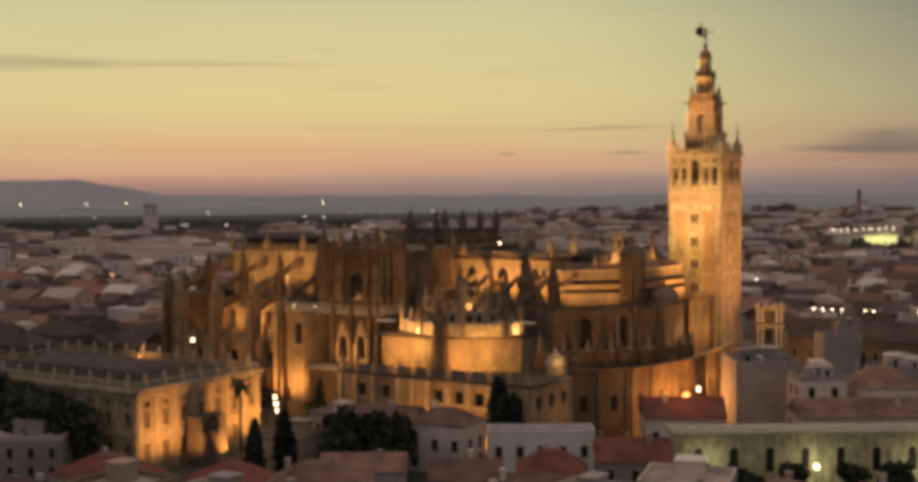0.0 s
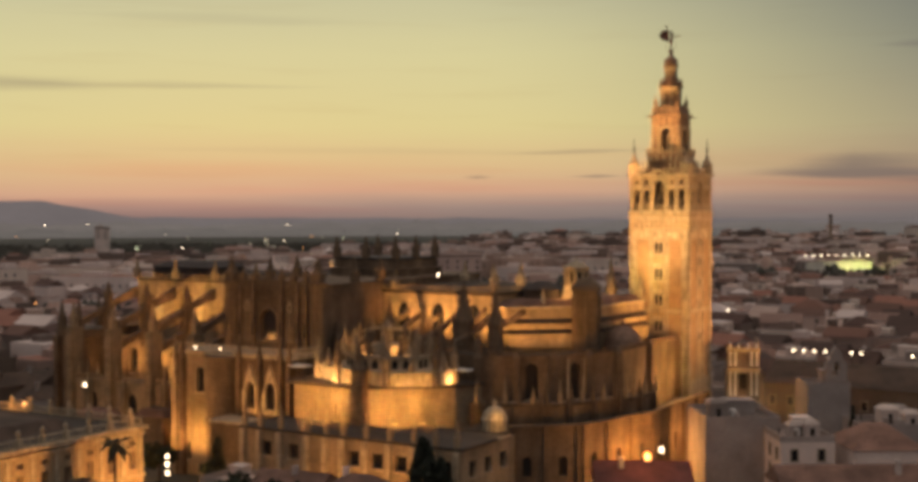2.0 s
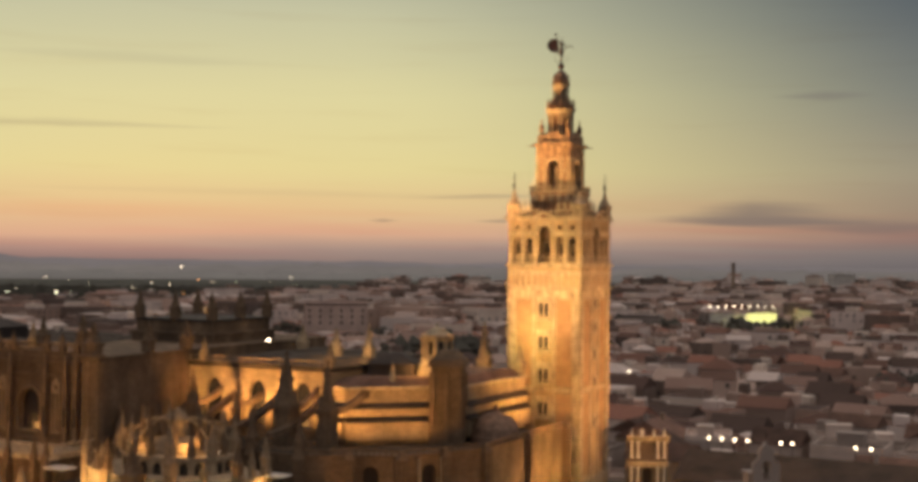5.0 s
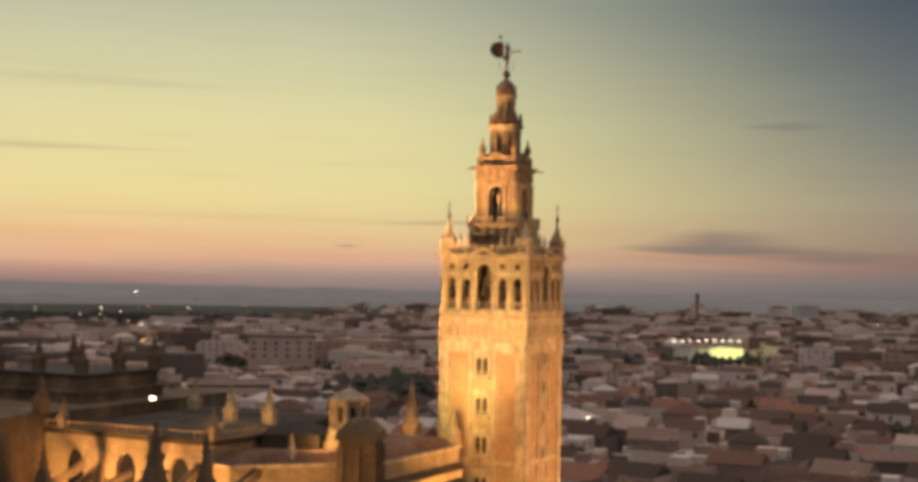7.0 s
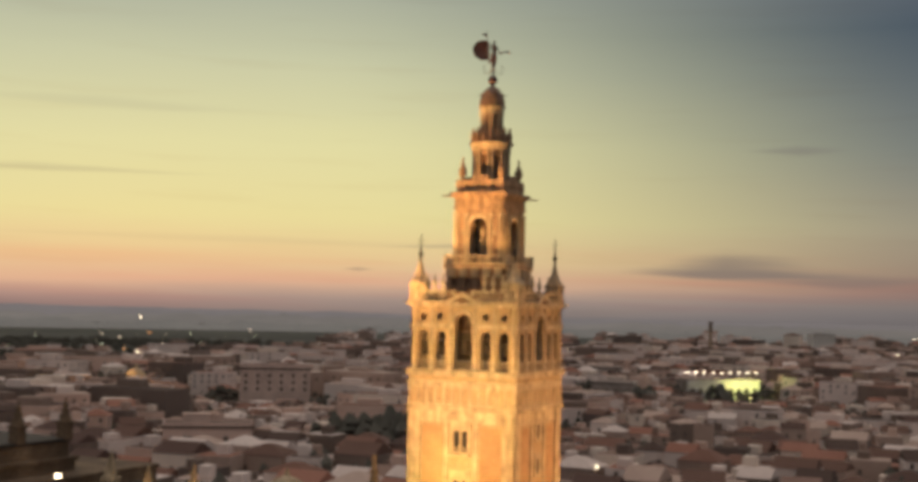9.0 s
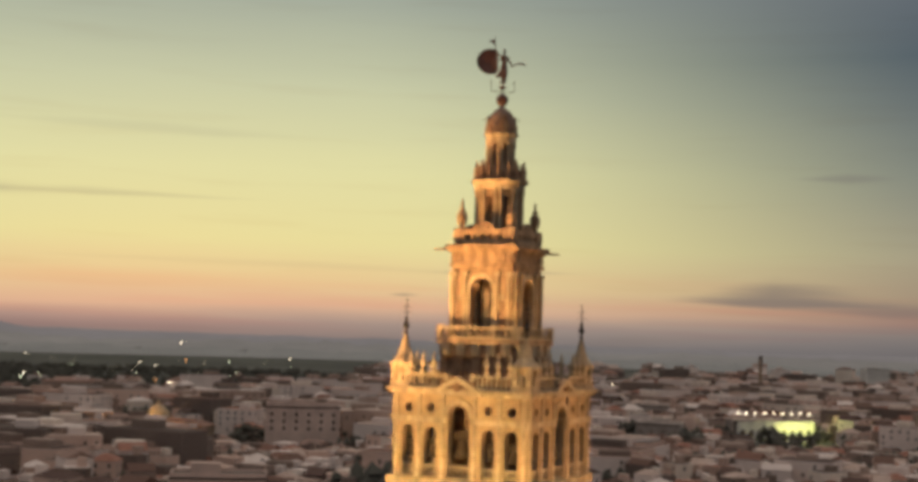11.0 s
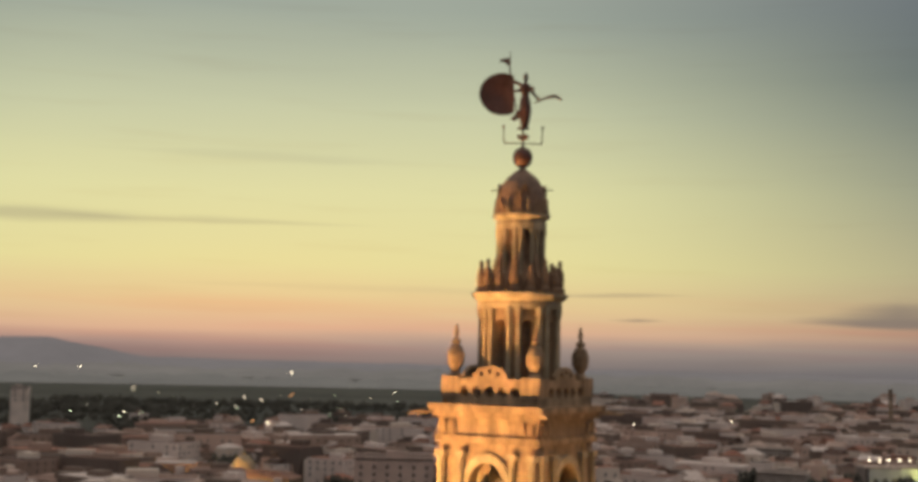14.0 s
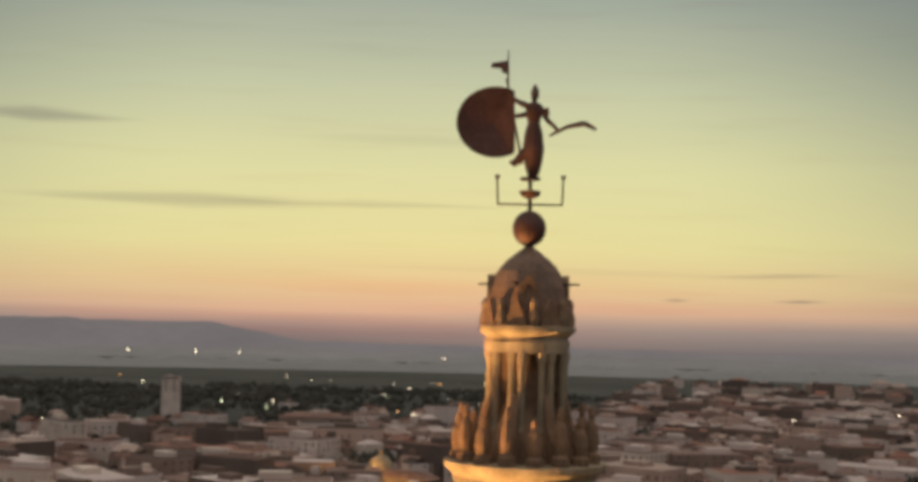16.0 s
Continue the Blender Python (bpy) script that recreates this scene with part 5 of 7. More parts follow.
# -- choir, east of the crossing
def east_arm():
    block("choir_body", [(-47, -40.9), (-20.9, -40.9), (-19.6, -31.9), (-24, -8), (-47, -6)], 0, 35.2, STONE)
    glazed_wall((-47, -42), (-20, -42), 22, 36, [arch(x, 3.2, 26.6, 33.6, True) for x in (5, 13.5, 22)], 1.0, STONE, "golden-lit choir wall")
    glazed_wall((-20, -41.98), (-18.6, -32), 32.6, 36, [], 1.0, STONE, "golden-lit choir return wall")
    ledge([(-47, -42), (-20, -42), (-18.6, -32), (-23, -8), (-47, -6)], 35.4, 36.1, 0.5)
    rail((-47, -42), (-20, -42), 36.1, 1.0)
    rail((-20, -42), (-18.6, -32), 36.1, 1.0)
    domes(-46, -23, -31, -9, 35.6, 3, 2)
    # royal chapel: lower walls in stepped tiers, each with a lean-to of dark tiles
    block("tier_body", [(-20, -41.4), (-17.3, -41.4), (-7.4, -31.9), (-4.5, -29.6), (-3.5, -9), (-22, -8)], 0, 33.0, STONE)

    def lean(p0, p1, z0, z1, out, name="lean_to_roof", mat=LEAD):
        L = math.hypot(p1[0] - p0[0], p1[1] - p0[1])
        bm = bmesh.new()
        a, b = [[bm.verts.new((x, y, z)) for y, z in ((0.0, z0 - 0.12), (-out, z0 - 0.12), (-out, z0), (0.0, z1))] for x in (0.0, L)]
        for q in range(4):
            bm.faces.new((a[q], a[(q + 1) % 4], b[(q + 1) % 4], b[q]))
        bm.faces.new(a[::-1])
        bm.faces.new(b)
        part(name, bm, mat, CATH, at=wall_at(p0, p1))

    for p0, p1 in (((-20, -42.4), (-17.1, -42.3)), ((-17.1, -42.3), (-6.2, -33.0)), ((-3.2, -30), (-2.3, -9))):
        L = math.hypot(p1[0] - p0[0], p1[1] - p0[1])
        glazed_wall(p0, p1, 22, 33.0, [], 1.0, STONE, "golden-lit upper tier of the chapel wall")
        for z0, z1, o in ((28.9, 30.2, 0.55), (25.4, 28.2, 1.0)):
            bm = bmesh.new()
            box(bm, 0, L, -o, 0.0, z0, z1)
            part("wall_tier", bm, STONE, CATH, "stepped lower tier of the chapel wall", at=wall_at(p0, p1))
        lean(p0, p1, 30.2, 30.95, 0.95)
        lean(p0, p1, 28.2, 28.95, 1.4)
        bm = bmesh.new()
        box(bm, -0.2, L + 0.2, -0.45, 0.1, 33.0, 33.4)
        part("cornice", bm, TRIMSTONE, CATH, at=wall_at(p0, p1))
    block("tier_roof", [(-19.8, -42.0), (-17.2, -41.9), (-6.6, -32.6), (-3.4, -29.6), (-2.5, -9.2), (-21, -8.2)], 33.42, 34.6, TILE, "low dark tile roof behind the cornice", 0.86)
    bm = bmesh.new()
    box(bm, -3.6, 3.6, -3.0, 3.0, 34.2, 36.4)
    prism(bm, rectp(-4.0, 4.0, -3.4, 3.4), 36.4, 38.0, 0.3)
    part("roof_shed", bm, LEAD, CATH, "dark roofed chapel block", at=pose(-15.4, -30.6, 0, 0, 0, 20))
    pinnacle(-12.2, -36.4, 33.4, 0.8, 3.6, TRIMSTONE)
    # square stair turret at the bend
    bm = bmesh.new()
    box(bm, -2.4, 2.4, -2.4, 2.4, 0, 36.5)
    tur = part("stair_turret", bm, DARKSTONE, CATH, "square dark stair turret", at=pose(-4.6, -32.4, 0, 0, 0, 20))
    bm = bmesh.new()
    box(bm, -0.3, 0.3, -0.3, 0.02, 10, 35.5)
    rib = mesh_of("rib", bm)
    for k in range(4):
        for x in (-2.1, 0, 2.1):
            part("rib", rib, DARKSTONE, tur, at=pose(0, 0, 0, 0, 0, 90 * k) @ pose(x, -2.4, 0))
    bm = bmesh.new()
    prism(bm, rectp(-2.9, 2.9, -2.9, 2.9), 36.5, 37.6, 0.9)
    prism(bm, rectp(-2.4, 2.4, -2.4, 2.4), 37.6, 39.0, 0.5)
    part("turret_cap", bm, DARKSTONE, CATH, at=pose(-4.6, -32.4, 0, 0, 0, 20))
    # low lit lantern behind it
    bm = bmesh.new()
    lathe(bm, [(3.3, 33), (3.3, 35.4), (3.0, 35.5), (3.0, 36.3), (2.7, 36.4), (2.7, 37.2), (2.2, 37.4), (2.1, 40.4), (2.7, 40.6), (2.7, 41.0), (2.2, 41.1), (1.3, 41.8), (0.3, 42.2), (0.1, 42.9), (0, 43.0)], 8, 0, 0, math.pi / 8)
    lan = part("chapel_lantern", bm, TRIMSTONE, CATH, "small lit stone lantern", at=pose(-8.6, -28.8, 0))
    bm = bmesh.new()
    tube(bm, (0, 0, 37.3), (0, 0, 40.6), 0.26, None, 6)
    col = mesh_of("column", bm)
    for k in range(8):
        a = k * math.pi / 4
        part("column", col, TRIMSTONE, lan, at=pose(2.35 * math.cos(a + math.pi / 8), 2.35 * math.sin(a + math.pi / 8), 0))
        # near-black plate on the lantern wall paints the shade of an opening
        part("opening", plate(arch(0, 0.75, 38.0, 40.0), [], 0.08), DARKIN, lan, "arched opening painted near-black", at=pose(0, 0, 0, 0, 0, 45 * k) @ pose(0, -2.02, 0))
    # aisle and ambulatory: dark, a few niches with their shade painted near-black
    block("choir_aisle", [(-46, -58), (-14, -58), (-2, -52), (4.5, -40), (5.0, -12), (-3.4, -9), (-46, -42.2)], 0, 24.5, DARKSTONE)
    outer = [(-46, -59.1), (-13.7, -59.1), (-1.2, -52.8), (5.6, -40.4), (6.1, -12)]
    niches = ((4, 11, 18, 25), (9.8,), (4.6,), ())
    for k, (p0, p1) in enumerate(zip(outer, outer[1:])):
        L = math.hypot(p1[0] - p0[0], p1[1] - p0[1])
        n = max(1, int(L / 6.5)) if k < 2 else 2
        glazed_wall(p0, p1, 0, 25.5, [arch(x, 2.3, 17.5, 24.2) for x in niches[k]], 1.1, DARKSTONE, "dark ambulatory wall with niches filled near-black", glass=DARKIN)
        rail(p0, p1, 25.5, 1.0, DARKSTONE)
        for i in range(n + 1):
            t = i / n
            e, nn = p0[0] + (p1[0] - p0[0]) * t, p0[1] + (p1[1] - p0[1]) * t
            bm = bmesh.new()
            box(bm, -0.6, 0.6, -1.1, 0.4, 0, 25.2)
            prism(bm, rectp(-0.7, 0.7, -1.2, 0.5), 25.2, 26.4, 0.3)
            part("buttress", bm, DARKSTONE, CATH, at=wall_at(p0, p1) @ pose(t * L, 0, 0))
            if k < 1:
                pinnacle(e, nn, 25.8, 1.2, 5.0, DARKSTONE)
    bm = bmesh.new()
    tube(bm, (0, 0, 17.6), (0, 0, 25.0), 0.3, 0.26, 8)
    strip_me = mesh_of("shaft", bm)
    for t in (0.2, 0.47):  # pale round shafts beside the great niche
        e, nn = outer[2][0] + (outer[3][0] - outer[2][0]) * t, outer[2][1] + (outer[3][1] - outer[2][1]) * t
        part("shaft", strip_me, TRIMSTONE, CATH, "pale round shaft", at=pose(e + 0.25, nn - 0.2, 0))
    # ring of low chapels before it, crowned with a row of thin finials
    ring = [(-13.0, -63.4), (0.8, -56.6), (9.3, -42.0), (9.8, -30)]
    block("chapel_ring", [*ring, (6.4, -30), (5.8, -40), (-1.0, -53.4), (-13.0, -59.7)], 0, 17.4, DARKSTONE, "low dark ring of chapels")
    for p0, p1 in zip(ring, ring[1:]):
        L = math.hypot(p1[0] - p0[0], p1[1] - p0[1])
        bm = bmesh.new()
        box(bm, 0, L, -0.35, 0.1, 16.9, 17.5)
        part("cornice", bm, DARKSTONE, CATH, at=wall_at(p0, p1))
        n = int(L / 2.3)
        for i in range(n):
            t = (i + 0.5) / n
            pinnacle(p0[0] + (p1[0] - p0[0]) * t, p0[1] + (p1[1] - p0[1]) * t, 17.4, 0.7, (4.4, 3.2, 5.0)[i % 3], (STONE, DARKSTONE)[i % 2], 0.3)
        n = max(2, int(L / 4.4))
        for i in range(n):
            h = (18.6, 17.2, 19.4)[i % 3]
            bm = bmesh.new()
            box(bm, -0.5, 0.5, -1.1, 0.0, 0, h - 1.4)
            prism(bm, rectp(-0.5, 0.5, -1.1, 0.0), h - 1.4, h, 0.35)
            box(bm, -0.62, 0.62, -1.2, 0.0, 9.0, 9.4)
            part("buttress", bm, DARKSTONE, CATH, at=wall_at(p0, p1) @ pose((i + 0.5) * L / n, 0, 0))
    domes(-44, -16, -57, -43, 24.5, 4, 2)
    # inner ring of slender piers above the chapels, with small pinnacles between the great ones
    inner = [(-44, -53.5), (-18, -53.5)]
    for p0, p1 in zip(inner, inner[1:]):
        L = math.hypot(p1[0] - p0[0], p1[1] - p0[1])
        k = max(2, int(L / 4.6))
        for i in range(k):
            t = (i + 0.5) / k
            e, nn = p0[0] + (p1[0] - p0[0]) * t, p0[1] + (p1[1] - p0[1]) * t
            if abs(e + 22.1) < 2.4 or abs(e + 16.2) < 1.9:
                continue
            h = (1.2, 2.6, 0.6, 2.0)[i % 4]
            block("pier", rectp(e - 0.42, e + 0.42, nn - 0.42, nn + 0.42), 24.5, 26.6 + h, (STONE, DARKSTONE)[i % 2])
            pinnacle(e, nn, 26.6 + h, 0.8, 3.6, (STONE, DARKSTONE)[i % 2], 0.3)
    bm = bmesh.new()
    lathe(bm, [(3.9, 24.4), (3.9, 25.6), (3.7, 25.7), (3.5, 26.9), (2.9, 28.0), (2.0, 28.8), (0.9, 29.2), (0.5, 29.3), (0.45, 30.1), (0, 30.6)], 20)
    part("chapel_dome", bm, DOMETILE, CATH, "olive-brown chapel dome beside the tower", at=pose(0.9, -27.0, 0))
    # great piers with spires, and flyers up to the choir wall, silhouettes by dark stone
    fly, fly2 = flyer_mesh(8.0, 30.6, 33.4, 0.7, 0.6, 0.7), flyer_mesh(14, 28.0, 32.0, 0.7, 0.6, 0.9)
    for e, n, zb, h, w in ((-22.1, -50.4, 25, 14.2, 3.0), (-16.2, -48.4, 25, 13.0, 2.2), (-33.3, -47, 26, 8.5, 1.6), (-40.5, -49, 26, 9.5, 1.7)):
        block("buttress", rectp(e - w / 2, e + w / 2, n - w / 2, n + w / 2), 22, zb, DARKSTONE)
        pinnacle(e, n, zb, w, h, DARKSTONE, 0.42, "tall dark stone spire")
        part("flying_buttress", fly, DARKSTONE, CATH, "raking flying buttress", at=pose(e, n + 0.8, 0, 0, 0, -12 if e > -20 else 0))
    for e in (-37, -28.5, -20.5):
        part("flying_buttress", fly2, DARKSTONE, CATH, at=pose(e, -57, 0, 0, 0, 0))
    for e, n, h in ((-44, -42, 4), (-20, -42, 4)):
        pinnacle(e, n, 36.1, 1.2, h)
    for e, n, h in ((-24.1, -23.8, 6.0), (-31.3, -22.7, 5.2), (-43, -15.5, 5.4)):
        pinnacle(e, n, 35.8, 1.5, h, TRIMSTONE)
    pinnacle(-11.0, -6.9, 33.4, 2.0, 8.8, STONE, 0.22, "golden-lit stone spire on the chapel roof")
    pinnacle(-2.9, -10.0, 33.4, 1.6, 5.4, STONE, 0.35, "golden-lit stone spire by the tower")
    block("link_wall", [(-8, -9.2), (5.2, -12.2), (5.2, -6.82), (-8, -6.82)], 0, 24, DARKSTONE)


# -- sacristy: polygon wall, lit terrace and ring of pinnacles
def sacristy():
    pts = [(-45.5, -75), (-43, -76.5), (-28, -76.5), (-14.5, -66), (-12.5, -60), (-45.5, -60)]
    block("sacristy_body", [(-44.6, -74.6), (-42.6, -75.4), (-28.4, -75.4), (-15.6, -65.5), (-13.7, -60.2), (-44.6, -60.2)], 0, 20.4, STONE)
    for p0, p1 in ((pts[1], pts[2]), (pts[2], pts[3]), (pts[3], pts[4])):
        L = math.hypot(p1[0] - p0[0], p1[1] - p0[1])
        glazed_wall(p0, p1, 0, 20.4, [arch(L * 0.35, 1.0, 14.2, 17.6), arch(L * 0.65, 1.0, 14.2, 17.6)] if L > 10 else [], 1.0, STONE, "smooth golden-lit sacristy wall", glass=STONE)
    ledge(pts, 20.4, 21.0, 0.7)
    block("sacristy_pier", rectp(-29.4, -26.8, -77.8, -75.2), 0, 21.4, DARKSTONE)
    pinnacle(-28.1, -76.5, 21.4, 2.2, 7.5, DARKSTONE)
    # inner drum on the terrace
    cx, cy = -29.0, -66.5
    wide = [(cx + 14.2 * math.cos(radians(22.5 + 45 * k)), cy - 0.6 + 8.0 * math.sin(radians(22.5 + 45 * k))) for k in range(8)]
    block("terrace_wall", wide, 21.0, 23.3, TRIMSTONE, "bright lit low wall round the terrace")
    ledge(wide, 23.3, 23.6, 0.4, TRIMSTONE)
    poly = [(cx + 8.6 * math.cos(radians(22.5 + 45 * k)), cy + 6.0 * math.sin(radians(22.5 + 45 * k))) for k in range(8)]
    block("drum", poly, 23.6, 25.6, TRIMSTONE, "bright lit drum on the terrace")
    ledge(poly, 25.6, 26.1, 0.5, TRIMSTONE)
    for k in range(8):
        a, b = Vector(poly[k]), Vector(poly[(k + 1) % 8])
        pinnacle(a.x, a.y, 26.1, 1.1, 5.2, STONE)
        inn = Vector((cx, cy)).lerp(a, 0.62)
        pinnacle(inn.x, inn.y, 26.0, 0.9, 6.2, DARKSTONE)
        mid = a.lerp(b, 0.5)
        pinnacle(mid.x, mid.y, 26.1, 0.8, 3.4, DARKSTONE)
        out = Vector(wide[k])
        block("pier", rectp(out.x - 0.6, out.x + 0.6, out.y - 0.6, out.y + 0.6), 21.0, 24.2, STONE)
        pinnacle(out.x, out.y, 24.2, 1.1, 4.4, (STONE, DARKSTONE)[k % 2])
        nxt = Vector(wide[k]).lerp(Vector(wide[(k + 1) % 8]), 0.5)
        pinnacle(nxt.x, nxt.y, 23.6, 0.8, 3.0, STONE)
    for k in range(8):
        a, b = Vector(poly[k]), Vector(poly[(k + 1) % 8])
        m = wall_at(b, a) if (b - a).cross(Vector((cx, cy)) - a) < 0 else wall_at(a, b)
        L = (b - a).length
        for x in (L * 0.32, L * 0.68):
            # openings are near-black plates on the solid drum, shade by colour only
            part("opening", plate(arch(x, L * 0.2, 23.7, 25.3, True), [], 0.1), DARKIN, CATH, "pointed opening painted near-black", at=m @ pose(0, -0.06, 0))
        # curved rib that springs from the corner to the lantern of the dome
        bm = bmesh.new()
        last = None
        for i in range(9):
            u = i / 8
            p = Vector((a.x + (cx - a.x) * u * 0.86, a.y + (cy - a.y) * u * 0.86, 27.2 + 3.4 * math.sin(math.pi * 0.62 * u)))
            if last is not None:
                tube(bm, last, p, 0.16, 0.16, 6)
            last = p
        part("rib", bm, STONE, CATH, "curved stone rib of the crown")
    bm = bmesh.new()
    lathe(bm, [(5.6, 26.0), (5.2, 26.6), (4.0, 27.4), (2.4, 27.9), (1.2, 28.1), (1.1, 30.2), (1.4, 30.4), (0.9, 31.2), (0.1, 32.2), (0, 32.3)], 20)
    part("dome", bm, STONE, CATH, "low weathered stone dome", at=pose(cx, cy, 0) @ Matrix.Diagonal((1.15, 0.85, 1, 1)))
    for e, n in ((-44.0, -73.4), (-14.8, -63.4)):  # shade canopies at both ends of the terrace
        bm = bmesh.new()
        box(bm, e - 1.9, e + 1.9, n - 1.3, n + 1.3, 23.3, 23.5)
        can = part("canopy", bm, WHITE, CATH, "pale flat canopy on thin posts")
        bm = bmesh.new()
        tube(bm, (0, 0, 21.0), (0, 0, 23.3), 0.07, None, 6)
        post = mesh_of("post", bm)
        for dx in (-1.7, 1.7):
            for dy in (-1.1, 1.1):
                part("post", post, IRON, can, at=pose(e + dx, n + dy, 0))
    # low south range with a row of windows
    block("south_range", rectp(-46, -1.0, -86.9, -76.6), 0, 13.2, STONE)
    holes = [rect(x - 1.15, x + 1.15, 9.3, 11.9) for x in (6, 12, 25.0, 29.8, 34.6, 39.4, 43.2)] + [rect(x - 0.9, x + 0.9, 3, 6) for x in (6, 14, 25, 33, 41)]
    glazed_wall((-46, -88), (0, -88), 0, 13.8, holes, 1.1, STONE, "south range wall with square windows")
    glazed_wall((0, -87.99), (0, -70), 0, 13.8, [rect(x - 1, x + 1, 9, 11.6) for x in (4, 9, 14)], 1.0, STONE, "south range wall")
    block("south_range_roof", rectp(-45, -1.05, -86.8, -70), 13.2, 13.7, PAVE)
    ledge(rectp(-46, 0, -88, -76.6), 13.8, 14.2, 0.4)
    for e in (-45.3, -41.6, -37, -31, -27, -23.4, -18.6, -13.8, -9.0, -4.8, -0.7):
        block("pilaster", rectp(e - 0.5, e + 0.5, -88.6, -88.02), 0, 13.6, TRIMSTONE)
        pinnacle(e, -87.6, 14.2, 0.8, 4.6, STONE)
    # east courts: lower dark walls, crenels
    court = [(-2.0, -68.5), (8.0, -60.5), (13, -40), (12, -9)]
    for p0, p1 in zip(court, court[1:]):
        L = math.hypot(p1[0] - p0[0], p1[1] - p0[1])
        n = max(2, int(L / 7))
        glazed_wall(p0, p1, 0, 14.5, [arch((i + 0.5) * L / n, 1.6, 6, 9.5) for i in range(n)], 0.8, DARKSTONE, "dark east court wall", glass=DARKIN, trim=False)
        bm = bmesh.new()
        box(bm, -0.3, L + 0.3, -0.45, 0.8, 14.5, 15.0)
        part("cornice", bm, DARKSTONE, CATH, at=wall_at(p0, p1))
        bm = bmesh.new()
        box(bm, -0.35, 0.35, -0.5, 0.0, 0, 14.5)
        pil = mesh_of("pilaster", bm)
        for i in range(n + 1):
            part("pilaster", pil, DARKSTONE, CATH, at=wall_at(p0, p1) @ pose(min(max(i * L / n, 0.4), L - 0.4), 0, 0))
    block("court_roof", [(-12, -69.0), (-2.2, -68.0), (7.2, -60.0), (12.3, -40), (11.4, -9.5), (6.2, -12), (9.6, -40), (0.6, -56.9), (-12, -63.5)], 13.0, 13.6, PAVE)


def cupola():
    bm = bmesh.new()
    lathe(bm, [(2.2, 13.6), (2.2, 15.4), (2.4, 15.5), (2.3, 15.8), (1.9, 16.8), (1.1, 17.6), (0.4, 17.9), (0.35, 18.6), (0.1, 19.1), (0, 19.2)], 14)
    part("cupola", bm, TRIMSTONE, CATH, "small pale cupola on the court roof", at=pose(-6.0, -66.5, 0))


def chain_posts():
    """Short antique columns on the steps round the monument."""
    bm = bmesh.new()
    lathe(bm, [(0.5, 0), (0.5, 0.4), (0.34, 0.5), (0.3, 3.0), (0.42, 3.2), (0.45, 3.5), (0.2, 3.6), (0, 3.65)], 8)
    me = mesh_of("chain_post", bm)
    for e, n in [(17.5, -58 + 5.2 * i) for i in range(9)] + [(16.0 - 4.6 * i, -66.5 - 2.4 * i) for i in range(4)]:
        t = thing("chain_post", "pale worn stone column post by the steps", "post", HERE @ pose(e, n, 0), "posts round the monument")
        part("shaft", me, TRIMSTONE, t)


chain_posts()
cupola()
west_arm()
transept()
east_arm()
sacristy()


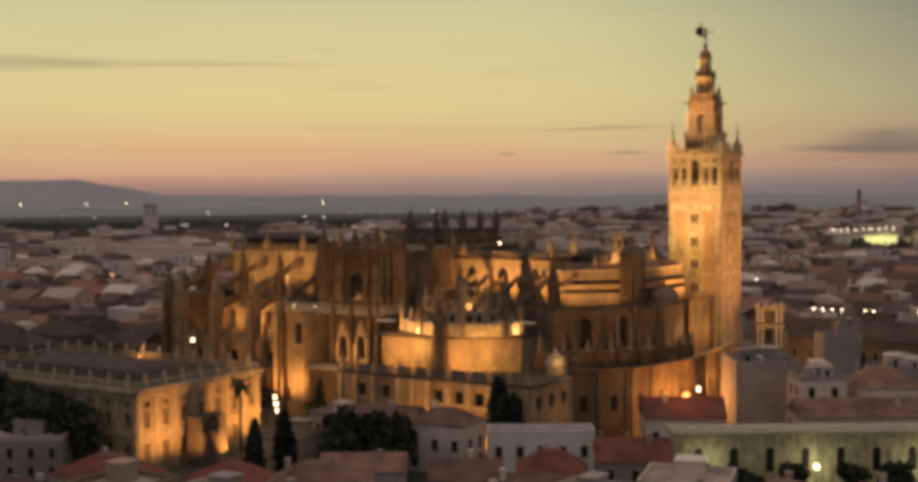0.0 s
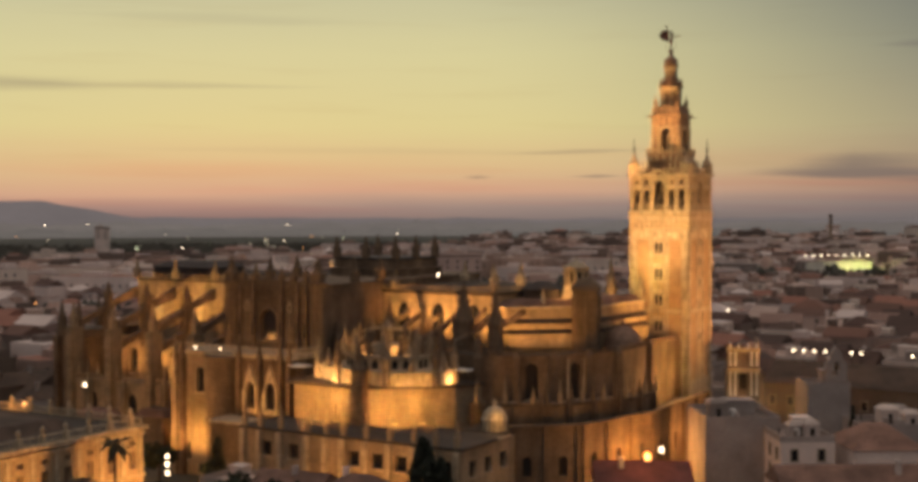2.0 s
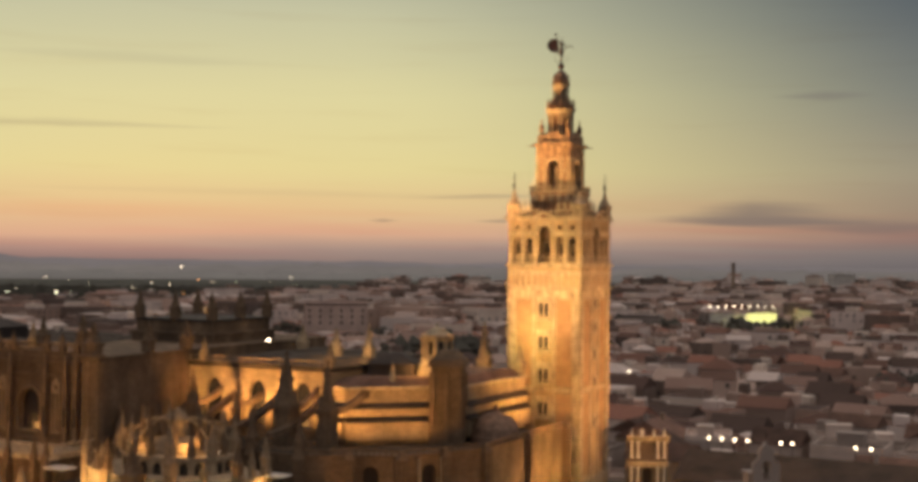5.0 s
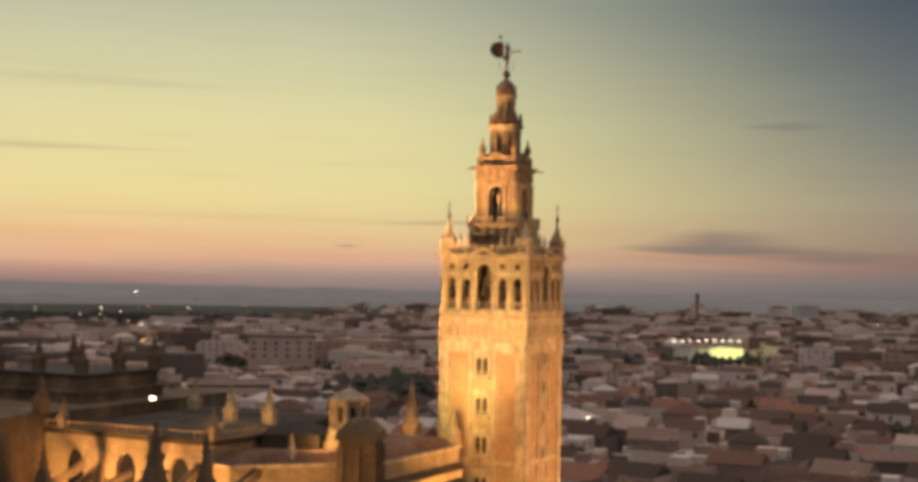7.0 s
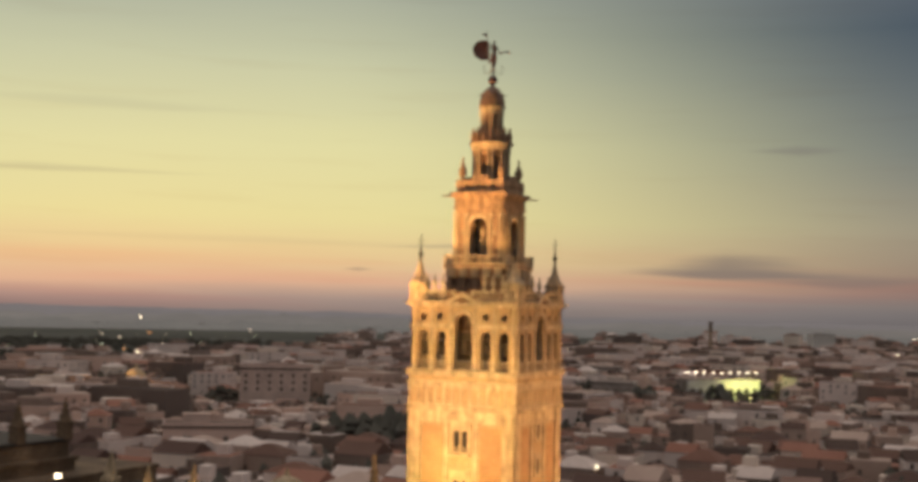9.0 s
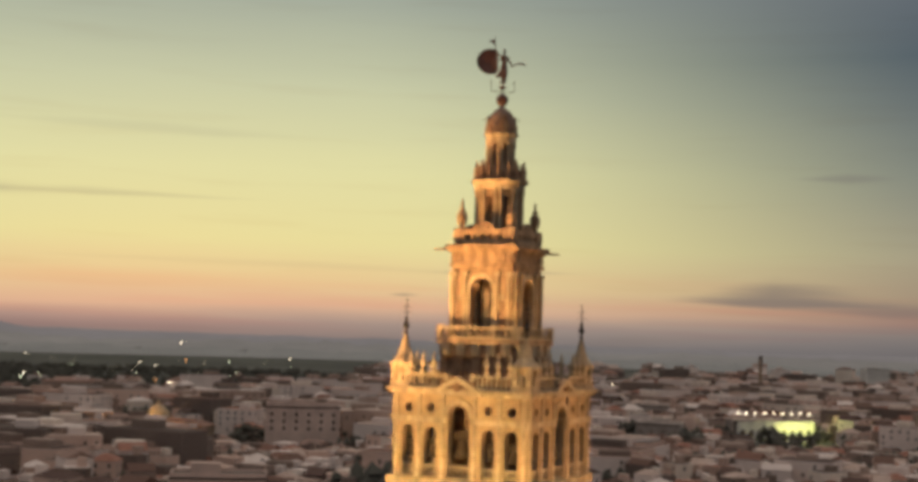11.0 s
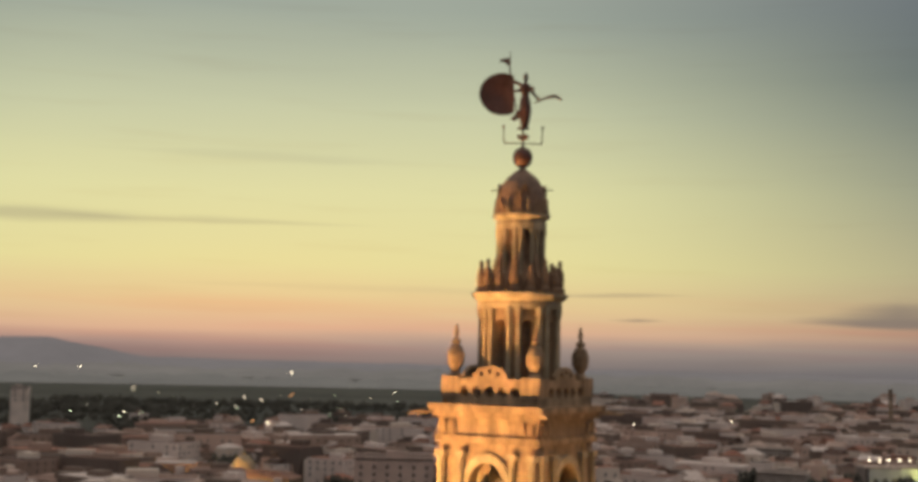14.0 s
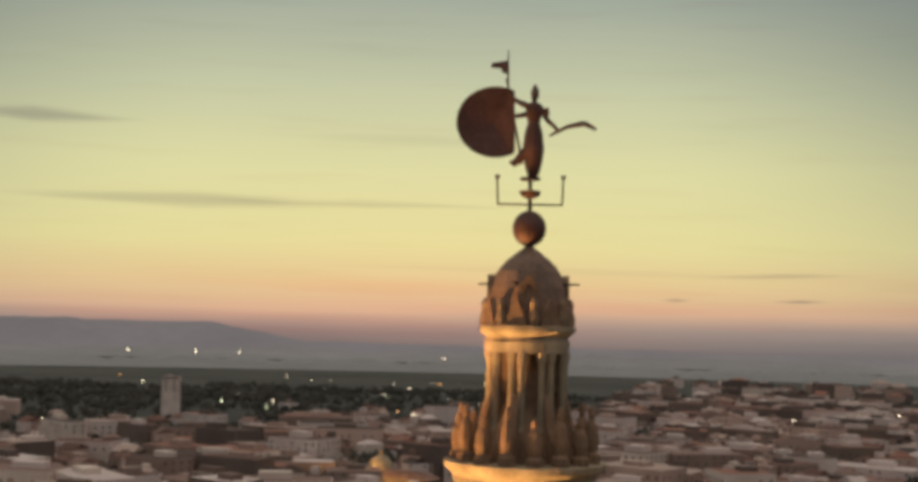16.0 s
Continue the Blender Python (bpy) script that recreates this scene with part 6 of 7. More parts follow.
# ---- the archive: long renaissance block ----
def archive():
    A = thing("archive_building", "floodlit renaissance archive with pilasters and roof balustrade", "building", HERE)
    e0, e1, n0, n1 = -111.0, -55.0, -136.0, -103.0
    bm = bmesh.new()
    prism(bm, rectp(e0 + 1, e1 - 1, n0 + 1, n1 - 1), 0, 15.2)
    part("body", bm, STONE, A)
    bm = bmesh.new()
    box(bm, e0, e1, n0, n1, 15.2, 15.5)
    part("roof", bm, PAVE, A, "flat dark roof terrace")
    bm = bmesh.new()
    prism(bm, rectp(e0 + 8, e1 - 8, n0 + 8, n1 - 8), 15.5, 17.2, 0.86)
    part("inner_roof", bm, DARKTILE, A)
    ball_fin = bmesh.new()
    box(ball_fin, -0.4, 0.4, -0.4, 0.4, 0, 1.5)
    lathe(ball_fin, [(0.3, 1.5), (0.15, 1.7), (0.42, 2.1), (0.3, 2.5), (0.08, 2.8), (0, 3.0)], 8)
    fin_me = mesh_of("finial", ball_fin)
    bm = bmesh.new()
    box(bm, -0.45, 0.45, -0.25, 0.02, 0, 14.0)
    pil = mesh_of("pilaster", bm)
    for p0, p1 in (((e0, n0), (e1, n0)), ((e1, n0), (e1, n1)), ((e1, n1), (e0, n1)), ((e0, n1), (e0, n0))):
        L = math.hypot(p1[0] - p0[0], p1[1] - p0[1])
        nb = 11 if L > 40 else 7
        xs = [(i + 0.5) * L / nb for i in range(nb)]
        holes = [rect(x - 0.8, x + 0.8, 2.0, 5.4) for x in xs] + [rect(x - 0.75, x + 0.75, 8.4, 11.2) for x in xs] + [rect(x - 0.7, x + 0.7, 12.3, 13.1) for x in xs]
        glazed_wall(p0, p1, 0, 15.2, holes, 0.9, BRICK, "ochre brick front with tall windows", parent=A, trim=False, glass=SHUTTER)
        m = wall_at(p0, p1)
        for i in range(nb + 1):
            part("pilaster", pil, TRIMSTONE, A, "flat stone pilaster", at=m @ pose(min(max(i * L / nb, 0.5), L - 0.5), 0, 0))
        for z0, z1, o in ((6.8, 7.3, 0.35), (14.0, 14.5, 0.4), (14.9, 15.6, 0.8)):
            bm = bmesh.new()
            box(bm, -o, L + o, -o, 0.03, z0, z1)
            part("cornice", bm, TRIMSTONE, A, at=m)
        part("balustrade", balustrade(L, 1.3, 0.7), TRIMSTONE, A, "roof balustrade", at=m @ pose(0, 0.3, 15.6))
        for i in range(nb):
            part("finial", fin_me, TRIMSTONE, A, "stone ball finial", at=m @ pose((i + 0.5) * L / nb, 0.3, 15.6))


archive()


# ---- street lamps ----
def lamp_meshes():
    bm = bmesh.new()
    lathe(bm, [(0.16, 0), (0.14, 0.7), (0.07, 0.9), (0.05, 1.0)], 8)
    post = mesh_of("post", bm)
    bm = bmesh.new()
    tube(bm, (0, 0, 0), (0, 0, 1), 0.06, 0.05, 6)
    rod = mesh_of("post", bm)
    bm = bmesh.new()
    lathe(bm, [(0.05, 0), (0.22, 0.08), (0.36, 0.4), (0.3, 0.7), (0.08, 0.85), (0, 0.9)], 10)
    head = mesh_of("lantern", bm)
    return post, rod, head


LAMP_BASE, LAMP_ROD, LAMP_HEAD = lamp_meshes()
HEADS = {}


def street_lamp(place, h, mat, s=1.0, group="street lamps"):
    """place: foot of the post, in the world."""
    t = thing("street_lamp", "lit street lamp on an iron post", "street lamp", pose(*place), group)
    part("base", LAMP_BASE, IRON, t)
    part("post", LAMP_ROD, IRON, t, at=Matrix.Diagonal((1, 1, h, 1)))
    if mat.name not in HEADS:
        HEADS[mat.name] = LAMP_HEAD.copy()
        HEADS[mat.name].materials.append(mat)
    part("lantern", HEADS[mat.name], mat, t, "glowing lamp globe", at=pose(0, 0, h) @ Matrix.Diagonal((s, s, s, 1)))
    return t


def at(e, n, z=0.0):
    return tuple(HERE @ Vector((e, n, z)))


for e, n, h, mat, s in ((16.0, -50, 7.5, LAMPO, 1.8), (22, -58, 11, LAMPW, 1.0), (-60, -92, 6, LAMPW, 0.9), (-58, -94, 5, LAMPW, 0.8), (-62, -90, 7, LAMPW, 0.8),
                        (-102, -66, 8, LAMPW, 1.1), (-110, -66, 14, LAMPW, 1.0), (-90, -80, 7, LAMPW, 1.2), (-118, -80, 9, LAMPW, 1.2), (-125, -70, 9, LAMPO, 1.2), (30, -46, 12, LAMPW, 1.0)):
    street_lamp(at(e, n), h, mat, s)


# ---- houses ----
def house_parts(t, w, d, h, roof, wallmat, roofmat, rng, windows=True, pitch=0.28, chimney=True, hut=True):
    """Walls with recessed windows, and a tiled roof or a terrace with its parapet; front to -y."""
    bm = bmesh.new()
    box(bm, -w / 2, w / 2, -d / 2, d / 2, 0, h)
    part("wall", bm, wallmat, t)
    o = 0.35
    bm = bmesh.new()
    if roof == "gable":
        r = w * pitch if w < d else d * pitch
        if w >= d:
            pts = [(-w / 2 - o, -d / 2 - o, h), (w / 2 + o, -d / 2 - o, h), (w / 2 + o, d / 2 + o, h), (-w / 2 - o, d / 2 + o, h), (-w / 2 - o, 0, h + r), (w / 2 + o, 0, h + r)]
            fs = ((0, 1, 5, 4), (2, 3, 4, 5), (0, 4, 3), (1, 2, 5), (3, 2, 1, 0))
        else:
            pts = [(-w / 2 - o, -d / 2 - o, h), (w / 2 + o, -d / 2 - o, h), (w / 2 + o, d / 2 + o, h), (-w / 2 - o, d / 2 + o, h), (0, -d / 2 - o, h + r), (0, d / 2 + o, h + r)]
            fs = ((0, 1, 4), (1, 2, 5, 4), (2, 3, 5), (3, 0, 4, 5), (3, 2, 1, 0))
        v = [bm.verts.new(p) for p in pts]
        for f in fs:
            bm.faces.new([v[i] for i in f])
        part("roof", bm, roofmat, t, "clay tile roof")
    elif roof == "hip":
        prism(bm, [(-w / 2 - o, -d / 2 - o), (w / 2 + o, -d / 2 - o), (w / 2 + o, d / 2 + o), (-w / 2 - o, d / 2 + o)], h, h + min(w, d) * pitch, 0.25)
        part("roof", bm, roofmat, t, "hipped clay tile roof")
    else:
        box(bm, -w / 2 + 0.25, w / 2 - 0.25, -d / 2 + 0.25, d / 2 - 0.25, h + 0.004, h + 0.1)
        part("roof", bm, TERRACE, t, "flat roof terrace")
        bm = bmesh.new()
        for x0, x1, y0, y1 in ((-w / 2, w / 2, -d / 2, -d / 2 + 0.25), (-w / 2, w / 2, d / 2 - 0.25, d / 2), (-w / 2, -w / 2 + 0.25, -d / 2 + 0.25, d / 2 - 0.25), (w / 2 - 0.25, w / 2, -d / 2 + 0.25, d / 2 - 0.25)):
            box(bm, x0, x1, y0, y1, h, h + 1.0)
        part("parapet", bm, wallmat, t)
        if hut and min(w, d) > 6:
            bm = bmesh.new()
            x, y = rng.uniform(-0.2, 0.2) * w, rng.uniform(0.05, 0.25) * d
            sx, sy, sz = w * rng.uniform(0.12, 0.2), d * rng.uniform(0.12, 0.2), rng.uniform(2.2, 3.2)
            box(bm, x - sx, x + sx, y - sy, y + sy, h + 0.1, h + sz)
            box(bm, x - sx - 0.2, x + sx + 0.2, y - sy - 0.2, y + sy + 0.2, h + sz, h + sz + 0.25)
            part("roof_hut", bm, wallmat, t, "stair hut on the terrace")
    if chimney and roof != "flat":
        bm = bmesh.new()
        x, y = rng.uniform(-0.3, 0.3) * w, rng.uniform(-0.3, 0.3) * d
        box(bm, x - 0.4, x + 0.4, y - 0.4, y + 0.4, h - 0.2, h + min(w, d) * pitch + 0.7)
        box(bm, x - 0.5, x + 0.5, y - 0.5, y + 0.5, h + min(w, d) * pitch + 0.7, h + min(w, d) * pitch + 0.85)
        part("chimney", bm, wallmat, t)
    if windows:
        for length, m in ((w, pose(0, -d / 2, 0)), (d, pose(w / 2, 0, 0, 0, 0, 90)), (d, pose(-w / 2, 0, 0, 0, 0, -90))):
            n = max(1, int(length / 3.6))
            floors = max(1, int((h - 0.8) / 3.3))
            for f in range(max(0, floors - 2), floors):
                for i in range(n):
                    x = (i + 0.5) * length / n - length / 2
                    part("window", WIN, GLASS, t, at=m @ pose(x, 0, 1.0 + f * 3.3))


def window_mesh():
    bm = bmesh.new()
    box(bm, -0.55, 0.55, -0.03, 0.02, 0, 1.9)
    n0 = len(bm.faces)
    for x0, x1, z0, z1 in ((-0.7, -0.55, -0.1, 2.05), (0.55, 0.7, -0.1, 2.05), (-0.7, 0.7, 1.9, 2.05), (-0.75, 0.75, -0.16, 0.0)):
        box(bm, x0, x1, -0.14, 0.02, z0, z1)
    bm.faces.ensure_lookup_table()
    for f in bm.faces[n0:]:
        f.material_index = 1
    me = mesh_of("window", bm)
    me.materials.append(GLASS)
    me.materials.append(TRIMSTONE)
    return me


WIN = window_mesh()
BLIND = WIN.copy()  # windows with their blinds down
BLIND.materials.clear()
BLIND.materials.append(FARWIN)
BLIND.materials.append(PINKISH)
RNG = random.Random(7)


def house(e, n, w, d, h, roof, wallmat=None, roofmat=None, turn=0.0, label="", windows=True, group="houses of the old town", name="house", pitch=0.28, z=0.0, hut=True):
    wallmat = wallmat or (PLASTER if RNG.random() < 0.7 else PLASTER2)
    words = {"gable": "plastered town house with a clay tile roof", "hip": "plastered town house with a hipped tile roof", "flat": "plastered town house with a flat roof terrace"}
    t = thing(name, label or words[roof], "house", HERE @ pose(e, n, z, 0, 0, turn), group)
    house_parts(t, w, d, h, roof, wallmat, roofmat or TILE, RNG, windows, pitch, True, hut)
    return t


NEAR = []  # plan boxes already taken, in the monument's frame


def taken(e, n, r):
    if -140 < e + r and e - r < 20 and -97 < n + r and n - r < 24:
        return True
    if -116 < e + r and e - r < -48 and -166 < n + r and n - r < -97:
        return True
    return any(abs(e - a) < r + ra and abs(n - b) < r + rb for a, b, ra, rb in NEAR)


def near_house(e, n, w, d, h, roof, **kw):
    NEAR.append((e, n, w / 2 + 1, d / 2 + 1))
    return house(e, n, w, d, h, roof, **kw)


# houses that stand out by the monument
near_house(8.5, -99.0, 19, 7, 8.0, "flat", wallmat=WHITE, turn=33, label="long whitewashed house with a bare flat roof", hut=False)
near_house(-10, -102, 12, 9, 9.0, "hip", turn=8)
near_house(-23, -101, 12, 8, 8.5, "gable", turn=10)
near_house(-36, -100, 9, 9, 7.5, "flat")
near_house(-10, -127, 14, 9, 5.0, "gable", roofmat=TILE, turn=33, label="house with a weathered gabled tile roof")
near_house(6, -120, 12, 10, 4.2, "gable", roofmat=TILE, label="low house with a brown tile roof", turn=33)
near_house(19, -114, 11, 11, 5.6, "hip", roofmat=REDTILE, label="house with a red hipped tile roof", turn=30)
near_house(30, -106, 12, 11, 7.5, "gable", roofmat=REDTILE, label="house with a red tile roof", turn=30)
near_house(24, -71, 15, 12, 8.6, "gable", roofmat=REDTILE, label="low house with a red tile roof by the court", turn=30)
near_house(-26, -142, 14, 10, 4.0, "hip", roofmat=REDTILE, label="house with a dark red tile roof")
near_house(-47, -150, 16, 12, 4.0, "hip", roofmat=REDTILE, label="house with a dark red tile roof")
near_house(-8, -142, 16, 12, 5.5, "hip", turn=25)
near_house(22, -133, 16, 12, 5.5, "gable", turn=25)
near_house(-51.6, -121.6, 3.5, 7, 8.4, "flat", wallmat=BROWNWALL, label="dark flat-roofed annex before the archive", windows=False, turn=0, hut=False)
near_house(-72, -146, 15, 12, 7.5, "flat", label="grey house with a stepped flat roof", turn=33)
near_house(-88, -150, 16, 11, 7.0, "gable", roofmat=TILE, turn=20)
def roof_clutter(t, w, d, h, seed, wallmat=PLASTER):
    """Stair huts, low party walls, tanks, vents, a pergola and clothes poles on a flat roof."""
    rng = random.Random(seed)
    for _ in range(2):
        x, y = rng.uniform(-0.32, 0.32) * w, rng.uniform(-0.3, 0.3) * d
        bm = bmesh.new()
        sx, sy, hz = rng.uniform(1.0, 1.9), rng.uniform(0.9, 1.6), rng.uniform(2.1, 2.9)
        box(bm, x - sx, x + sx, y - sy, y + sy, h + 0.1, h + hz)
        prism(bm, [(x - sx - 0.2, y - sy - 0.2), (x + sx + 0.2, y - sy - 0.2), (x + sx + 0.2, y + sy + 0.2), (x - sx - 0.2, y + sy + 0.2)], h + hz, h + hz + 0.6, 0.6)
        part("roof_hut", bm, wallmat, t, "small hut on the terrace")
        bm = bmesh.new()
        box(bm, x - 0.4, x + 0.4, y - sy - 0.03, y - sy + 0.02, h + 0.1, h + 1.95)
        part("door", bm, DARKIN, t)
    for _ in range(3):
        bm = bmesh.new()
        x, y, L = rng.uniform(-0.3, 0.2) * w, rng.uniform(-0.42, 0.42) * d, rng.uniform(2.5, 5.0)
        if rng.random() < 0.5:
            box(bm, x, x + L, y - 0.12, y + 0.12, h + 0.1, h + rng.uniform(0.9, 1.6))
        else:
            box(bm, x - 0.12, x + 0.12, max(y - L / 2, -d / 2 + 0.4), min(y + L / 2, d / 2 - 0.4), h + 0.1, h + rng.uniform(0.9, 1.6))
        part("party_wall", bm, wallmat, t)
    for _ in range(3):
        bm = bmesh.new()
        x, y = rng.uniform(-0.42, 0.42) * w, rng.uniform(-0.42, 0.42) * d
        lathe(bm, [(0.12, h + 0.1), (0.12, h + 1.3), (0.22, h + 1.35), (0.22, h + 1.5), (0, h + 1.6)], 8, x, y)
        part("vent_pipe", bm, LEAD, t)
    bm = bmesh.new()
    x, y = rng.uniform(-0.25, 0.25) * w, -0.2 * d
    lathe(bm, [(0.6, h + 0.5), (0.65, h + 1.5), (0.5, h + 1.75), (0, h + 1.85)], 12, x, y)
    for q in range(3):
        tube(bm, (x + 0.4 * math.cos(q * 2.1), y + 0.4 * math.sin(q * 2.1), h + 0.1), (x + 0.4 * math.cos(q * 2.1), y + 0.4 * math.sin(q * 2.1), h + 0.55), 0.05, None, 5)
    part("water_tank", bm, WHITE, t, "pale water tank on legs")


def palace_gate(e, n, turn):
    """An ornate corner front: two tiers of pale coupled columns, niches, and a broken gable."""
    t = thing("palace_gate", "brown ornate palace gate front with tiers of white columns", "gate", HERE @ pose(e, n, 0, 0, 0, turn))
    part("wall", plate(rect(-3.4, 3.4, 0, 22.2), [arch(0, 2.2, 0.4, 9.5), arch(0, 1.6, 13.6, 17.2)], 0.9), BROWNWALL, t, "brown front with two openings")
    for h in (arch(0, 2.2, 0.4, 9.5), arch(0, 1.6, 13.6, 17.2)):
        part("opening", plate(h, [], 0.08), DARKIN, t, at=pose(0, 0.3, 0))
    for z0, z1 in ((1.0, 10.4), (12.4, 17.4), (18.8, 21.8)):
        bm = bmesh.new()
        lathe(bm, [(0.34, z0), (0.34, z0 + 0.4), (0.24, z0 + 0.5), (0.21, z1 - 0.5), (0.33, z1 - 0.35), (0.35, z1)], 10)
        me = mesh_of("column", bm)
        for x in (-2.8, -1.7, 1.7, 2.8):
            part("column", me, WHITE, t, "pale stone column", at=pose(x, -0.75, 0))
        bm = bmesh.new()
        box(bm, -3.5, 3.5, -1.2, 0.0, z1, z1 + 0.55)
        box(bm, -3.7, 3.7, -1.35, 0.0, z1 + 0.55, z1 + 0.8)
        part("cornice", bm, TRIMSTONE, t)
    bm = bmesh.new()
    lathe(bm, [(0.2, 22.6), (0.26, 23.0), (0.12, 23.3), (0.16, 23.6), (0, 24.0)], 8)
    fin = mesh_of("finial", bm)
    for x in (-2.8, -1.0, 1.0, 2.8):
        part("finial", fin, WHITE, t, at=pose(x, -0.6, 0))
    street_lamp(tuple(t.matrix_basis @ Vector((-4.6, -2.2, 0))), 11.0, LAMPW, 1.0)
    for x, z, watts in ((-2.2, 11.4, 60), (2.2, 11.4, 60), (0.0, 18.4, 30)):
        li = bpy.data.lights.new("gate_lamp", "POINT")
        li.energy, li.color, li.shadow_soft_size = watts, (1.0, 0.74, 0.42), 0.3
        ob = new("gate_lamp", li)
        ob.location = t.matrix_basis @ Vector((x, -2.4, z))


palace_gate(14.4, 5.6, 25)
# convent east of the court: stepped roofs and parapets
roof_clutter(near_house(29, -42, 13, 15, 15.6, "flat", wallmat=GREYWALL, label="grey rendered convent block with a cluttered flat roof", group="convent blocks", name="convent_block", turn=33, windows=False), 13.0, 15.0, 15.6, 91)
roof_clutter(near_house(42, -47, 9, 13, 14.0, "flat", wallmat=PLASTER, label="lower convent wing with a terrace and parapets", group="convent blocks", name="convent_block", turn=33), 9.0, 13.0, 14.0, 63)
near_house(54, -42, 12, 13, 13.0, "hip", wallmat=PLASTER, label="convent wing with a hipped tile roof", group="convent blocks", name="convent_block", turn=33)
near_house(38.6, -19.4, 8, 8, 19.0, "flat", wallmat=GREYWALL, label="grey rendered convent tower block", group="convent blocks", name="convent_block", turn=33, windows=False)
near_house(70, -30, 17, 16, 12.5, "hip", roofmat=TILE, label="convent wing with a brown hipped tile roof", group="convent blocks", name="convent_block", pitch=0.24, turn=33)
roof_clutter(near_house(24, -30, 15, 8, 13.4, "flat", wallmat=BROWNWALL, label="long low convent terrace with pale parapets", group="convent blocks", name="convent_block", turn=33, windows=False), 15.0, 8.0, 13.4, 8)
roof_clutter(near_house(52, -27, 12, 11, 13.8, "flat", wallmat=GREYWALL, label="grey convent wing with a cluttered terrace", group="convent blocks", name="convent_block", turn=33), 12.0, 11.0, 13.8, 5)
near_house(62, -61, 38, 10, 10.8, "gable", roofmat=TILE, label="long dark tiled convent range with a plain front", group="convent blocks", name="convent_block", pitch=0.28, turn=33)
near_house(90, -38, 16, 14, 12.0, "hip", roofmat=TILE, label="convent wing with a brown hipped tile roof", group="convent blocks", name="convent_block", pitch=0.24, turn=33)
# palace beyond: long brown roofs
near_house(44, 15.6, 50, 20, 15.5, "gable", wallmat=BROWNWALL, roofmat=DARKTILE, label="long palace with a dark brown tile roof", group="palace", name="palace", pitch=0.2)
near_house(90, 20, 34, 20, 15.0, "gable", wallmat=BROWNWALL, roofmat=DARKTILE, label="palace wing with a dark brown tile roof", group="palace", name="palace", pitch=0.2)
for e, n, z in ((22.5, 15, 20.0), (24.8, 15, 20.0), (27.1, 15, 20.0), (29.4, 15, 20.0), (35.0, 15.5, 20.0), (37.0, 15.5, 20.0), (47.5, 16, 20.0), (50, 16, 20.0)):
    street_lamp(at(e, n, z - 1.2), 2.6, LAMPW, 0.62, "ridge lamps of the palace")


# ---- long garden front with green-white lamps ----
def garden_front():
    t = thing("garden_gallery", "long pale gallery front lit by greenish lamps among trees", "building", HERE @ pose(59.5, -85, 0, 0, 0, 33.5))
    holes = [arch(x, 1.5, 4.2, 8.4) for x in (-25, -19, -13, -7, -1, 5, 11, 17, 23)]
    part("wall", plate(rect(-29, 29, 0, 10.4), holes, 0.6), TRIMSTONE, t, "pale wall with arched openings")
    for h in holes:
        part("window", plate(h, [], 0.08), DARKIN, t, at=pose(0, 0.2, 0))
    bm = bmesh.new()
    box(bm, -29.4, 29.4, -0.7, 7.5, 10.4, 11.0)
    part("roof", bm, TRIMSTONE, t, "pale flat roof edge")
    bm = bmesh.new()
    box(bm, -29, 29, 0.32, 7.0, 0, 10.38)
    part("body", bm, WHITE, t)
    part("balustrade", balustrade(58, 1.0, 0.8), WHITE, t, at=pose(-29, -0.4, 11.0))
    for x in (-24, -6, 12, 25):
        p = t.matrix_basis @ Vector((x, -3.0, 0))
        street_lamp(tuple(p), 5.2, LAMPG, 1.2, "garden lamps")
        li = bpy.data.lights.new("garden_lamp", "POINT")
        li.energy, li.color, li.shadow_soft_size = 1500, (0.86, 1.0, 0.55), 0.5
        ob = new("garden_lamp", li)
        ob.location = p + Vector((0, 0, 5.6))


garden_front()
NEAR.append((60, -88, 32, 24))


def bell_gable(e, n, z, turn=0):
    """A small white bell gable with an arched opening."""
    t = thing("bell_gable", "white plastered bell gable with arched opening", "bell gable", HERE @ pose(e, n, z, 0, 0, turn), "bell gables")
    part("wall", plate([(-2, 0), (2, 0), (2, 3.6), (1.2, 4.2), (1.0, 5.6), (0, 6.8), (-1.0, 5.6), (-1.2, 4.2), (-2, 3.6)], [arch(0, 1.2, 1.2, 4.0)], 0.8), PLASTER, t)
    bm = bmesh.new()
    lathe(bm, [(0, 0), (0.4, 0), (0.3, 0.3), (0.2, 0.7), (0, 0.8)], 10)
    part("bell", bm, BELL, t, at=pose(0, 0, 2.2))
    bm = bmesh.new()
    tube(bm, (0, 0, 6.6), (0, 0, 8.2), 0.06, None, 5)
    tube(bm, (-0.4, 0, 7.6), (0.4, 0, 7.6), 0.05, None, 5)
    part("cross", bm, IRON, t)


bell_gable(41.2, -20.0, 20.0, 33)


# ---- floodlight fittings and lamps on the terraces and roofs ----
def flood_meshes():
    bm = bmesh.new()
    box(bm, -0.32, 0.32, -0.1, 0.22, 0.25, 0.75)
    box(bm, -0.05, 0.05, -0.02, 0.1, 0, 0.27)
    case = mesh_of("case", bm)
    bm = bmesh.new()
    box(bm, -0.27, 0.27, -0.13, -0.101, 0.3, 0.7)
    return case, mesh_of("lens", bm)


FLOOD_CASE, FLOOD_LENS = flood_meshes()


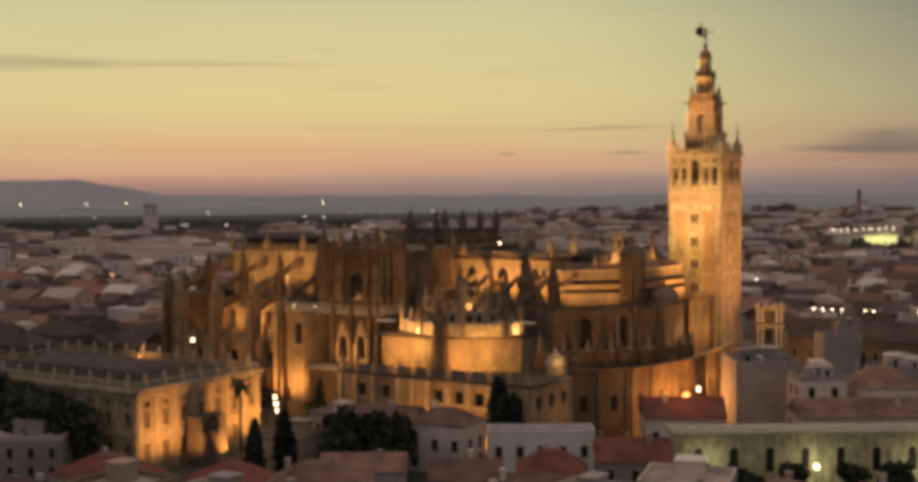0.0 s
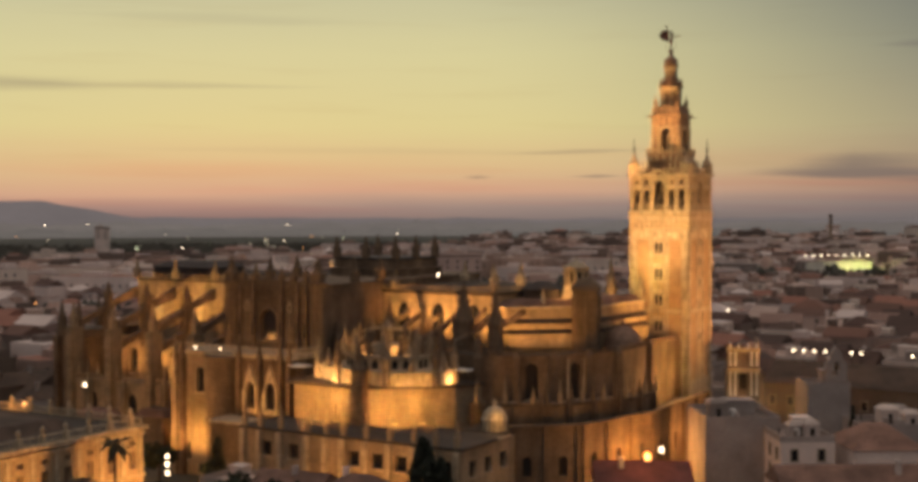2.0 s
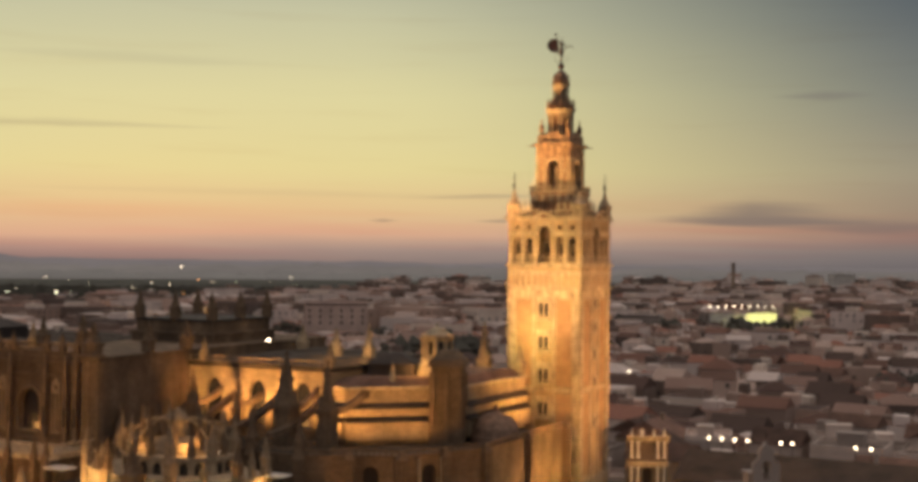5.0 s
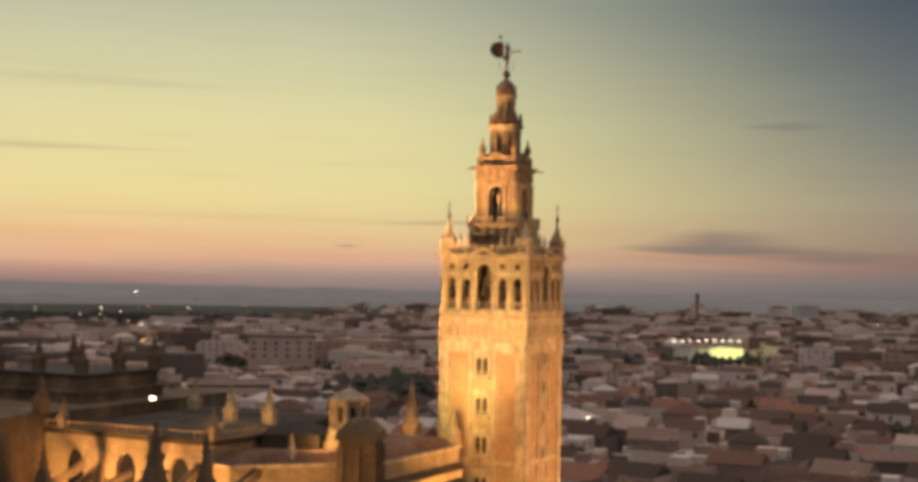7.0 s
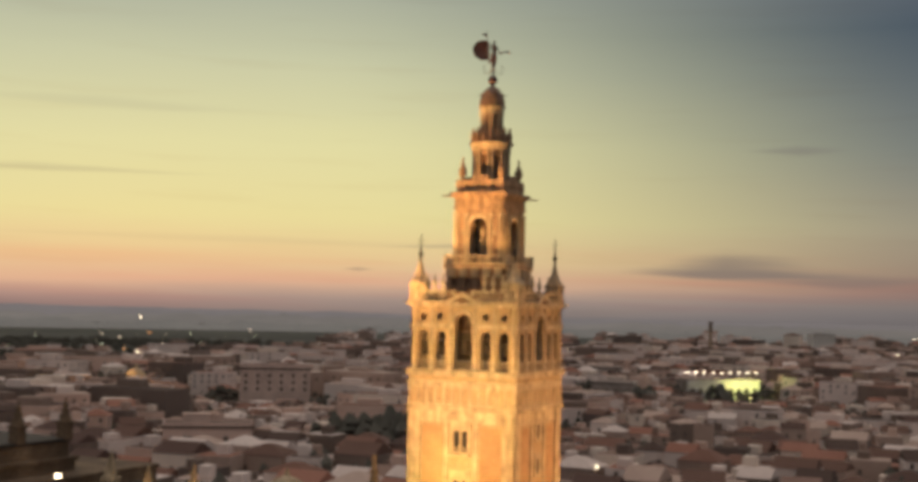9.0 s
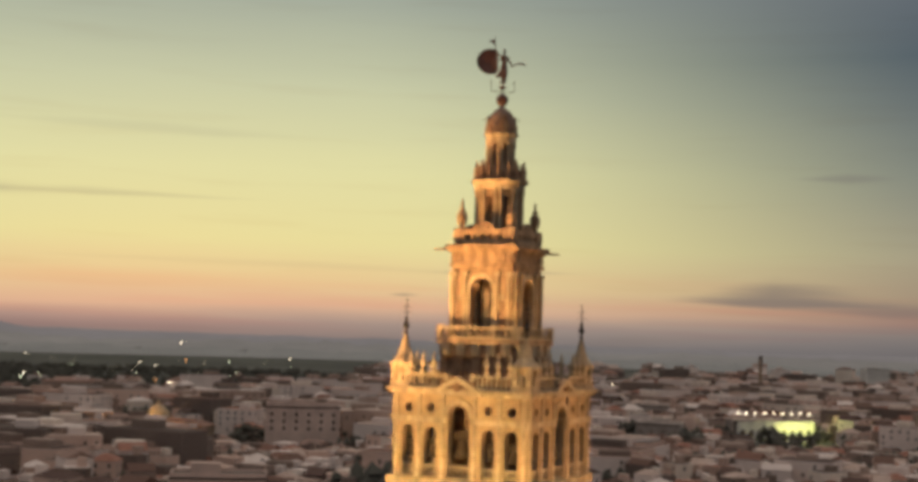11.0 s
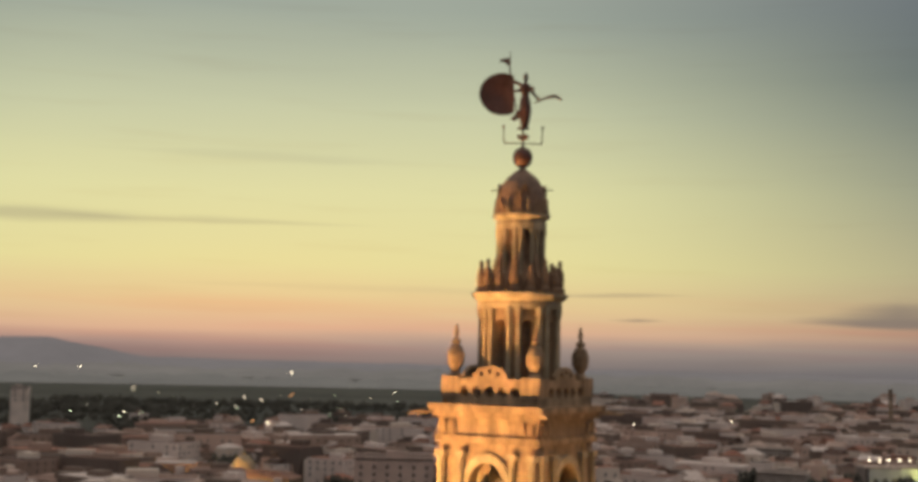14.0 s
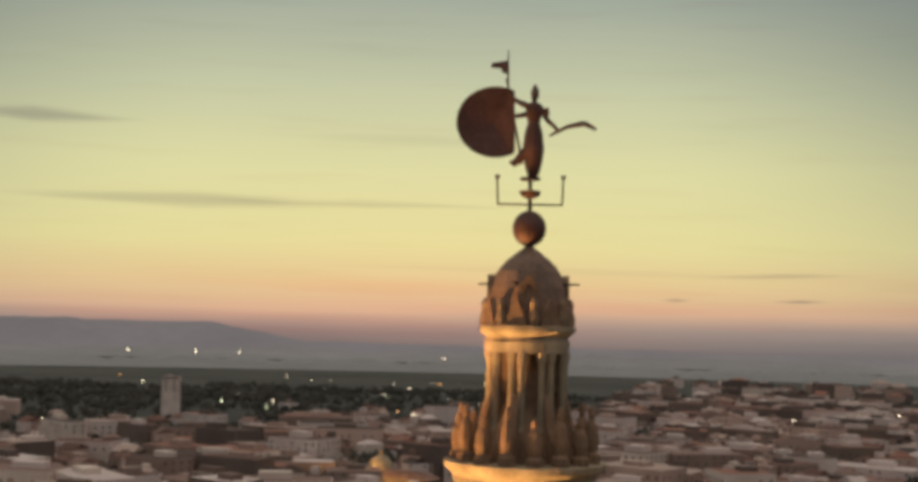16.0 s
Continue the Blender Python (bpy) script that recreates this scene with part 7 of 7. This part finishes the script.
def floodlight(e, n, z, turn, s=1.0):
    t = thing("floodlight", "small lit floodlight fixed to the terrace", "floodlight", HERE @ pose(e, n, z, 0, 0, turn), "floodlights on the terraces")
    part("case", FLOOD_CASE, IRON, t, at=Matrix.Diagonal((s, s, s, 1)))
    part("lens", FLOOD_LENS, LAMPW, t, "glowing glass", at=Matrix.Diagonal((s, s, s, 1)))


for e, n, z, turn, s in ((-66.5, -70.5, 24.8, 20, 0.7), (-72.0, -71.5, 24.8, 0, 0.9), (-34.6, -73.9, 21.0, 0, 0.6), (-21.6, -66.4, 26.1, 15, 0.7), (-19.6, -66.9, 21.0, 20, 0.8),
                         (-97, -60.0, 22.0, 10, 0.7), (-109, -60, 22.0, 10, 0.7), (-47.7, -19.4, 37.4, 20, 1.3)):
    floodlight(e, n, z, turn, s)


# ---- trees ----
def leaf_cloud(rng, n, size, shape):
    """Many small leaf sprays; shape(rng) gives a place in the crown."""
    v, f = [], []
    for _ in range(n):
        c = Vector(shape(rng))
        q = Euler((rng.uniform(0, 6.3), rng.uniform(0, 6.3), rng.uniform(0, 6.3))).to_matrix()
        s = size * rng.uniform(0.6, 1.4)
        k = len(v)
        for p in ((-1, -0.45, 0), (0.1, -0.6, 0.15), (1, 0, 0), (0.1, 0.6, -0.15), (-1, 0.45, 0.1)):
            v.append(tuple(c + q @ (Vector(p) * s)))
        f += [(k, k + 1, k + 2), (k, k + 2, k + 3), (k, k + 3, k + 4)]
    return v, f


def cypress_meshes(seed, h=14.0, r=1.6):
    rng = random.Random(seed)

    def shape(g):
        t = g.random() ** 0.8
        a = g.uniform(0, 6.283)
        rr = r * (math.sin(math.pi * min(1, 0.12 + t * 0.88)) ** 0.7) * (1 - 0.35 * t) * math.sqrt(g.uniform(0.25, 1)) * (1 + 0.16 * math.sin(a * 3 + t * 9))
        return (rr * math.cos(a), rr * math.sin(a), 1.0 + t * (h - 1.0))
    crown = raw_mesh("crown", *leaf_cloud(rng, 900, 0.42, shape))
    bm = bmesh.new()
    tube(bm, (0, 0, 0), (0.05, 0, h * 0.5), 0.28, 0.1, 7)
    for i in range(6):
        a = i * 1.1
        tube(bm, (0, 0, 1.5 + i), (0.7 * math.cos(a), 0.7 * math.sin(a), 3.2 + i), 0.07, 0.03, 5)
    return crown, mesh_of("trunk", bm)


def broad_meshes(seed, h=9.0, r=3.4):
    rng = random.Random(seed)
    lumps = [(rng.uniform(-0.6, 0.6) * r, rng.uniform(-0.6, 0.6) * r, h * rng.uniform(0.5, 0.85), r * rng.uniform(0.4, 0.65)) for _ in range(9)]

    def shape(g):
        x, y, z, s = lumps[g.randrange(len(lumps))]
        while True:
            p = Vector((g.uniform(-1, 1), g.uniform(-1, 1), g.uniform(-1, 1)))
            if 0.35 < p.length < 1:
                return (x + p.x * s, y + p.y * s, z + p.z * s * 0.8)
    crown = raw_mesh("crown", *leaf_cloud(rng, 800, 0.5, shape))
    bm = bmesh.new()
    tube(bm, (0, 0, 0), (0.1, 0.1, h * 0.45), 0.32, 0.2, 7)
    for x, y, z, s in lumps[:6]:
        tube(bm, (0.1, 0.1, h * 0.4), (x * 0.8, y * 0.8, z), 0.14, 0.05, 5)
    return crown, mesh_of("trunk", bm)


CYP = [cypress_meshes(s) for s in (1, 2)]
BROAD = [broad_meshes(s) for s in (3, 4, 5)]


def cypress(place, h, w=1.0, k=0):
    t = thing("cypress_tree", "dark slender cypress tree", "tree", pose(*place, 0, 0, 40 * k), "cypress trees")
    m = Matrix.Diagonal((w, w, h / 14.0, 1))
    part("crown", CYP[k % 2][0], CYPRESS, t, at=m)
    part("trunk", CYP[k % 2][1], BARK, t, at=m)


def tree(place, s, k=0):
    t = thing("tree", "dark leafy street tree", "tree", pose(*place, 0, 0, 67 * k), "trees among the houses")
    m = Matrix.Diagonal((s, s, s, 1))
    part("crown", BROAD[k % 3][0], LEAF, t, at=m)
    part("trunk", BROAD[k % 3][1], BARK, t, at=m)


def palm(place, h, k=0):
    """A date palm: ringed trunk and a burst of arching fronds."""
    rng = random.Random(20 + k)
    t = thing("palm_tree", "tall dark palm tree", "palm", pose(*place), "palm trees")
    bm = bmesh.new()
    lathe(bm, [(0.34, 0)] + [(0.24 + 0.04 * (i % 2), h * i / 24) for i in range(1, 25)] + [(0.3, h)], 8)
    part("trunk", bm, BARK, t)
    for i in range(26):
        a, lift = i * 2.4, rng.uniform(-0.5, 1.2)
        v, f = [], []
        L = rng.uniform(2.6, 3.4)
        for j in range(9):
            u = j / 8
            r, z = L * u * (1 - 0.12 * u), lift * L * u * 0.8 - 1.5 * L * 0.42 * u * u
            c = Vector((r * math.cos(a), r * math.sin(a), z))
            side = Vector((-math.sin(a), math.cos(a), -0.35)) * (0.5 * math.sin(math.pi * (0.08 + 0.9 * u)))
            other = Vector((math.sin(a), -math.cos(a), -0.35)) * (0.5 * math.sin(math.pi * (0.08 + 0.9 * u)))
            v += [tuple(c + other), tuple(c), tuple(c + side)]
        for j in range(8):
            k0 = j * 3
            f += [(k0, k0 + 1, k0 + 4, k0 + 3), (k0 + 1, k0 + 2, k0 + 5, k0 + 4)]
        part("frond", raw_mesh("frond", v, f), CYPRESS, t, at=pose(0, 0, h))


PLACES = (  # foot, height, width
    (-29.8, -132.5, 12.0, 1.25), (-29.9, -124.4, 12.2, 1.45), (-49.0, -90.7, 12.0, 0.95), (-4.3, -92.0, 16.0, 1.9), (-1.2, -91.5, 13.0, 1.5), (47, -30, 17, 0.7), (-118, -84, 12, 1), (-78, -150, 9, 0.9))
for k, (e, n, h, w) in enumerate(PLACES):
    cypress(at(e, n), h, w, k)
palm(at(-49.5, -114.5), 14.6, 1)
palm(at(-50.0, -122.5), 8.6, 2)
# the first seven trees are added to darken the archive's south side
for k, (e, n, s) in enumerate(((-109, -141, 1.8), (-102, -142, 1.7), (-95, -141, 1.85), (-88, -142, 1.7), (-81, -141, 1.75), (-74, -142, 1.7), (-66, -141, 1.5), (-40, -92, 0.8), (-33, -92, 0.7), (-52, -88, 0.8), (-70, -84, 0.9), (-88, -92, 0.8), (22, -30, 0.8), (18, -66, 0.7), (-26.0, -112, 1.25), (-22.0, -115, 1.2), (-15.3, -113, 1.35), (-11.0, -116, 1.15), (-19, -122, 1.0),
                               (40, -104, 0.8), (46, -100, 0.7), (54, -96, 0.8), (62, -91, 0.8), (68, -87, 0.8), (76, -82, 0.9), (84, -78, 0.9), (50, -104, 0.7), (70, -94, 0.7))):
    tree(at(e, n), s, k)


# ---- the old town: one thing a house, out to the middle distance ----
def in_view(x, y):
    return -60 < y and -0.62 * max(y, 60) - 60 < x < 0.62 * max(y, 60) + 90


REST = []  # plots past the nearest three hundred, for the joined city


def old_town():
    rng = random.Random(11)
    plots = []
    for i in range(-26, 30):
        for j in range(-16, 30):
            e = i * 15.5 + rng.uniform(-2.5, 2.5) + (j % 2) * 6
            n = j * 15.0 + rng.uniform(-2.0, 2.0)
            p = HERE @ Vector((e, n, 0))
            w, d = rng.uniform(10, 14.8), rng.uniform(9.5, 14)
            h = rng.choice((6.5, 8.0, 9.5, 11.0, 12.0, 13.0)) + rng.uniform(-0.6, 0.6)
            roof, turn, skip = rng.choice(("gable", "hip", "flat", "flat", "gable")), rng.choice((0, 0, 0, 8, -8, 15)), rng.random() < 0.06
            if skip or not in_view(p.x, p.y) or p.y > 640 or p.y < 100 or taken(e, n, max(w, d) / 2 + 0.5):
                continue
            if p.y < 300:
                h = min(h, 7.8)
            if p.y < 250 and abs(p.x) > 0.45 * p.y:
                continue
            plots.append((p.y, e, n, w, d, h, roof, turn))
    plots.sort()
    for k, (y, e, n, w, d, h, roof, turn) in enumerate(plots):
        if k < 265:
            west = e < -122 - 0.25 * (n + 40)  # quarter behind the archive: its dimness is painted as brown render and dark tiles
            if west:
                roof = "gable" if roof == "flat" and k % 3 else roof
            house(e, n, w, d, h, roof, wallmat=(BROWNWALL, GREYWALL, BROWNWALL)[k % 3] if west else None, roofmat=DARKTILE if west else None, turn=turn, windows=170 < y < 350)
        else:
            REST.append((e, n, w, d, h, turn, roof))


old_town()


LANDMARKS = ((25, 880, 40), (-53, 914, 34), (8, 620, 24), (325, 1020, 44), (69, 645, 26), (495, 1572, 16), (780, 1944, 34), (-318, 1338, 18), (235, 960, 26), (260, 1120, 34), (312, 955, 36), (300, 905, 26))


def apartment(x, y, w, d, h, label, turn=-33, mat=None, name="apartment_block"):
    t = thing(name, label, "building", pose(x, y, 0, 0, 0, turn), "large blocks of the town")
    house_parts(t, w, d, h, "flat", mat or PLASTER, TILE, RNG, False)
    for length, m in ((w, pose(0, -d / 2, 0)), (d, pose(w / 2, 0, 0, 0, 0, 90)), (d, pose(-w / 2, 0, 0, 0, 0, -90))):
        n = max(2, int(length / 5.5))
        for f in range(max(0, int(h / 3.6) - 3), int(h / 3.6)):
            for i in range(n):
                part("window", BLIND, FARWIN, t, at=m @ pose((i + 0.5) * length / n - length / 2, 0, 0.9 + f * 3.6) @ Matrix.Diagonal((1.1, 1, 0.8, 1)))
    bm = bmesh.new()
    box(bm, -w / 2 - 0.4, w / 2 + 0.4, -d / 2 - 0.4, -d / 2 + 0.2, h - 0.9, h - 0.3)
    part("roof_edge", bm, LEAD, t)
    return t


apartment(25, 880, 38, 20, 24, "large pinkish plastered block with a dark roof edge", 2, PINKISH)
apartment(8, 620, 30, 15, 17, "long pale block with a shaded loggia", 4, PINKISH)
apartment(-318, 1338, 14, 13, 37, "slender grey tower block", 10)
apartment(495, 1572, 3.4, 3.4, 47, "slender grey telecom tower", 0, PLASTER2, "tower_block")
apartment(780, 1944, 34, 20, 30, "pale slab block on the edge of town", 5, WHITE)
apartment(235, 960, 26, 18, 14, "pink plastered block with a wide terrace", -25)
apartment(260, 1120, 40, 20, 16, "wide pink plastered block", -15)


def lit_church():
    t = thing("domed_church", "small church with a lit ochre dome and pale front", "church", pose(-53, 905, 0, 0, 0, -20))
    bm = bmesh.new()
    box(bm, -3, 30, -7, 7, 0, 11)
    part("nave", bm, PLASTER2, t)
    bm = bmesh.new()
    prism(bm, [(-3.5, -7.5), (30.5, -7.5), (30.5, 7.5), (-3.5, 7.5)], 11, 14, 0.5)
    part("roof", bm, TILE, t)
    bm = bmesh.new()
    lathe(bm, [(6.0, 0), (6.0, 14), (6.3, 14.2), (6.1, 14.8), (5.4, 17.6), (3.6, 19.8), (1.2, 20.9), (0.9, 21), (0.9, 22.6), (0.1, 23.4), (0, 23.5)], 16)
    part("dome", bm, TRIMSTONE, t, "ribbed ochre dome")
    for p, w in (((-6, -16, 14), 9000), ((14, -16, 6), 5000)):
        li = bpy.data.lights.new("church_flood", "POINT")
        li.energy, li.color, li.shadow_soft_size = w, GOLD, 0.6
        ob = new("church_flood", li)
        ob.location = t.matrix_basis @ Vector(p)


lit_church()


def lit_arcade():
    """A long civic front with a lit arcade and a row of roof lamps."""
    t = thing("arcaded_hall", "long civic hall with a yellow-green lit arcade and roof lamps", "building", pose(325, 1016, 0, 0, 0, 12))
    holes = [arch(-24 + i * 6, 3.4, 0.5, 7.5) for i in range(9)]
    part("wall", plate(rect(-28, 28, 0, 13), holes, 0.8), WHITE, t, "pale arcaded front")
    bm = bmesh.new()
    box(bm, -28, 28, 5, 16, 0, 12.8)
    part("body", bm, PLASTER, t)
    bm = bmesh.new()
    box(bm, -28.5, 28.5, -0.8, 16.5, 13, 13.8)
    part("roof", bm, TERRACE, t)
    for x in (8, 20):
        li = bpy.data.lights.new("hall_flood", "POINT")
        li.energy, li.color, li.shadow_soft_size = 4200, (0.95, 0.98, 0.36), 0.6
        ob = new("hall_flood", li)
        ob.location = t.matrix_basis @ Vector((x, -9, 9))
    for i in range(9):
        street_lamp(tuple(t.matrix_basis @ Vector((-27 + i * 6.6, 2, 13.8))), 3.5, LAMPW, 1.3, "roof lamps of the hall")


lit_arcade()


# ---- the city beyond: uncountable blocks, joined ----
def far_city():
    rng = random.Random(5)
    wv, wf, rv, rf, nv, nf = [], [], [], [], [], []

    def quad(v, f, pts):
        k = len(v)
        v.extend(pts)
        f.append(tuple(range(k, k + len(pts))))

    def add(x, y, w, d, h, a, roof, wins=True):
        c, s = math.cos(a), math.sin(a)
        P = lambda u, q, z: (x + u * c - q * s, y + u * s + q * c, z)
        k = len(wv)
        for z in (0, h):
            for u, q in ((-w / 2, -d / 2), (w / 2, -d / 2), (w / 2, d / 2), (-w / 2, d / 2)):
                wv.append(P(u, q, z))
        for f in ((0, 1, 5, 4), (1, 2, 6, 5), (2, 3, 7, 6), (3, 0, 4, 7), (4, 5, 6, 7)):
            wf.append(tuple(k + i for i in f))
        k = len(rv)
        if roof == 0:  # hip
            r = min(w, d) * 0.24
            for sc, z in ((1.06, h + 0.05), (0.2, h + r)):
                for u, q in ((-w / 2, -d / 2), (w / 2, -d / 2), (w / 2, d / 2), (-w / 2, d / 2)):
                    rv.append(P(u * sc, q * sc, z))
            for f in ((0, 1, 5, 4), (1, 2, 6, 5), (2, 3, 7, 6), (3, 0, 4, 7), (4, 5, 6, 7)):
                rf.append(tuple(k + i for i in f))
        elif roof == 1:  # gable
            r = d * 0.26
            for u, q, z in ((-w / 2, -d / 2 - 0.3, h), (w / 2, -d / 2 - 0.3, h), (w / 2, d / 2 + 0.3, h), (-w / 2, d / 2 + 0.3, h), (-w / 2, 0, h + r), (w / 2, 0, h + r)):
                rv.append(P(u, q, z + 0.05))
            for f in ((0, 1, 5, 4), (2, 3, 4, 5), (0, 4, 3), (1, 2, 5)):
                rf.append(tuple(k + i for i in f))
        else:  # terrace with a hut
            for u, q in ((-w / 2 + 0.3, -d / 2 + 0.3), (w / 2 - 0.3, -d / 2 + 0.3), (w / 2 - 0.3, d / 2 - 0.3), (-w / 2 + 0.3, d / 2 - 0.3)):
                rv.append(P(u, q, h + 0.06))
            rf.append((k, k + 1, k + 2, k + 3))
            k = len(wv)
            ox, oy, sx, sy, hz = rng.uniform(-0.2, 0.2) * w, rng.uniform(-0.2, 0.2) * d, w * 0.16, d * 0.18, rng.uniform(2, 3.5)
            for z in (h, h + hz):
                for u, q in ((ox - sx, oy - sy), (ox + sx, oy - sy), (ox + sx, oy + sy), (ox - sx, oy + sy)):
                    wv.append(P(u, q, z))
            for f in ((0, 1, 5, 4), (1, 2, 6, 5), (2, 3, 7, 6), (3, 0, 4, 7), (4, 5, 6, 7)):
                wf.append(tuple(k + i for i in f))
        if wins:
            for length, face in ((w, 0), (d, 1), (d, 2)):
                n = max(1, int(length / 4.5))
                fl = max(1, int(h / 3.3))
                for q in range(max(0, fl - 4), fl):
                    for i in range(n):
                        if rng.random() < 0.35:
                            continue
                        u, z = (i + 0.5) * length / n - length / 2, 1.0 + q * 3.3
                        a0, a1 = u - 0.6, u + 0.6
                        if face == 0:
                            quad(nv, nf, [P(a0, -d / 2 - 0.05, z), P(a1, -d / 2 - 0.05, z), P(a1, -d / 2 - 0.05, z + 1.7), P(a0, -d / 2 - 0.05, z + 1.7)])
                        elif face == 1:
                            quad(nv, nf, [P(w / 2 + 0.05, a0, z), P(w / 2 + 0.05, a1, z), P(w / 2 + 0.05, a1, z + 1.7), P(w / 2 + 0.05, a0, z + 1.7)])
                        else:
                            quad(nv, nf, [P(-w / 2 - 0.05, a1, z), P(-w / 2 - 0.05, a0, z), P(-w / 2 - 0.05, a0, z + 1.7), P(-w / 2 - 0.05, a1, z + 1.7)])
    for e, n, w, d, h, turn, roof in REST:
        p = HERE @ Vector((e, n, 0))
        add(p.x, p.y, w, d, h, radians(-33 + turn), {"hip": 0, "gable": 1, "flat": 2}[roof])
    y = 655.0
    while y < 2500:
        step = 12.0 + (y - 655) * 0.008
        x = -0.66 * y - 90
        while x < 0.66 * y + 90:
            px, py = x + rng.uniform(-0.3, 0.3) * step, y + rng.uniform(-0.35, 0.35) * step
            q = HERE.inverted() @ Vector((px, py, 0))
            dens = 1.0 if py < 1500 else max(0.15, 1.0 - (py - 1500) / 1500)
            west = px < -0.10 * py - 60  # fields and the river's far bank
            if west and py > 1100:
                dens *= 0.06 if py < 1300 else 0.004
            elif px < 0.04 * py and py > 950:
                dens *= 0.55 if py < 1350 else 0.03
            if py > 1700:
                dens *= 0.22
            if any(abs(px - a) < r and abs(py - b) < r for a, b, r in LANDMARKS):
                dens = 0
            if py > 648 and rng.random() < dens:
                big = rng.random() < 0.16 and py > 700
                w, d = (rng.uniform(22, 46), rng.uniform(14, 24)) if big else (step * rng.uniform(0.6, 0.96), step * rng.uniform(0.55, 0.9))
                h = rng.uniform(12, 22) if big else rng.choice((6, 8, 9, 11, 13, 15)) + rng.uniform(-1, 1)
                if abs(px - 25) < 45 and 655 < py < 880:
                    h = min(h, 7.0)
                if 190 < px < 350 and 740 < py < 1000:
                    h = min(h, 7.5)
                if py > 1700 and rng.random() < 0.04:
                    h = rng.uniform(18, 27)
                    w, d = rng.uniform(14, 40), 14
                add(px, py, w, d, h, radians(-33 + rng.choice((0, 0, 12, -14, 30, 50, rng.uniform(-50, 80)))), 2 if big else rng.choice((0, 1, 2, 2)), py < 1300)
            x += step
        y += step * 0.92
    for name, v, f, mat, label in (("far_city", wv, wf, FARWALL, "dense pinkish-grey city blocks stretching to the horizon"), ("far_city_roofs", rv, rf, FARROOF, "tile roofs and terraces of the far city"), ("far_city_windows", nv, nf, FARWIN, "dark windows of the far city")):
        ob = new(name, raw_mesh(name, v, f))
        ob.data.materials.append(mat)
        tagged(ob, label, "city", kind="stuff")


far_city()


def far_woods():
    """Tree belts between and beyond the far blocks."""
    rng = random.Random(9)
    v, f = [], []
    spots = []
    for _ in range(420):
        y = rng.uniform(480, 1950)
        x = rng.uniform(-0.6, 0.6) * y
        west = x < -0.08 * y
        n = 22 if (west and y > 1100) or y > 1750 else 3
        for _k in range(n):
            spots.append((x + rng.gauss(0, 60 if n > 3 else 9), y + rng.gauss(0, 22 if n > 3 else 8), rng.uniform(2.4, 4.2) if n > 3 else rng.uniform(3.0, 6.0)))
    for _ in range(260):  # dark gardens west of the monument
        y = rng.uniform(430, 1150)
        spots.append((y * rng.uniform(-0.62, -0.16), y, rng.uniform(3.0, 5.5)))
    for _ in range(900):  # single trees and patios among the houses
        y = rng.uniform(420, 1700)
        spots.append((rng.uniform(-0.55, 0.6) * y, y, rng.uniform(2.6, 4.6)))
    for _k in range(16):
        spots.append((69 + rng.gauss(0, 9), 645 + rng.gauss(0, 5), rng.uniform(6, 9)))
    for x, y, r in spots:
        for _ in range(14):
            c = Vector((x + rng.gauss(0, r * 0.55), y + rng.gauss(0, r * 0.55), r * rng.uniform(0.5, 2.0)))
            s = r * rng.uniform(0.3, 0.6)
            k = len(v)
            for p in ((1, 0, 0), (-0.5, 0.87, 0), (-0.5, -0.87, 0), (0, 0, 1.1), (0, 0, -0.9)):
                v.append(tuple(c + Vector((p[0] * s * rng.uniform(0.7, 1.3), p[1] * s * rng.uniform(0.7, 1.3), p[2] * s * rng.uniform(0.7, 1.3)))))
            f += [(k, k + 1, k + 3), (k + 1, k + 2, k + 3), (k + 2, k, k + 3), (k + 1, k, k + 4), (k + 2, k + 1, k + 4), (k, k + 2, k + 4)]
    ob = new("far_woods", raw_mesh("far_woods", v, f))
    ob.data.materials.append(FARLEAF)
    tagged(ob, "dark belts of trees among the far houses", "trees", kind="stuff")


far_woods()

# lamps scattered over the city
_r = random.Random(31)
for _i in range(22):
    _y = _r.uniform(480, 2300)
    _x = _r.uniform(-0.5, 0.5) * _y
    street_lamp((_x, _y, 0), 11 + _y * 0.004, _r.choice((LAMPW, LAMPW, LAMPO)), 0.5 + _y * 0.0005, "far street lamps")
for _i in range(26):  # the lit avenues beyond the river
    _y = _r.uniform(1300, 2000)
    street_lamp((_y * _r.uniform(-0.22, -0.01), _y, 0), 12, _r.choice((LAMPW, LAMPG, LAMPW)), _r.choice((0.6, 0.8, 0.9, 1.5)), "far street lamps")
for _x, _y in ((-880, 3050), (-790, 3080), (-1010, 2980), (-300, 2900)):
    street_lamp((_x, _y, 0), 22, LAMPW, 3.4, "far street lamps")
